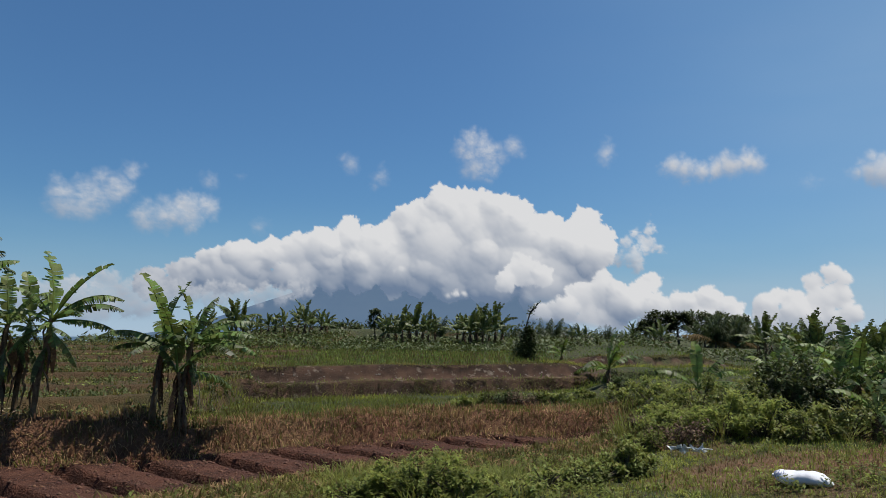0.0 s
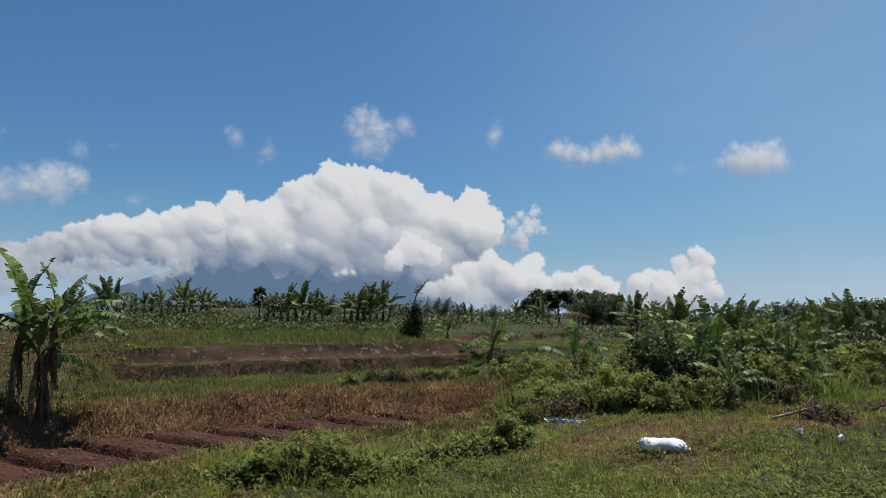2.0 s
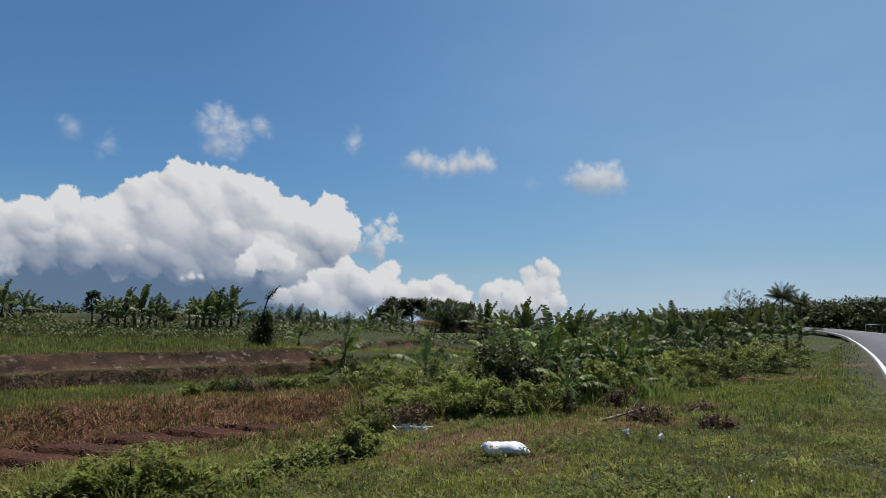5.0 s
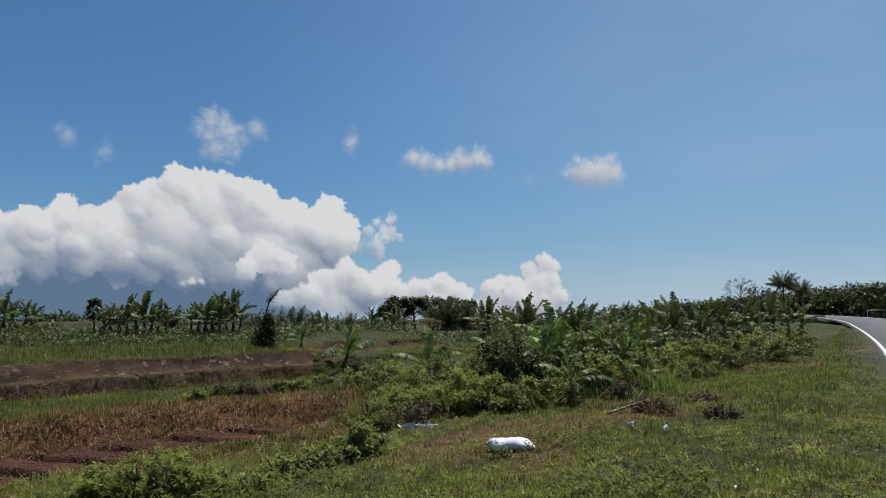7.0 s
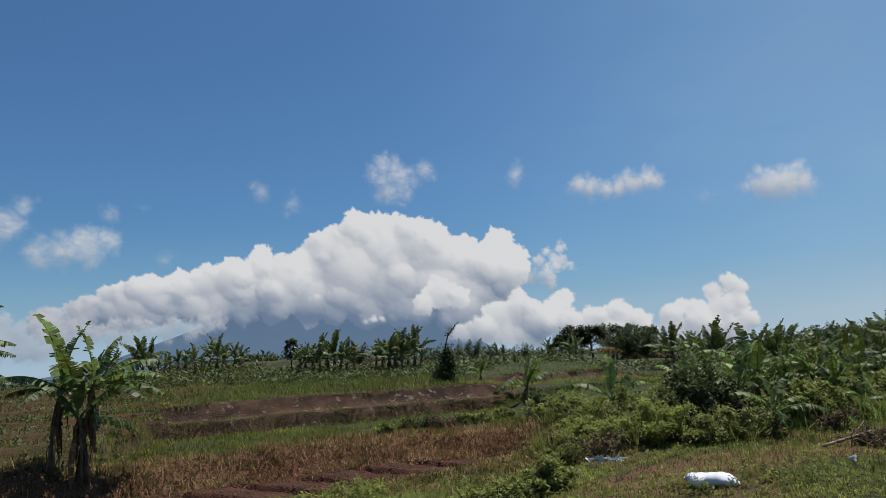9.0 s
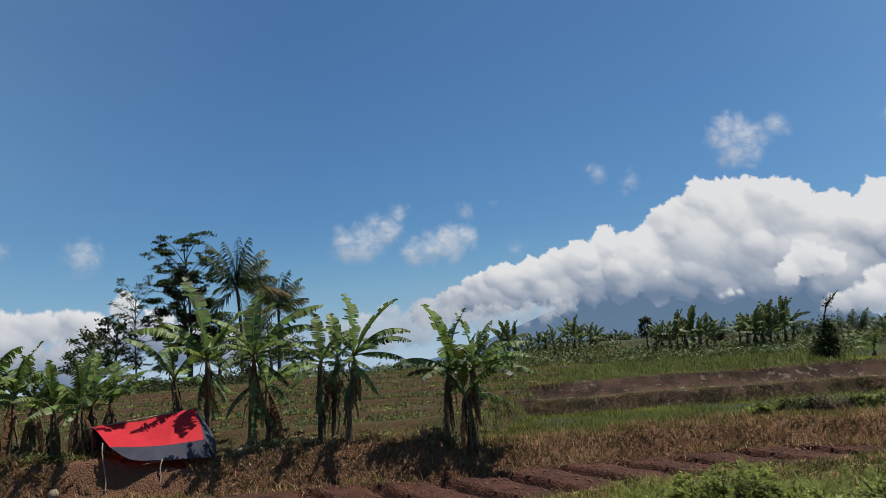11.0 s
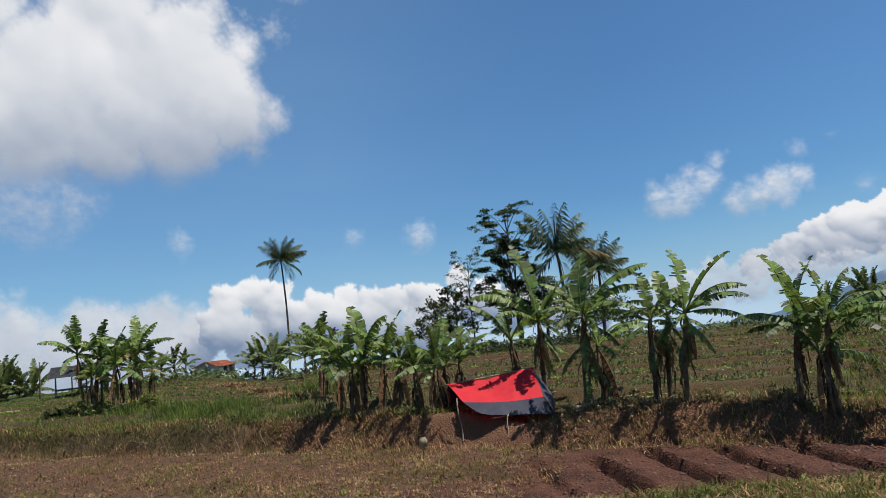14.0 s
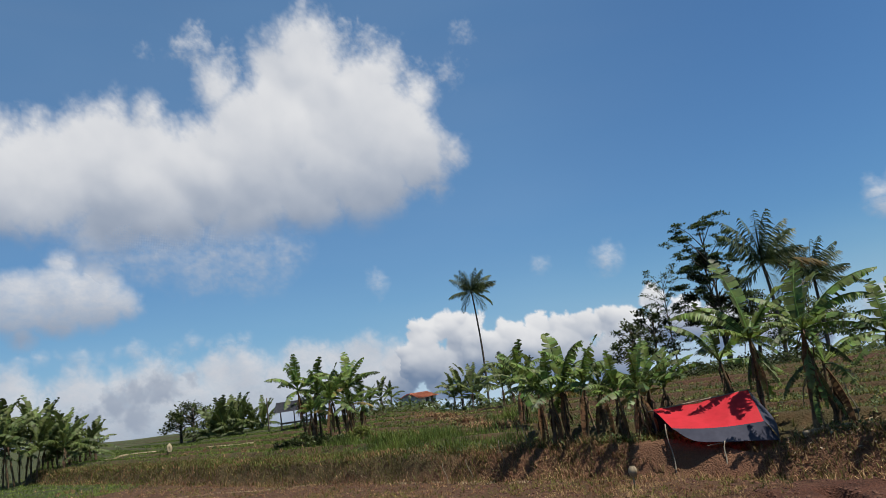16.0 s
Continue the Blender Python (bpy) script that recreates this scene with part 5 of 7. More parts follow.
v, f = foliage(cs, [0.66 - 0.034 * k for k in range(9)] + [0.2, 0.17, 0.13, 0.08], 3000, 0.12, 77, 1.0, 0.2)
part("foliage", mesh_of("foliage", v, f), FOLIAGE_DARK, tall)
part("branch", mesh_of("branch", *tube([(0, 0, -0.1), (0.05, 0, 1.2), (0.25, 0, 1.95), (0.72, 0, 2.5)], [0.08, 0.06, 0.04, 0.01], 6)), BARK, tall)
# belts of low growth under the far trees
g6 = np.random.default_rng(6)
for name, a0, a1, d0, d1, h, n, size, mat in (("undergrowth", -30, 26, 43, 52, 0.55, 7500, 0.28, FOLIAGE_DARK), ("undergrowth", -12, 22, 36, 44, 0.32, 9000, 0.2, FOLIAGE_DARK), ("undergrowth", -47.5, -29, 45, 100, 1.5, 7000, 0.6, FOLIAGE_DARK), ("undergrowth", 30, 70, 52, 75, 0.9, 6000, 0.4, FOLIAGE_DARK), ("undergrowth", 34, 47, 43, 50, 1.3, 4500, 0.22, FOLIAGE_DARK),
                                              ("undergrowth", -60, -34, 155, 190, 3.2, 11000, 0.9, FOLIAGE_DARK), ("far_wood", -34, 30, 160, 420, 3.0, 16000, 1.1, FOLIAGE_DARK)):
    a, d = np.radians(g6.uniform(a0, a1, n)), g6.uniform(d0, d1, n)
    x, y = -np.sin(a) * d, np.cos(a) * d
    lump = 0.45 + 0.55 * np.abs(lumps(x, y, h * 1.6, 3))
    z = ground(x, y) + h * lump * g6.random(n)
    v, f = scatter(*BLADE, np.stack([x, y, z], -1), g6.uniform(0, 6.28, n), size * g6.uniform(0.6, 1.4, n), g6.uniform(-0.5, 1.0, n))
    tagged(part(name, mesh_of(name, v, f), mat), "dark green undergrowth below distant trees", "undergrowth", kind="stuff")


# ---- grass ----
def blades(name, n, area, tall, wide, mat, label, seed, keep, lean=0.6):
    """Blades of grass over a stretch of the plan (degrees and metres), where keep(x, y) allows."""
    g = np.random.default_rng(seed)
    a = np.radians(g.uniform(area[0], area[1], n))
    d = area[2] * (area[3] / area[2]) ** (g.random(n) ** 0.9)
    x, y = -np.sin(a) * d, np.cos(a) * d
    x, y = x + 0.012 * d * g.standard_normal(n), y + 0.012 * d * g.standard_normal(n)
    ok = g.random(n) < keep(x, y)
    x, y, d = x[ok], y[ok], d[ok]
    k = len(x)
    shape = np.array([(-0.5, 0, 0), (0.5, 0, 0), (0.16, 0.30, 1.0), (-0.16, 0.30, 1.0)], float)
    quads = np.array([(0, 1, 2, 3)])
    patch = 0.7 + 0.5 * np.clip(lumps(x, y, 0.7, seed), -1, 1)
    hh = tall * g.uniform(0.5, 1.3, k) * patch
    ww = wide * (0.5 + 0.075 * d) * g.uniform(0.7, 1.3, k)
    v, f = scatter(shape, quads, np.stack([x, y, ground(x, y) - 0.01], -1), g.uniform(0, 6.28, k), np.stack([ww, hh, hh], -1), g.uniform(-lean, lean * 0.4, k))
    return tagged(part(name, mesh_of(name, v, f), mat), label, "grass", kind="stuff")


def road_side(x, y):
    return y * 0.79 - x * 0.61


def off_field(x, y):
    n, u = (y - verge_foot(x)) * 0.72, (y - bank_foot(x)) * 0.92
    return np.where((n < -0.25) | (u > 0.5) | (x > 4.3 + 0.9 * lumps(x, y, 0.8, 6)) | (x < -38 + 2 * lumps(x, y, 1.5)), 1.0, 0.0)


def on_verge(x, y):
    n = (y - verge_foot(x)) * 0.72
    thin = worn(x, y)
    return off_field(x, y) * (n < 0.2) * step(-0.95, 0.0, road_side(x, y) + 0.4 * lumps(x, y, 0.8)) * (1 - 0.5 * thin)


def beyond(x, y):
    w = (y - wall_line(x)) * 0.93
    wall = (((w > -0.1) & (w < 0.35)) | ((w > 0.85) & (w < 1.35))) & (x > -5.6) & (x < 6.5)
    w2 = (y - 28.4 - 0.41 * (x - 5)) * 0.92
    wall2 = (w2 > -0.1) & (w2 < 0.25) & (x > 5) & (x < 16)
    return np.where((y - bank_foot(x)) * 0.92 > 0.7, 1.0, 0) * ~wall * ~wall2 * (1 - 0.8 * step(0.05, 0.6, lumps(x * 0.5, y, 2.1, 21)) * (x < -6))


def terrace_lines(x, y):
    v = (y - bank_foot(x)) * 0.92 / 3.1 + 0.10 * lumps(x, y, 3.0, 15)
    v = v - np.floor(v)
    return 1 - 0.85 * ((v > 0.66) & (v < 0.94) & (x < -6))


def on_bank(x, y):
    u = (y - bank_foot(x)) * 0.92
    return ((u > -0.1) & (u < 1.6)) * step(6, 3.5, x + 0.8 * lumps(x, y, 0.8, 6)) * 1.0


g8 = np.random.default_rng(8)
n = 5200
a, d = np.radians(g8.uniform(-58, 34, n)), 5.0 * 4.4 ** g8.random(n)
x, y = -np.sin(a) * d, np.cos(a) * d
clump = step(0.1, 0.7, lumps(x, y, 0.9, 51) + 0.5 * lumps(x, y, 3.0, 52)) + 0.25 * step(-2.6, -1.2, (y - verge_foot(x)) * 0.72)
ok = (g8.random(n) < clump) & (on_verge(x, y) > 0.2)
x, y = x[ok], y[ok]
spray = foliage([(0, 0, 0.05), (0.06, 0.02, 0.03), (-0.05, 0.05, 0.03)], [0.08, 0.06, 0.06], 34, 0.036, 9)
v, f = scatter(*spray, np.stack([x, y, ground(x, y)], -1), g8.uniform(0, 6.28, len(x)), g8.uniform(0.6, 1.7, len(x)))
tagged(part("verge_weeds", mesh_of("verge_weeds", v, f), FOLIAGE_LIGHT), "small broad-leaved weeds among the grass", "weeds", kind="stuff")
def tufts(name, n, area, size, mat, label, seed, keep, count=9, blade=0.12):
    """Clumps of grass: a fan of arching blades each."""
    g = np.random.default_rng(seed)
    shape = np.array([(-0.5, 0, 0), (0.5, 0, 0), (0.4, 0.16, 0.55), (-0.4, 0.16, 0.55), (0.05, 0.52, 0.85), (-0.05, 0.52, 0.85)], float)
    k = g.uniform(0.5, 1.1, count)
    clump = scatter(shape, np.array([(0, 1, 2, 3), (3, 2, 4, 5)]), np.c_[g.normal(0, 0.22, (count, 2)), np.zeros(count)], g.uniform(0, 6.28, count), np.stack([np.full(count, blade), k, k], -1), -g.uniform(-0.1, 0.9, count))
    a, d = np.radians(g.uniform(area[0], area[1], n)), area[2] * (area[3] / area[2]) ** (g.random(n) ** 0.8)
    x, y = -np.sin(a) * d, np.cos(a) * d
    ok = g.random(n) < keep(x, y)
    x, y = x[ok], y[ok]
    v, f = scatter(*clump, np.stack([x, y, ground(x, y) - 0.01], -1), g.uniform(0, 6.28, len(x)), size * g.uniform(0.5, 1.5, len(x)) ** 1.3)
    return tagged(part(name, mesh_of(name, v, f), mat), label, "grass", kind="stuff")


def leafy(name, n, area, size, mat, label, seed, keep, leaves=14):
    """Low broad-leaved weeds: a small spray of leaves each."""
    g = np.random.default_rng(seed)
    a, d = np.radians(g.uniform(area[0], area[1], n)), area[2] * (area[3] / area[2]) ** (g.random(n) ** 0.8)
    x, y = -np.sin(a) * d, np.cos(a) * d
    ok = g.random(n) < keep(x, y)
    x, y = x[ok], y[ok]
    spray = foliage([(0, 0, 0.55), (0.5, 0.2, 0.3), (-0.4, 0.4, 0.35), (0.1, -0.5, 0.3)], [0.5, 0.4, 0.4, 0.4], leaves, 0.55, seed)
    v, f = scatter(*spray, np.stack([x, y, ground(x, y)], -1), g.uniform(0, 6.28, len(x)), size * g.uniform(0.6, 1.6, len(x)))
    return tagged(part(name, mesh_of(name, v, f), mat), label, "weeds", kind="stuff")


def patchy(x, y):
    return np.clip(0.55 + 0.6 * lumps(x, y, 0.8, 63) + 0.5 * lumps(x, y, 0.3, 64), 0.2, 1)


tufts("grass_tuft", 2000, (-180, 180, 0.5, 3.9), 0.08, GRASS, "short grass where the verge is trodden", 49, lambda x, y: step(-0.95, 0.0, road_side(x, y) + 0.4 * lumps(x, y, 0.8)) * 0.8)
tufts("slope_tuft", 6000, (13, 66, 15, 48), 0.17, GRASS_DARK, "tufts of dark grass on the terraced slope", 50, lambda x, y: beyond(x, y) * terrace_lines(x, y) * (x < -5), 8)
tufts("grass_tuft", 23000, (-60, 58, 3.8, 24), 0.085, GRASS, "bright tufts of grass on the verge", 33, lambda x, y: on_verge(x, y) * patchy(x, y))
tufts("grass_tuft", 4000, (-60, 58, 3.8, 24), 0.09, GRASS_DARK, "dark tufts of grass on the verge", 34, lambda x, y: on_verge(x, y) * patchy(x + 3, y))
tufts("grass_tuft", 5200, (-24, 38, 7.0, 15), 0.13, GRASS_DRY, "dry rank tufts on the verge slope", 39, lambda x, y: on_verge(x, y) * step(-3.2, -1.4, (y - verge_foot(x)) * 0.72))
tufts("grass_tuft", 3600, (-24, 34, 7.0, 15), 0.13, GRASS_DARK, "rank grass tufts on the verge slope", 35, lambda x, y: on_verge(x, y) * step(-3.2, -1.4, (y - verge_foot(x)) * 0.72))
tufts("scrub_grass", 230, (-31, -15, 13.2, 19), 0.42, GRASS, "tall arching grass in the scrub", 54, lambda x, y: np.clip(0.5 + 0.7 * lumps(x, y, 1.1, 71), 0.05, 1), 30, 0.03)
tufts("scrub_grass", 700, (-49, -29, 15, 34), 0.45, GRASS_GREEN, "tall arching grass in the scrub", 55, lambda x, y: np.clip(0.4 + 0.7 * lumps(x, y, 1.5, 72), 0.05, 1) * (road_side(x, y) > 3.2), 26, 0.035)
tufts("scrub_grass", 420, (-8, 8, 8.2, 10.5), 0.26, GRASS, "pale grass among the verge weeds", 56, lambda x, y: on_verge(x, y) * np.clip(0.5 + 0.7 * lumps(x, y, 0.9, 73), 0.05, 1), 26, 0.035)
tufts("weed_tuft", 28000, (38, 98, 8.0, 46), 0.10, GRASS_DRY, "withered weeds on the fallow side of the field", 36, lambda x, y: (x < -8.2 + 0.8 * lumps(x, y, 0.9, 65)) * ((y - bank_foot(x)) * 0.92 < 0.1) * (off_field(x, y) < 0.5) * np.clip(0.5 + 0.9 * lumps(x, y, 1.3, 66), 0.15, 1), 8)
tufts("weed_tuft", 22000, (38, 98, 8.0, 46), 0.10, GRASS_DARK, "low olive weeds on the fallow side of the field", 37, lambda x, y: (x < -8.2 + 0.8 * lumps(x, y, 0.9, 65)) * ((y - bank_foot(x)) * 0.92 < 0.1) * (off_field(x, y) < 0.5) * np.clip(0.3 + lumps(x, y, 1.0, 67), 0.03, 1), 8)
blades("grass_tuft", 60000, (-60, 58, 3.8, 20), 0.12, 0.010, GRASS, "taller tufts of grass on the verge", 31, lambda x, y: on_verge(x, y) * step(0.15, 0.6, lumps(x, y, 0.35, 61) + 0.6 * lumps(x, y, 1.7, 62)), 1.0)
blades("verge_grass", 240000, (-60, 58, 3.8, 24), 0.075, 0.013, GRASS, "short rough green grass of the road verge", 11, on_verge, 1.3)
blades("field_grass", 40000, (70, 99, 18, 70), 0.12, 0.012, GRASS_GREEN, "green grass on the left of the ploughed field", 24, lambda x, y: off_field(x, y))
blades("field_grass", 80000, (66, 99, 30, 120), 0.13, 0.020, GRASS_GREEN, "bright green grass on the far terraces", 61, lambda x, y: beyond(x, y) * terrace_lines(x, y))
blades("field_grass", 30000, (70, 99, 26, 62), 0.11, 0.020, GRASS_GREEN, "green grass on the far terraces", 46, lambda x, y: beyond(x, y) * terrace_lines(x, y))
blades("crest_grass", 22000, (-24, 34, 7.0, 15), 0.09, 0.011, GRASS, "longer rank grass along the verge slope", 19, lambda x, y: off_field(x, y) * step(-3.2, -1.6, (y - verge_foot(x)) * 0.72) * ((y - verge_foot(x)) < 0.2))
blades("verge_grass", 30000, (-57, -36, 16, 80), 0.10, 0.014, GRASS, "green grass of the verge running on beside the road", 65, lambda x, y: step(-0.1, 0.9, road_side(x, y)))
blades("dry_grass", 110000, (-60, 60, 3.6, 26), 0.07, 0.013, GRASS_DRY, "dry brown grass stems in the verge", 12, lambda x, y: step(-0.95, 0.0, road_side(x, y)) * off_field(x, y) * ((y - verge_foot(x)) * 0.72 < 0.2) * np.clip(0.22 + 0.9 * worn(x, y), 0, 1))
blades("slope_grass", 48000, (13, 68, 14, 64), 0.10, 0.020, GRASS_DARK, "dark green grass on the terraced slope", 30, lambda x, y: beyond(x, y) * terrace_lines(x, y))
blades("slope_grass", 52000, (-32, 98, 14, 64), 0.12, 0.014, GRASS_GREEN, "green grass on the strip and terraces", 13, lambda x, y: beyond(x, y) * terrace_lines(x, y) * (1 - 0.8 * step(-4, -7, x)))
blades("tall_grass", 16000, (-10, 18, 24, 54), 0.20, 0.013, GRASS_DARK, "dark green grass on the upper terrace", 43, lambda x, y: ((y - wall_line(x)) * 0.93 > 1.7) * 1.0)
blades("tall_grass", 16000, (-10, 18, 24, 54), 0.20, 0.013, GRASS_GREEN, "tall green grass on the upper terrace", 14, lambda x, y: ((y - wall_line(x)) * 0.93 > 1.7) * 1.0)
leafy("slope_weeds", 14000, (13, 70, 15.5, 50), 0.13, FOLIAGE_DARK, "dark low weeds on the terraced slope", 91, lambda x, y: beyond(x, y) * terrace_lines(x, y) * (x < -5.3) * np.clip(0.55 + 0.8 * lumps(x, y, 1.4, 92), 0.08, 1))
leafy("slope_weeds", 3000, (13, 70, 15.5, 50), 0.12, FOLIAGE, "green low weeds on the terraced slope", 93, lambda x, y: beyond(x, y) * (x < -5.3) * np.clip(0.45 + 0.9 * lumps(x, y, 1.1, 94), 0.05, 1))
leafy("fallow_weeds", 6000, (40, 97, 9, 44), 0.06, GRASS_DARK, "small olive weeds over the fallow ground", 95, lambda x, y: (x < -9 + lumps(x, y, 0.9, 65)) * ((y - bank_foot(x)) * 0.92 < 0.1) * (off_field(x, y) < 0.5) * np.clip(0.5 + 0.8 * lumps(x, y, 1.2, 96), 0.1, 1), 10)
leafy("fallow_litter", 9000, (40, 97, 9, 44), 0.055, GRASS_DRY, "withered weeds and straw over the fallow ground", 97, lambda x, y: (x < -8 + lumps(x, y, 0.9, 65)) * ((y - bank_foot(x)) * 0.92 < 0.1) * (off_field(x, y) < 0.5) * np.clip(0.55 + 0.8 * lumps(x, y, 1.5, 98), 0.15, 1), 10)
leafy("verge_herbs", 5200, (-60, 40, 4.2, 24), 0.05, FOLIAGE_LIGHT, "broad-leaved herbs in the verge grass", 99, lambda x, y: on_verge(x, y) * np.clip(0.4 + 0.9 * lumps(x, y, 0.7, 100), 0.05, 1), 10)
blades("strip_grass", 26000, (-14, 19, 17, 23.5), 0.13, 0.012, GRASS, "bright green grass along the strip below the terraces", 57, lambda x, y: ((y - bank_foot(x)) * 0.92 > 1.2) * ((y - wall_line(x)) * 0.93 < -0.05) * np.clip(0.6 + 0.6 * lumps(x, y, 0.9, 58), 0.1, 1))
blades("tall_grass", 18000, (56, 72, 21.5, 31), 0.45, 0.012, GRASS_GREEN, "tall bright green grass patch behind the bank", 15, lambda x, y: beyond(x, y) * step(-0.2, 0.2, lumps(x, y, 2.0, 31)))


def bank_growth(name, n, x0, x1, u0, u1, tall, wide, mat, label, seed, line, lean=(-0.3, 1.3), thin=1.0):
    """Grass that hangs over a bank: blades thrown forward, down the slope."""
    g = np.random.default_rng(seed)
    x, u = g.uniform(x0, x1, n), g.uniform(u0, u1, n)
    y = line(x) + u / 0.92
    ok = g.random(n) < thin * (0.55 + 0.45 * lumps(x, y, 0.6, seed))
    ok &= ~((x > -13.4) & (x < -10.5) & (u > 0.0) & (line is bank_foot))      # trodden bare under the shelter
    x, y = x[ok], y[ok]
    k = len(x)
    shape = np.array([(-0.5, 0, 0), (0.5, 0, 0), (0.4, 0.12, 0.5), (-0.4, 0.12, 0.5), (0.06, 0.45, 0.85), (-0.06, 0.45, 0.85)], float)
    d = np.hypot(x, y)
    hh = tall * g.uniform(0.4, 1.4, k)
    v, f = scatter(shape, np.array([(0, 1, 2, 3), (3, 2, 4, 5)]), np.stack([x, y, ground(x, y)], -1), math.pi + g.normal(0, 1.7, k), np.stack([wide * (0.5 + 0.05 * d) * g.uniform(0.6, 1.4, k), hh, hh], -1), -g.uniform(lean[0], lean[1], k))
    return tagged(part(name, mesh_of(name, v, f), mat), label, "grass", kind="stuff")


bank_growth("bank_grass", 8000, -58, -18, -0.2, 1.5, 0.16, 0.012, GRASS_DRY, "withered brown grass matted on the bank", 16, bank_foot, (-0.6, 1.6), 0.8)
bank_growth("bank_grass", 26000, -58, -17.5, -0.1, 1.6, 0.19, 0.013, GRASS_DARK, "olive grass matted on the low bank", 66, bank_foot, (-0.4, 1.5), 0.9)
bank_growth("bank_straw", 26000, -18.5, 5.5, -0.25, 1.5, 0.20, 0.013, GRASS_DRY, "straw and withered grass matted on the bank", 59, bank_foot, (-0.2, 1.9), 0.9)
bank_growth("bank_grass", 18000, -18.5, 5.5, -0.2, 1.3, 0.16, 0.014, GRASS_DARK, "olive weeds on the face of the bank", 60, bank_foot, (-0.4, 1.5), 0.8)
bank_growth("bank_grass", 13000, -58, 5.5, -0.1, 1.7, 0.17, 0.014, LEAF_DRY, "dark dead growth matted on the bank", 25, bank_foot, (-0.5, 1.6), 0.8)
bank_growth("bank_grass", 36000, -58, 6.0, 0.3, 2.2, 0.14, 0.013, GRASS_DARK, "green grass along the top of the bank", 26, bank_foot, (-0.3, 1.2), 0.8)
tufts("bank_tuft", 6500, (62, 98, 16, 60), 0.17, GRASS_GREEN, "green grass on the low slope", 47, lambda x, y: off_field(x, y) * np.clip(0.5 + 0.7 * lumps(x, y, 1.6, 69), 0.1, 1), 10)
tufts("bank_tuft", 1500, (62, 98, 16, 48), 0.19, GRASS_DRY, "withered grass on the low slope", 48, lambda x, y: off_field(x, y) * np.clip(0.3 + 0.9 * lumps(x, y, 2.2, 70), 0.03, 1), 10)
tufts("bank_tuft", 3000, (-20, 62, 11, 20), 0.19, GRASS_DRY, "clumps of straw-coloured grass on the bank", 38, lambda x, y: on_bank(x, y) * np.clip(0.1 + 0.9 * lumps(x, y, 1.3, 68), 0.02, 1), 12)
bank_growth("wall_grass", 9000, -5.6, 6.4, -0.1, 0.5, 0.16, 0.012, GRASS_DARK, "dark grass hanging on the lower terrace face", 27, wall_line, (0.6, 2.2))
bank_growth("wall_grass", 5000, -5.6, 6.4, 1.25, 1.7, 0.16, 0.012, GRASS_DARK, "dark grass fringe on the upper terrace edge", 28, wall_line, (0.2, 2.0))
bank_growth("wall_grass", 2500, -5.6, 6.4, -0.5, 0.05, 0.12, 0.012, GRASS, "green grass at the foot of the terraces", 29, wall_line, (-0.3, 0.8))
def second_line(x):
    return 28.4 + 0.41 * (x - 5)


bank_growth("wall_grass", 3500, 4.6, 16, 0.2, 0.6, 0.16, 0.012, GRASS_DARK, "dark grass fringe on the far terrace edge", 62, second_line, (0.2, 2.0))
bank_growth("wall_grass", 3500, 4.6, 16, -0.7, 0.0, 0.15, 0.012, GRASS, "green grass at the foot of the far terrace", 63, second_line, (-0.3, 0.8))
bank_growth("wall_grass", 3500, 4.6, 16, -2.6, -2.0, 0.16, 0.012, GRASS_GREEN, "green grass on a low step below the far terrace", 64, second_line, (-0.3, 1.5))
blades("slope_grass", 28000, (-62, -24, 12, 60), 0.11, 0.016, GRASS_GREEN, "green grass among the scrub", 17, lambda x, y: step(-0.7, 0.5, road_side(x, y)) * (x > 4))
blades("dry_grass", 16000, (-12, 98, 15, 60), 0.16, 0.012, GRASS_DRY, "pale dry grass on the slope", 18, lambda x, y: beyond(x, y) * step(0.0, 0.4, lumps(x, y, 4.0, 41)))


def straw_row(name, pts, n, wide, tall, mat, label, seed):
    """A narrow line of straw along pts."""
    g = np.random.default_rng(seed)
    pts = np.array(pts, float)
    s = np.r_[0, np.cumsum(np.hypot(*np.diff(pts, axis=0).T))]
    q = g.uniform(0, s[-1], n)
    x, y = np.interp(q, s, pts[:, 0]) + g.normal(0, wide, n), np.interp(q, s, pts[:, 1]) + g.normal(0, wide, n)
    shape = np.array([(-0.5, 0, 0), (0.5, 0, 0), (0.4, 0.3, 0.45), (-0.4, 0.3, 0.45), (0.06, 0.9, 0.6), (-0.06, 0.9, 0.6)], float)
    hh = tall * g.uniform(0.5, 1.4, n)
    v, f = scatter(shape, np.array([(0, 1, 2, 3), (3, 2, 4, 5)]), np.stack([x, y, ground(x, y)], -1), g.uniform(0, 6.28, n), np.stack([0.25 * hh, hh, hh], -1), g.uniform(-0.3, 0.3, n))
    return tagged(part(name, mesh_of(name, v, f), mat), label, "straw", kind="stuff")


straw_row("straw_mat", [(-39.6, 19.4), (-33.3, 17.4), (-28.0, 15.7), (-24.7, 14.7), (-22.6, 14.6)], 2400, 0.30, 0.24, GRASS_DRY, "dry straw-coloured grass matted along a low ledge", 102)
straw_row("straw_line", [(-31.5, 1.4), (-30.3, 2.3), (-26.8, 5.3), (-23.1, 8.0), (-18.9, 9.2), (-15.5, 10.2)], 1500, 0.05, 0.06, STRAW_PALE, "pale straw lying in a line along the fallow ground", 101)


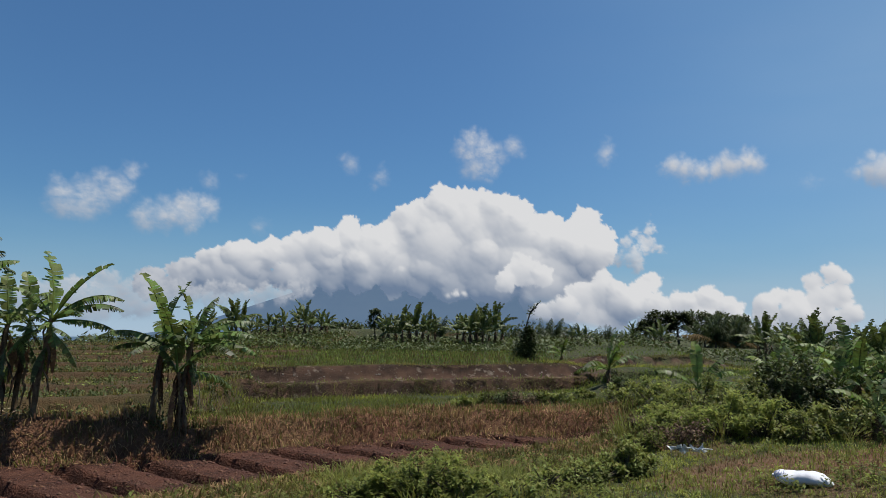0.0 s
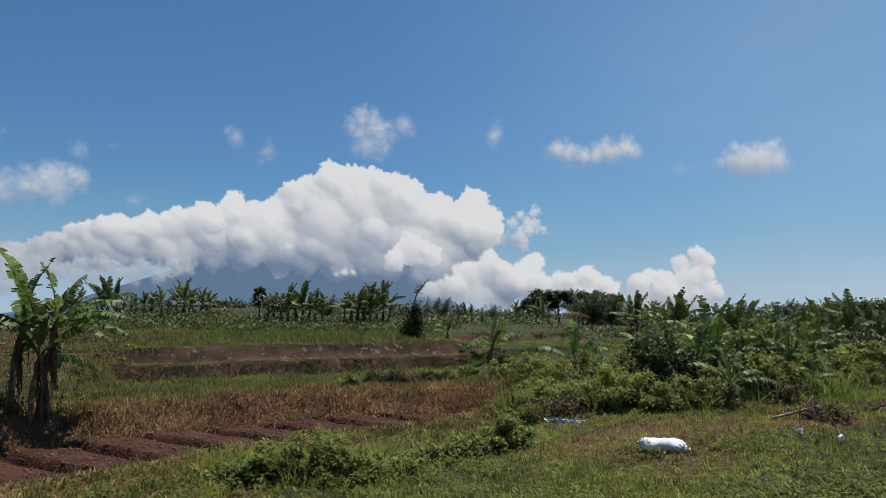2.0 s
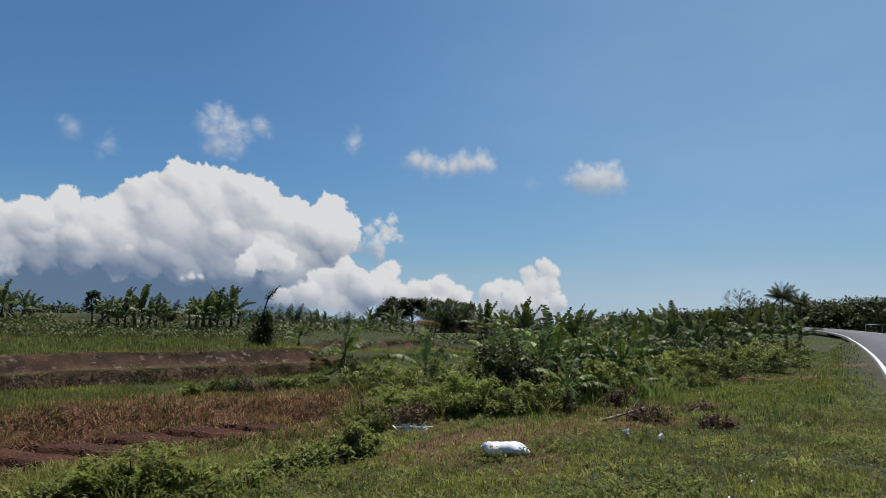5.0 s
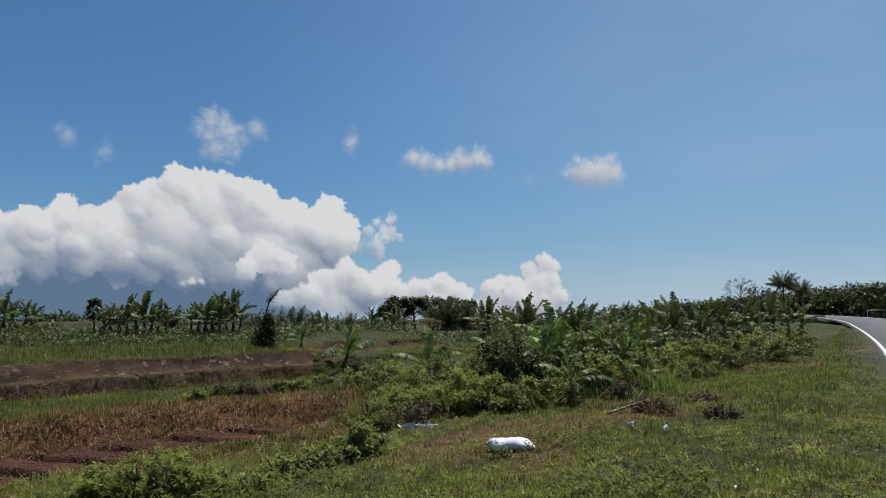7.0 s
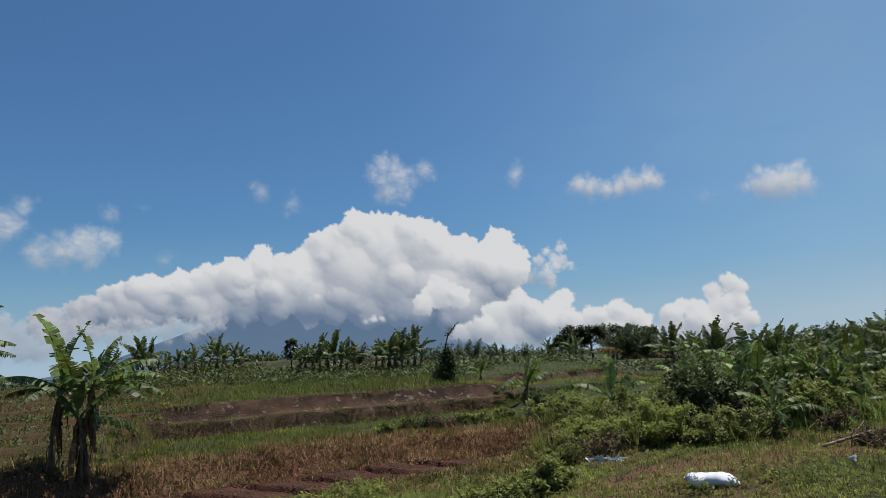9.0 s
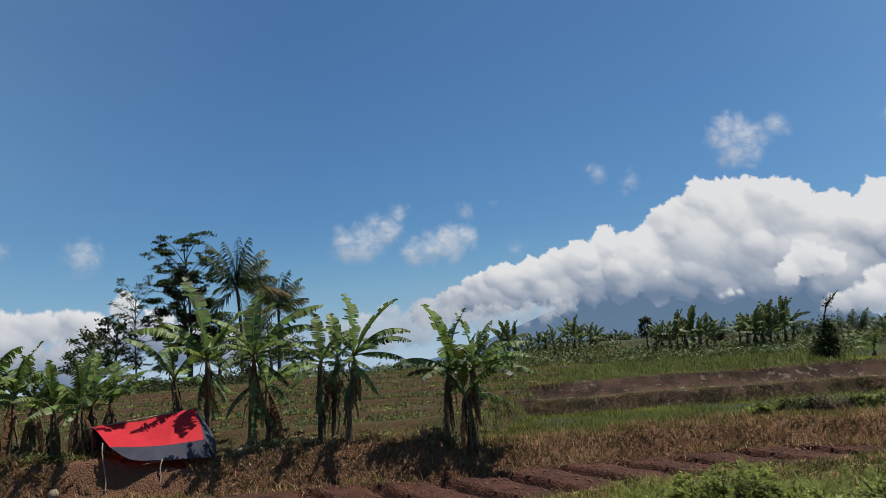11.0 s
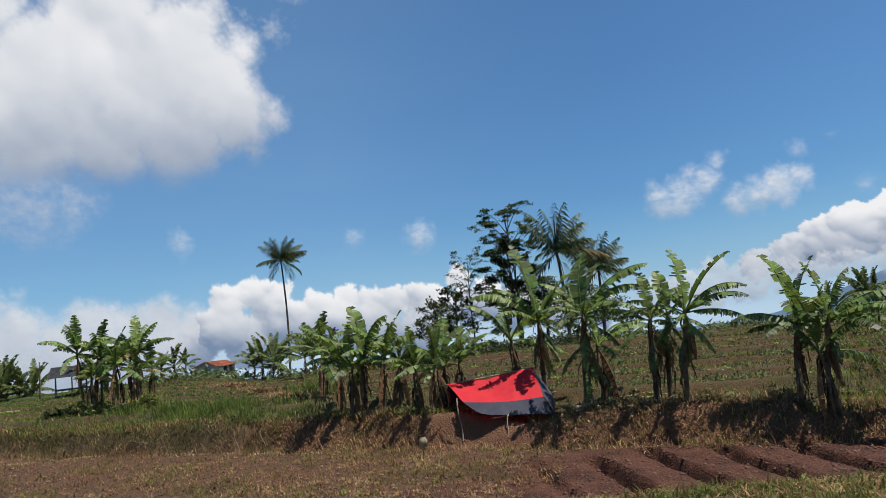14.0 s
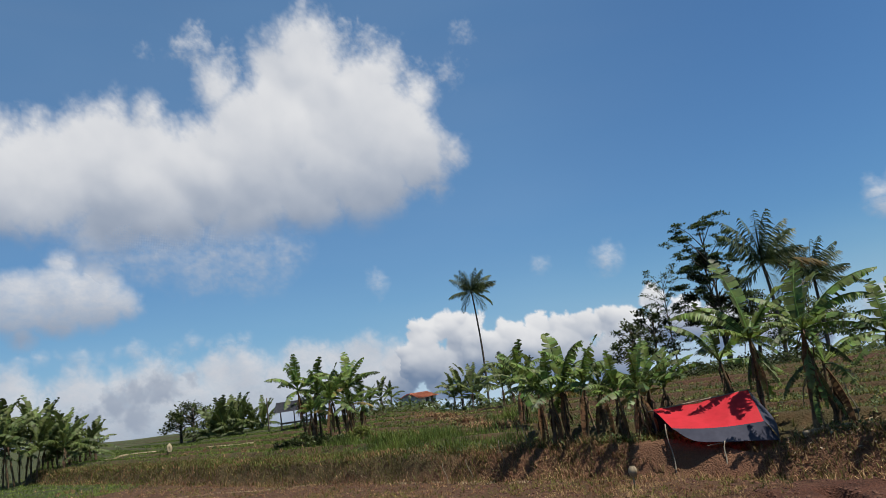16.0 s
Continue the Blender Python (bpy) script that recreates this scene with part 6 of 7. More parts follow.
def footpath():
    """A narrow pale footpath on the earth dyke across the green terraces."""
    for k, (a0, d0, a1, d1) in enumerate(((88.0, 62.0, 83.4, 57.0), (80.8, 50.0, 77.4, 45.0))):
        rows = []
        for t in np.linspace(0, 1, 24):
            p = spot(a0 + (a1 - a0) * t, d0 + (d1 - d0) * t)
            out = Vector((p.x, p.y, 0)).normalized()
            for off, lift in ((-0.3, -0.1), (-0.18, 0.07), (0.18, 0.09), (0.3, -0.1)):
                c = p + out * (off + 0.06 * math.sin(17 * t + k))
                rows.append((c.x, c.y, p.z + lift))
        i, j = np.meshgrid(np.arange(23), np.arange(3), indexing="ij")
        f = np.stack([i * 4 + j, i * 4 + j + 1, (i + 1) * 4 + j + 1, (i + 1) * 4 + j], -1).reshape(-1, 4)
        tagged(part("footpath", mesh_of("footpath", rows, f, True), STRAW_PALE), "pale trodden earth path across the green terraces", "path", kind="structure")


footpath()


def wall_stones():
    """Pale stones bedded in the terrace faces and lying at their foot."""
    g = np.random.default_rng(44)
    n = 300
    x = g.uniform(-5.5, 6.2, n)
    w = np.where(g.random(n) < 0.4, g.uniform(-0.12, 0.08, n), g.uniform(0.95, 1.2, n))
    y = wall_line(x) + w / 0.93
    rock = np.array([(1, 0, 0), (-1, 0.1, 0), (0, 1, 0.1), (0.1, -1, 0), (0, 0.1, 1), (0, 0, -1), (0.6, 0.6, 0.6), (-0.6, -0.5, 0.6)], float) * [1, 0.8, 0.7]
    tri = np.array([(0, 2, 6), (2, 4, 6), (4, 0, 6), (2, 1, 4), (1, 3, 7), (3, 4, 7), (4, 1, 7), (3, 0, 4), (2, 0, 5), (1, 2, 5), (3, 1, 5), (0, 3, 5)])
    v, f = scatter(rock, tri, np.stack([x, y, ground(x, y) - 0.012], -1), g.uniform(0, 6.28, n), 0.015 + 0.04 * g.random(n) ** 3, g.uniform(-0.5, 0.5, n))
    tagged(part("wall_stones", mesh_of("wall_stones", v, f), material("pale_stone", (0.264, 0.229, 0.194), (0.15, 0.123, 0.101), 0.9, 4, 30, 0.4, spread=0.3)), "pale stones bedded in the terrace faces", "stones", kind="stuff")


wall_stones()


# ---- things ----
def grid_mesh(name, fn, nu, nv, smooth=True, thick=0.0):
    """A sheet from fn(u, v) over 0..1; thick gives it a second side and edges."""
    U, V = np.meshgrid(np.linspace(0, 1, nu), np.linspace(0, 1, nv))
    p = np.array([[fn(a, b) for a, b in zip(ra, rb)] for ra, rb in zip(U, V)]).reshape(-1, 3)
    i, j = np.meshgrid(np.arange(nv - 1), np.arange(nu - 1), indexing="ij")
    f = np.stack([i * nu + j, i * nu + j + 1, (i + 1) * nu + j + 1, (i + 1) * nu + j], -1).reshape(-1, 4)
    if thick:
        me = mesh_of(name, p, f, smooth)
        bm = bmesh.new()
        bm.from_mesh(me)
        bmesh.ops.solidify(bm, geom=bm.faces[:], thickness=thick)
        bm.to_mesh(me)
        bm.free()
        return me
    return mesh_of(name, p, f, smooth)


RED = material("red_tarpaulin", (0.634, 0.0308, 0.044), (0.546, 0.0264, 0.0352), 0.7, 3, 10, 0.35, 0.35, gloss=0.2)
GREY = material("grey_tarpaulin", (0.0546, 0.0546, 0.0722), (0.0396, 0.0396, 0.0546), 0.8, 3, 10, 0.4, 0.05, gloss=0.15)
BAMBOO = material("weathered_bamboo", (0.264, 0.22, 0.15), (0.141, 0.114, 0.0792), 0.8, 6, 40, 0.3)
SACKING = material("white_woven_sack", (0.634, 0.634, 0.651), (0.528, 0.537, 0.581), 0.6, 5, 160, 0.25)
BLUE_INK = material("faded_blue_print", (0.141, 0.158, 0.299), (0.264, 0.282, 0.396), 0.7, 8, 60, 0.1)
PLASTIC = material("white_plastic", (0.66, 0.669, 0.669), (0.528, 0.537, 0.528), 0.4, 5, 40, 0.1)
TILE = material("orange_roof_tile", (0.44, 0.141, 0.0616), (0.299, 0.088, 0.044), 0.8, 2, 20, 0.3)
PLASTER = material("pale_plaster", (0.546, 0.563, 0.598), (0.44, 0.458, 0.484), 0.85, 1, 20, 0.1)
TIN = material("dark_tin_roof", (0.066, 0.066, 0.0748), (0.0396, 0.0396, 0.044), 0.9, 2, 15, 0.1, gloss=0.15)
WOOD = material("old_wood", (0.141, 0.106, 0.0748), (0.0704, 0.0528, 0.0396), 0.9, 4, 30, 0.4)
CLOD = material("soil_clod", (0.145, 0.0616, 0.0361), (0.0704, 0.029, 0.0176), 0.95, 5, 60, 0.6, spread=0.3)


def rod(name, a, b, r, mat, parent=None, label="", sides=6, wave=0.0, seed=0):
    a, b = np.array(a, float), np.array(b, float)
    s = np.linspace(0, 1, 7)[:, None]
    pts = a + (b - a) * s + wave * np.sin(5 * s + seed) * [[1, 0.6, 0.1]] * s * (1 - s)
    v, f = tube(pts, np.full(7, r) * np.linspace(1, 0.8, 7), sides)
    me = mesh_of(name, v, f, True)
    bm = bmesh.new()
    bm.from_mesh(me)
    bmesh.ops.holes_fill(bm, edges=bm.edges[:], sides=sides)
    bm.to_mesh(me)
    bm.free()
    return part(name, me, mat, parent, label)


def tarpaulin_tent():
    """A red and grey tarpaulin stretched over a bamboo frame on the bank."""
    root = thing("tarpaulin_shelter", pose(0, 0, 0), "red and grey tarpaulin shelter stretched over bamboo poles", "shelter")
    tl, tr = np.array((-13.43, 12.75, 0.26)), np.array((-11.93, 14.43, 0.48))      # ends of the ridge
    sl, sr = np.array((-12.30, 12.14, -0.10)), np.array((-10.99, 13.58, -0.18))      # ends of the seam
    b1, b2, fr = np.array((-11.84, 12.27, -0.39)), np.array((-11.30, 12.62, -0.47)), np.array((-10.71, 13.61, -0.58))
    c1, c2 = np.array((-11.56, 14.32, 0.13)), np.array((-11.05, 14.03, -0.24))

    def ridge(u):
        return tl * (1 - u) + tr * u + np.array((0, 0, -0.05 * math.sin(math.pi * u) + 0.014 * math.sin(11 * u) + 0.008 * math.sin(23 * u)))

    def seam(u):
        return sl * (1 - u) + sr * u + np.array((0, 0, -0.05 * math.sin(math.pi * u))) + np.array((0.05, -0.06, 0)) * math.sin(math.pi * u)

    def through_points(pts, u):
        k = u * (len(pts) - 1)
        i = min(int(k), len(pts) - 2)
        f = k - i
        p0, p1, p2, p3 = pts[max(i - 1, 0)], pts[i], pts[i + 1], pts[min(i + 2, len(pts) - 1)]
        return p1 + 0.5 * f * (p2 - p0 + f * (2 * p0 - 5 * p1 + 4 * p2 - p3 + f * (3 * (p1 - p2) + p3 - p0)))

    def upper(u, v):
        fold = 0.022 * math.sin(7 * u + 3 * v) + 0.012 * math.sin(17 * u - 6 * v) + 0.03 * math.exp(-((u - 0.62 - 0.2 * v) / 0.035) ** 2)
        return seam(u) * (1 - v) + ridge(u) * v + np.array((0.3, -0.3, 0.9)) * (fold - 0.05 * math.sin(math.pi * u)) * math.sin(math.pi * v)

    def lower(u, v):
        low = through_points([sl, b1, b2, (b2 + fr) / 2 + np.array((0, 0, 0.0)), fr], u)
        wave = 0.02 * math.sin(9 * u) + 0.012 * math.sin(21 * u + 2 * v)
        return seam(u) * (1 - v) + low * v + np.array((0.5, -0.6, 0)) * wave * v

    def side(u, v):
        inner, outer = sr * (1 - v) + tr * v, through_points([fr, c2, c1, tr], v)
        return inner * (1 - u) + outer * u + np.array((0.06, -0.02, 0)) * math.sin(math.pi * u) * (1 - v)

    part("upper_panel", grid_mesh("upper_panel", upper, 36, 18), RED, root, "bright red tarpaulin panel")
    part("lower_panel", grid_mesh("lower_panel", lower, 36, 8), GREY, root, "dark grey tarpaulin band")
    part("side_flap", grid_mesh("side_flap", side, 10, 16), GREY, root, "dark grey side flap")
    bl, br = np.array((-14.1, 13.1, -0.55)), np.array((-12.3, 15.1, -0.40))
    # dark grey here puts the shade inside the shelter into the panel's colour
    part("rear_panel", grid_mesh("rear_panel", lambda u, v: ridge(u) * (1 - v) + (bl * (1 - u) + br * u) * v + np.array((0, 0, -0.03 * math.sin(math.pi * v) + 0.01 * math.sin(9 * u))), 16, 8), GREY, root)
    part("hem", mesh_of("hem", *tube([lower(u, 1.0) for u in np.linspace(0.1, 1, 20)], [0.008] * 20, 5), True), GREY, root)
    for a, b in (((-11.19, 12.29), (-11.32, 12.62, -0.45)), ((-12.25, 11.95), (-12.58, 12.22, -0.02)), ((-10.72, 13.6), (-10.72, 13.62, -0.56)), ((-13.5, 12.72), (-13.43, 12.76, 0.24)), ((-11.95, 14.5), (-11.94, 14.44, 0.46))):
        rod("pole", (*a, height(*a) - 0.1), b, 0.018, BAMBOO, root, "crooked bamboo pole", wave=0.14)
    rod("ridge_pole", tl - [0.1, 0.1, 0.03], tr + [0.1, 0.1, -0.02], 0.022, BAMBOO, root, "bamboo ridge pole")
    rod("front_pole", (-11.62, 12.38, -0.52), (-11.2, 12.75, -0.47), 0.012, BAMBOO, root, "thin bamboo pole")


tarpaulin_tent()


def sack():
    """A filled woven sack lying on the grass."""
    a, b = spot(-25.85, 9.65), spot(-29.35, 9.4)
    c, way = (a + b) / 2, (b - a).normalized()
    root = thing("sack", pose(*c, 0, 0, math.degrees(math.atan2(way.y, way.x))), "full white woven plastic sack lying on the grass", "sack")
    L, W, T = 1.03 * (b - a).length, 0.37, 0.17

    def skin(u, v):
        x = (u - 0.5) * 2
        prof = (1 - abs(x) ** 3.2) ** 0.5 if abs(x) < 1 else 0.0
        prof = max(prof, 0.05) * (1 - 0.42 * max(x, 0) ** 1.6)
        t = v * 2 * math.pi
        y = math.copysign(abs(math.cos(t)) ** 0.8, math.cos(t)) * W / 2 * prof
        z = math.copysign(abs(math.sin(t)) ** 0.8, math.sin(t)) * T / 2 * prof * (1.1 if math.sin(t) > 0 else 0.8)
        w = 0.005 * math.sin(7 * x + 3 * t) + 0.003 * math.sin(17 * x - 2 * t)
        return np.array((x * L / 2, y * (1 + w * 4), z + w * prof + T * 0.36 + 0.02 * math.sin(4 * x)))

    body = part("body", grid_mesh("body", skin, 30, 25), SACKING, root)
    for k in range(5):      # creased stripes of faded print on one end
        part("print", grid_mesh("print", lambda u, v: skin(0.03 + 0.045 * k + (0.034 - 0.004 * k) * u * (0.4 + 0.6 * abs(math.sin(5 * v + 2 * k))) + 0.022 * math.sin(6 * v + 2.3 * k), 0.27 + 0.07 * (k % 2) + (0.27 - 0.04 * k) * v) + np.array((0, -0.003, 0.004)), 3, 14), BLUE_INK, body, "faded dark blue print on the sack end")
    part("tied_end", grid_mesh("tied_end", lambda u, v: np.array((-L / 2 - 0.03 * u + 0.01, 0.03 * math.cos(6.283 * v) * (0.5 + u), T * 0.33 + 0.015 * math.sin(6.283 * v) * (0.5 + u))), 4, 9), SACKING, root)


sack()


def small_things():
    p, q = spot(-18.8, 12.6), spot(-21.8, 12.1)
    root = thing("plastic_pipe", pose(0, 0, 0), "white plastic pipe lying in the grass with torn plastic", "pipe")
    rod("pipe", p + Vector((0, 0, 0.14)), q + Vector((0, 0, 0.12)), 0.012, PLASTIC, root)
    for k in range(5):
        c = p.lerp(q, 0.1 + 0.17 * k) + Vector((0, 0, 0.12))
        g = np.random.default_rng(k)
        r0 = g.uniform(-0.05, 0.05, (9, 3))
        part("torn_plastic", grid_mesh("torn_plastic", lambda u, v: np.array(c) + r0[int(u * 2.99) * 3 + int(v * 2.99)] + np.array((0.1 * (u - 0.5), 0.02, -0.1 * v + 0.04)), 5, 5, False), PLASTIC, root)
    a, b = spot(-35.0, 11.3), spot(-38.1, 11.9)
    root = thing("dead_branch", pose(0, 0, 0), "pale bare branch lying on the verge", "branch")
    rod("branch", a + Vector((0, 0, 0.03)), b + Vector((0, 0, 0.16)), 0.022, BAMBOO, root, wave=0.1)
    rod("twig", a.lerp(b, 0.6) + Vector((0, 0, 0.1)), a.lerp(b, 0.85) + Vector((0.1, 0.1, 0.3)), 0.008, BAMBOO, root)
    # heaps of cut dry brush
    for k, (az, d, w, h) in enumerate(((-38.3, 11.5, 0.55, 0.24), (-36.1, 15.3, 0.55, 0.5), (-43.3, 11.4, 0.4, 0.14), (-42.3, 13.8, 0.5, 0.12), (-7.6, 19.6, 0.8, 0.4), (-19.7, 13.4, 0.9, 0.5), (-16.9, 15.2, 0.7, 0.3))):
        g = np.random.default_rng(700 + k)
        c = spot(az, d)
        root = thing("brush_heap", pose(*c), "heap of dead brown twigs and withered leaves", "brush heap", "heaps of dry brush")
        twigs = []
        for t in range(46):
            s = np.array((g.normal(0, w * 0.28), g.normal(0, w * 0.28), 0.02))
            e = s + [g.normal(0, w * 0.3), g.normal(0, w * 0.3), g.uniform(0.1, 1) * h]
            twigs.append(tube([s, (s + e) / 2 + g.normal(0, 0.03, 3), e], [0.008, 0.006, 0.002], 4))
        tagged(part("brushwood", mesh_of("brushwood", *stack(*twigs)), BRUSH, root), kind="stuff")
        v, f = foliage([(g.normal(0, w * 0.25), g.normal(0, w * 0.25), g.uniform(0.2, 0.7) * h) for t in range(9)], [w * 0.2] * 9, 420, 0.07, 710 + k)
        part("withered_foliage", mesh_of("withered_foliage", v, f), BRUSH, root)
    # litter
    clear = material("thin_clear_plastic", (0.44, 0.458, 0.458), (0.299, 0.317, 0.317), 0.3, 5, 40, 0.1, 0.5)
    for k, (az, d) in enumerate(((-36.7, 10.1), (-39.2, 9.95))):
        c = spot(az, d)
        cup = thing("plastic_cup", pose(c.x, c.y, c.z + 0.06, 75, 0, 40 + 70 * k), "crumpled clear plastic cup thrown on the grass", "litter", "litter on the verge")
        part("cup", grid_mesh("cup", lambda u, v: np.array((math.cos(6.283 * u) * (0.028 + 0.01 * v), math.sin(6.283 * u) * (0.028 + 0.01 * v), 0.08 * v - 0.04 + 0.006 * math.sin(12.566 * u))), 14, 4), clear, cup)
    for k in range(11):
        g = np.random.default_rng(800 + k)
        c = spot(g.uniform(-57, -28), g.uniform(8, 30) if k % 2 else g.uniform(6, 12))
        scrap = thing("paper_scrap", pose(c.x, c.y, c.z + 0.05, g.uniform(-20, 20), g.uniform(-20, 20), g.uniform(0, 360)), "small pale scrap of litter in the grass", "litter", "litter on the verge")
        s = g.uniform(0.012, 0.028)
        part("scrap", grid_mesh("scrap", lambda u, v: np.array((s * (u - 0.5) * 2, s * (v - 0.5) * 1.4, 0.012 * math.sin(5 * u + 3 * v))), 5, 4, False), PLASTIC, scrap)
    # stake with a bag over it, at the edge of the ploughed ground
    c = spot(48.9, 16.0)
    root = thing("stake", pose(*c), "short stake with a pale bag pulled over it", "stake")
    rod("post", (0, 0, -0.1), (0.02, 0, 0.42), 0.018, BAMBOO, root)
    part("bag", grid_mesh("bag", lambda u, v: np.array((0.02 + math.cos(6.283 * u) * (0.03 + 0.07 * math.sin(2.6 * v + 0.3)) * (1 + 0.15 * math.sin(3 * 6.283 * u)), math.sin(6.283 * u) * (0.03 + 0.06 * math.sin(2.6 * v + 0.3)), 0.45 - 0.22 * v)), 16, 7), STRAW, root, "pale beige bag")
    # cut stakes and canes along the bank
    for k, az in enumerate((17.4, 33.0, 34.2, 41.2, 43.8, 45.4, 56.5, 58.5, 61.0, 63.0)):
        g = np.random.default_rng(840 + k)
        c = spot(az, 17.5 + 0.12 * max(0, az - 40) + g.uniform(-0.5, 1.0))
        root = thing("cane", pose(*c), "thin bare cane stuck in the bank", "cane", "canes along the bank")
        rod("stalk", (0, 0, -0.1), (g.uniform(-0.2, 0.2), g.uniform(-0.1, 0.1), g.uniform(0.5, 1.1)), 0.012, BAMBOO, root, wave=0.2)
    # a felled log beside the shelter
    a, b = spot(36.6, 16.6), spot(33.6, 16.9)
    root = thing("log", pose(0, 0, 0), "pale felled trunk lying on the bank", "log")
    rod("trunk", a + Vector((0, 0, 0.08)), b + Vector((0, 0, 0.06)), 0.07, STRAW, root, sides=9)


small_things()


def litter_of_leaves(name, n, area, size, mat, label, seed, keep):
    g = np.random.default_rng(seed)
    a, d = np.radians(g.uniform(area[0], area[1], n)), g.uniform(area[2], area[3], n)
    x, y = -np.sin(a) * d, np.cos(a) * d
    ok = g.random(n) < keep(x, y)
    x, y = x[ok], y[ok]
    v, f = scatter(*BLADE, np.stack([x, y, ground(x, y) + 0.02 + 0.10 * g.random(len(x)) ** 2], -1), g.uniform(0, 6.28, len(x)), size * g.uniform(0.5, 1.6, len(x)), g.uniform(-0.5, 0.5, len(x)))
    return tagged(part(name, mesh_of(name, v, f), mat), label, "leaf litter", kind="stuff")


litter_of_leaves("dead_leaves", 700, (17, 76, 13, 25), 0.10, LEAF_DRY, "dead banana leaves strewn along the bank", 21, lambda x, y: on_bank(x, y - 0.3))
litter_of_leaves("pale_dead_leaves", 600, (29, 38, 14.6, 17.6), 0.09, STRAW, "pale dead leaves heaped on the bank", 22, lambda x, y: on_bank(x, y - 0.5))


def clods():
    """Clods over the ploughed soil: small broken lumps."""
    g = np.random.default_rng(33)
    n = 34000
    x, y = g.uniform(-34, 4.5, n), g.uniform(2, 18, n)
    nn, u = (y - verge_foot(x)) * 0.72, (y - bank_foot(x)) * 0.92
    ok = (nn > 0.0) & (u < 0.15)
    x, y = x[ok], y[ok]
    t = (1 + 5 ** 0.5) / 2
    ico = np.array([(1, 0, 0), (-1, 0, 0), (0, 1, 0), (0, -1, 0), (0, 0, 1), (0, 0, -1)], float) * [1, 0.8, 0.6]
    tri = np.array([(0, 2, 4), (2, 1, 4), (1, 3, 4), (3, 0, 4), (2, 0, 5), (1, 2, 5), (3, 1, 5), (0, 3, 5)])
    k = len(x)
    v, f = scatter(ico, tri, np.stack([x, y, ground(x, y)], -1), g.uniform(0, 6.28, k), 0.014 + 0.05 * g.random(k) ** 2.5, g.uniform(-0.5, 0.5, k))
    tagged(part("soil_clods", mesh_of("soil_clods", v, f), CLOD), "broken clods of red-brown ploughed soil", "soil", kind="stuff")


clods()


def box(bm, x0, y0, z0, x1, y1, z1):
    m = bmesh.ops.create_cube(bm, size=1)
    for v in m["verts"]:
        v.co = Vector((x0 if v.co.x < 0 else x1, y0 if v.co.y < 0 else y1, z0 if v.co.z < 0 else z1))
    return bm


def house():
    p = spot(64.4, 66)
    root = thing("house", pose(p.x, p.y, p.z + 0.1, 0, 0, 64.4 + 52) @ Matrix.Scale(0.47, 4), "small white-walled house with an orange tiled roof", "house")
    part("wall", box(bmesh.new(), -2.9, -2.2, -1.2, 2.9, 2.2, 2.1), PLASTER, root, "pale plastered walls")
    for side in (-1, 1):
        bm = bmesh.new()
        vs = [bm.verts.new(c) for c in ((-3.3, side * 2.7, 1.95), (3.3, side * 2.7, 1.95), (3.0, 0, 3.0), (-3.0, 0, 3.0))]
        bm.faces.new(vs if side < 0 else vs[::-1])
        bmesh.ops.solidify(bm, geom=bm.faces[:], thickness=0.12)
        slope = part("roof_slope", bm, TILE, root, "orange clay tile roof")
        for k in range(7):
            rod("tile_row", (-3.25 + 0.03 * k, side * (2.62 - 0.37 * k), 2.06 + 0.145 * k), (3.25 - 0.03 * k, side * (2.62 - 0.37 * k), 2.06 + 0.145 * k), 0.045, TILE, slope, sides=5)
    for x in (-2.9, 2.88):
        bm = bmesh.new()
        vs = [bm.verts.new(c) for c in ((x, -2.2, 2.1), (x, 2.2, 2.1), (x, 0, 2.95))]
        bm.faces.new(vs)
        bmesh.ops.solidify(bm, geom=bm.faces[:], thickness=0.05)
        part("gable", bm, PLASTER, root)
    w = part("window", box(bmesh.new(), -0.5, -2.26, 0.9, 0.5, -2.18, 1.8), TIN, root, "dark window")
    part("door", box(bmesh.new(), 1.2, -2.25, 0.05, 2.0, -2.19, 1.95), WOOD, root, "brown wooden door")


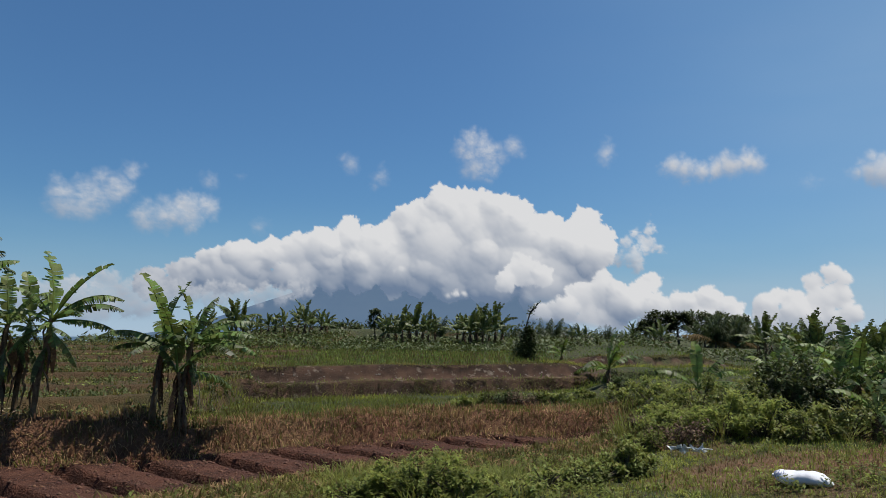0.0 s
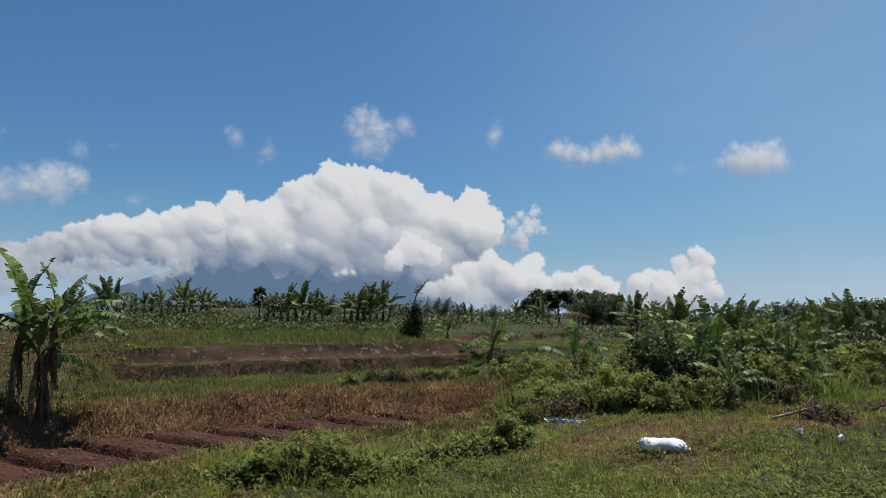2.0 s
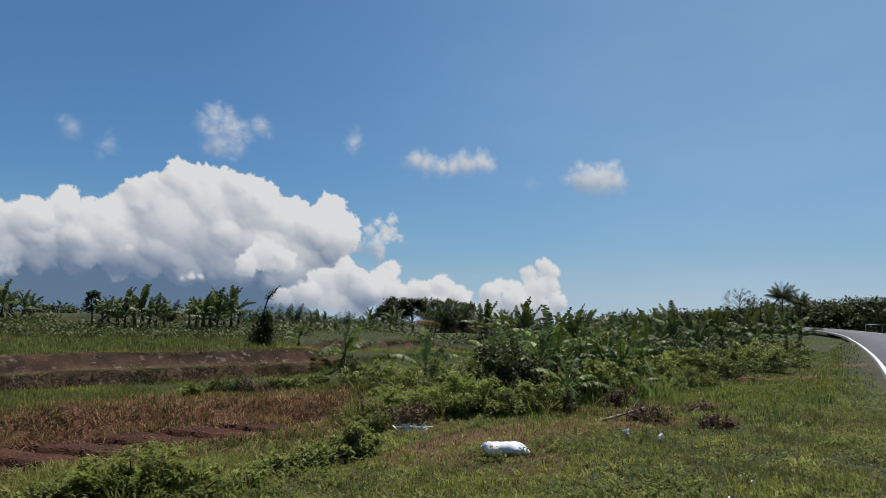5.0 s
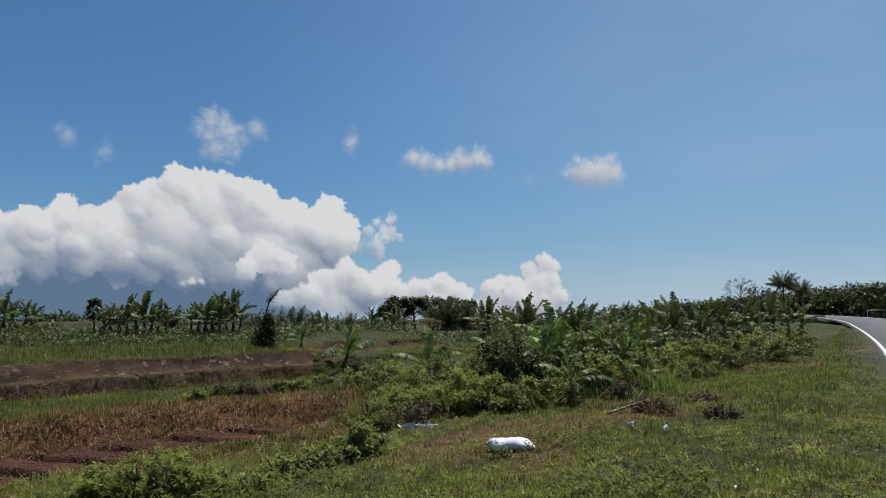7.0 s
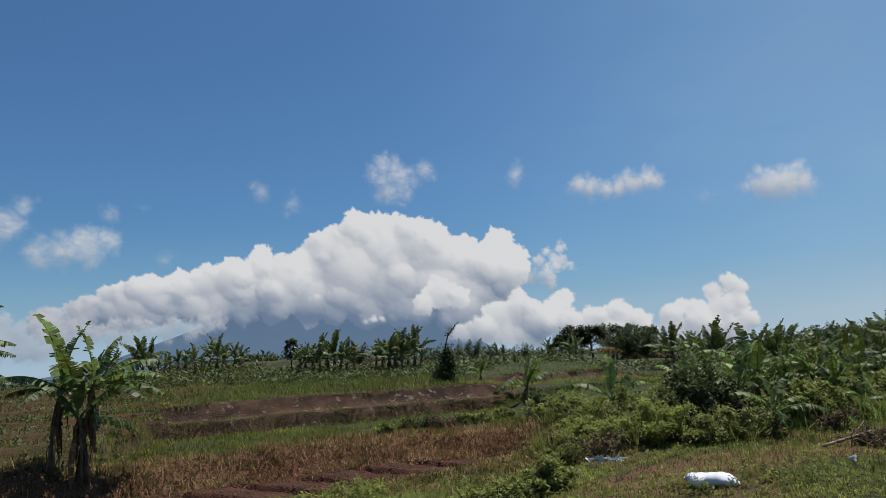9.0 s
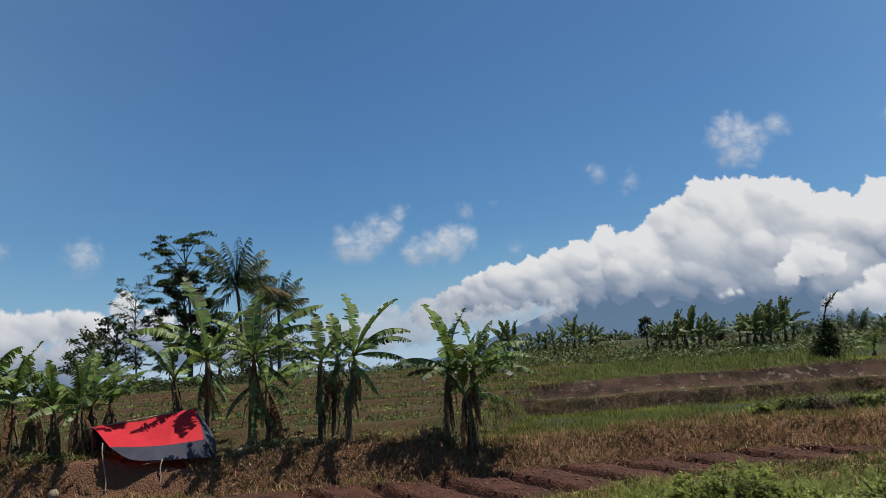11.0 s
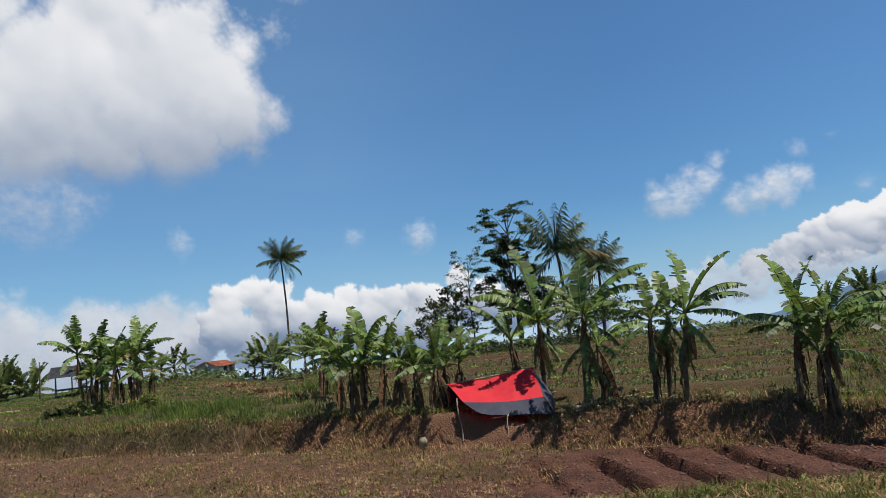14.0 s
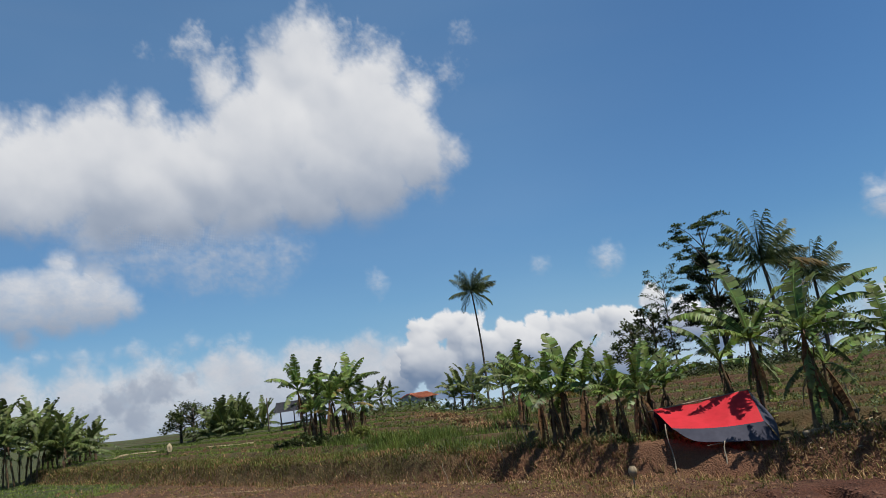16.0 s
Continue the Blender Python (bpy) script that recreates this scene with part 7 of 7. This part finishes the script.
def hut():
    p = spot(73.9, 56)
    root = thing("field_hut", pose(p.x, p.y, p.z, 0, 0, 74.6), "open field hut with a dark sloping roof", "hut")
    bm = bmesh.new()
    vs = [bm.verts.new(c) for c in ((-1.8, -1.2, 1.25), (1.8, -1.2, 1.25), (1.55, 0.1, 2.0), (-1.55, 0.1, 2.0))]
    bm.faces.new(vs)
    vs = [bm.verts.new(c) for c in ((1.8, 1.4, 1.25), (-1.8, 1.4, 1.25), (-1.55, 0.11, 2.0), (1.55, 0.11, 2.0))]
    bm.faces.new(vs)
    bmesh.ops.solidify(bm, geom=bm.faces[:], thickness=0.05)
    part("roof", bm, TIN, root, "dark sheet roof")
    for x in (-1.3, -0.3, 0.6, 1.3):
        for y in (-0.9, 1.0):
            rod("post", (x, y, -0.1), (x, y, 1.4), 0.05, WOOD, root)
    part("platform", box(bmesh.new(), -1.25, -0.85, 0.35, 1.25, 0.95, 0.45), WOOD, root)
    q = spot(76.2, 59)
    pole = thing("wooden_pole", pose(*q), "leaning grey wooden pole beside the hut", "pole")
    rod("shaft", (0, 0, -0.1), (0.1, 0, 2.7), 0.06, WOOD, pole)


def path_stone():
    p = spot(83.4, 51.5, 0.05)
    root = thing("boundary_stone", pose(*p), "small pale stone standing beside the footpath", "stone")
    bm = bmesh.new()
    bmesh.ops.create_icosphere(bm, subdivisions=2, radius=1.0)
    for v in bm.verts:
        k = 1 + 0.16 * math.sin(5 * v.co.x + 3 * v.co.z) + 0.1 * math.sin(7 * v.co.y)
        v.co = Vector((v.co.x * 0.24 * k, v.co.y * 0.18 * k, 0.30 + 0.36 * v.co.z * k))
    part("stone", bm, STRAW_PALE, root)


house()
hut()
path_stone()


def guard_rail():
    root = thing("guard_rail", pose(0, 0, 0), "grey steel guard rail on the far side of the road", "guard rail")
    pts = [(115, 85), (122, 87), (130, 90)]
    for a, b in zip(pts[:-1], pts[1:]):
        rod("rail", (*a, 1.1), (*b, 1.15), 0.09, PLASTER, root, sides=8)
    for a in pts:
        rod("post", (*a, -0.2), (*a, 1.1), 0.07, PLASTER, root)


guard_rail()


def gravel_stones():
    """Loose stones on the shoulder of the road."""
    g = np.random.default_rng(55)
    n = 6000
    s, t = g.uniform(3, 34, n), g.normal(-0.35, 0.45, n)
    x, y = 0.79 * s - 0.61 * t, 0.61 * s + 0.79 * t
    rock = np.array([(1, 0, 0), (-1, 0, 0), (0, 1, 0), (0, -1, 0), (0, 0, 1), (0, 0, -1)], float) * [1, 0.8, 0.6]
    tri = np.array([(0, 2, 4), (2, 1, 4), (1, 3, 4), (3, 0, 4), (2, 0, 5), (1, 2, 5), (3, 1, 5), (0, 3, 5)])
    v, f = scatter(rock, tri, np.stack([x, y, ground(x, y)], -1), g.uniform(0, 6.28, n), 0.006 + 0.022 * g.random(n) ** 3, g.uniform(-0.5, 0.5, n))
    tagged(part("shoulder_gravel", mesh_of("shoulder_gravel", v, f), material("gravel", (0.229, 0.207, 0.176), (0.114, 0.106, 0.088), 0.9, 4, 40, 0.3, spread=0.4)), "loose grey-brown gravel on the road shoulder", "gravel", kind="stuff")


gravel_stones()
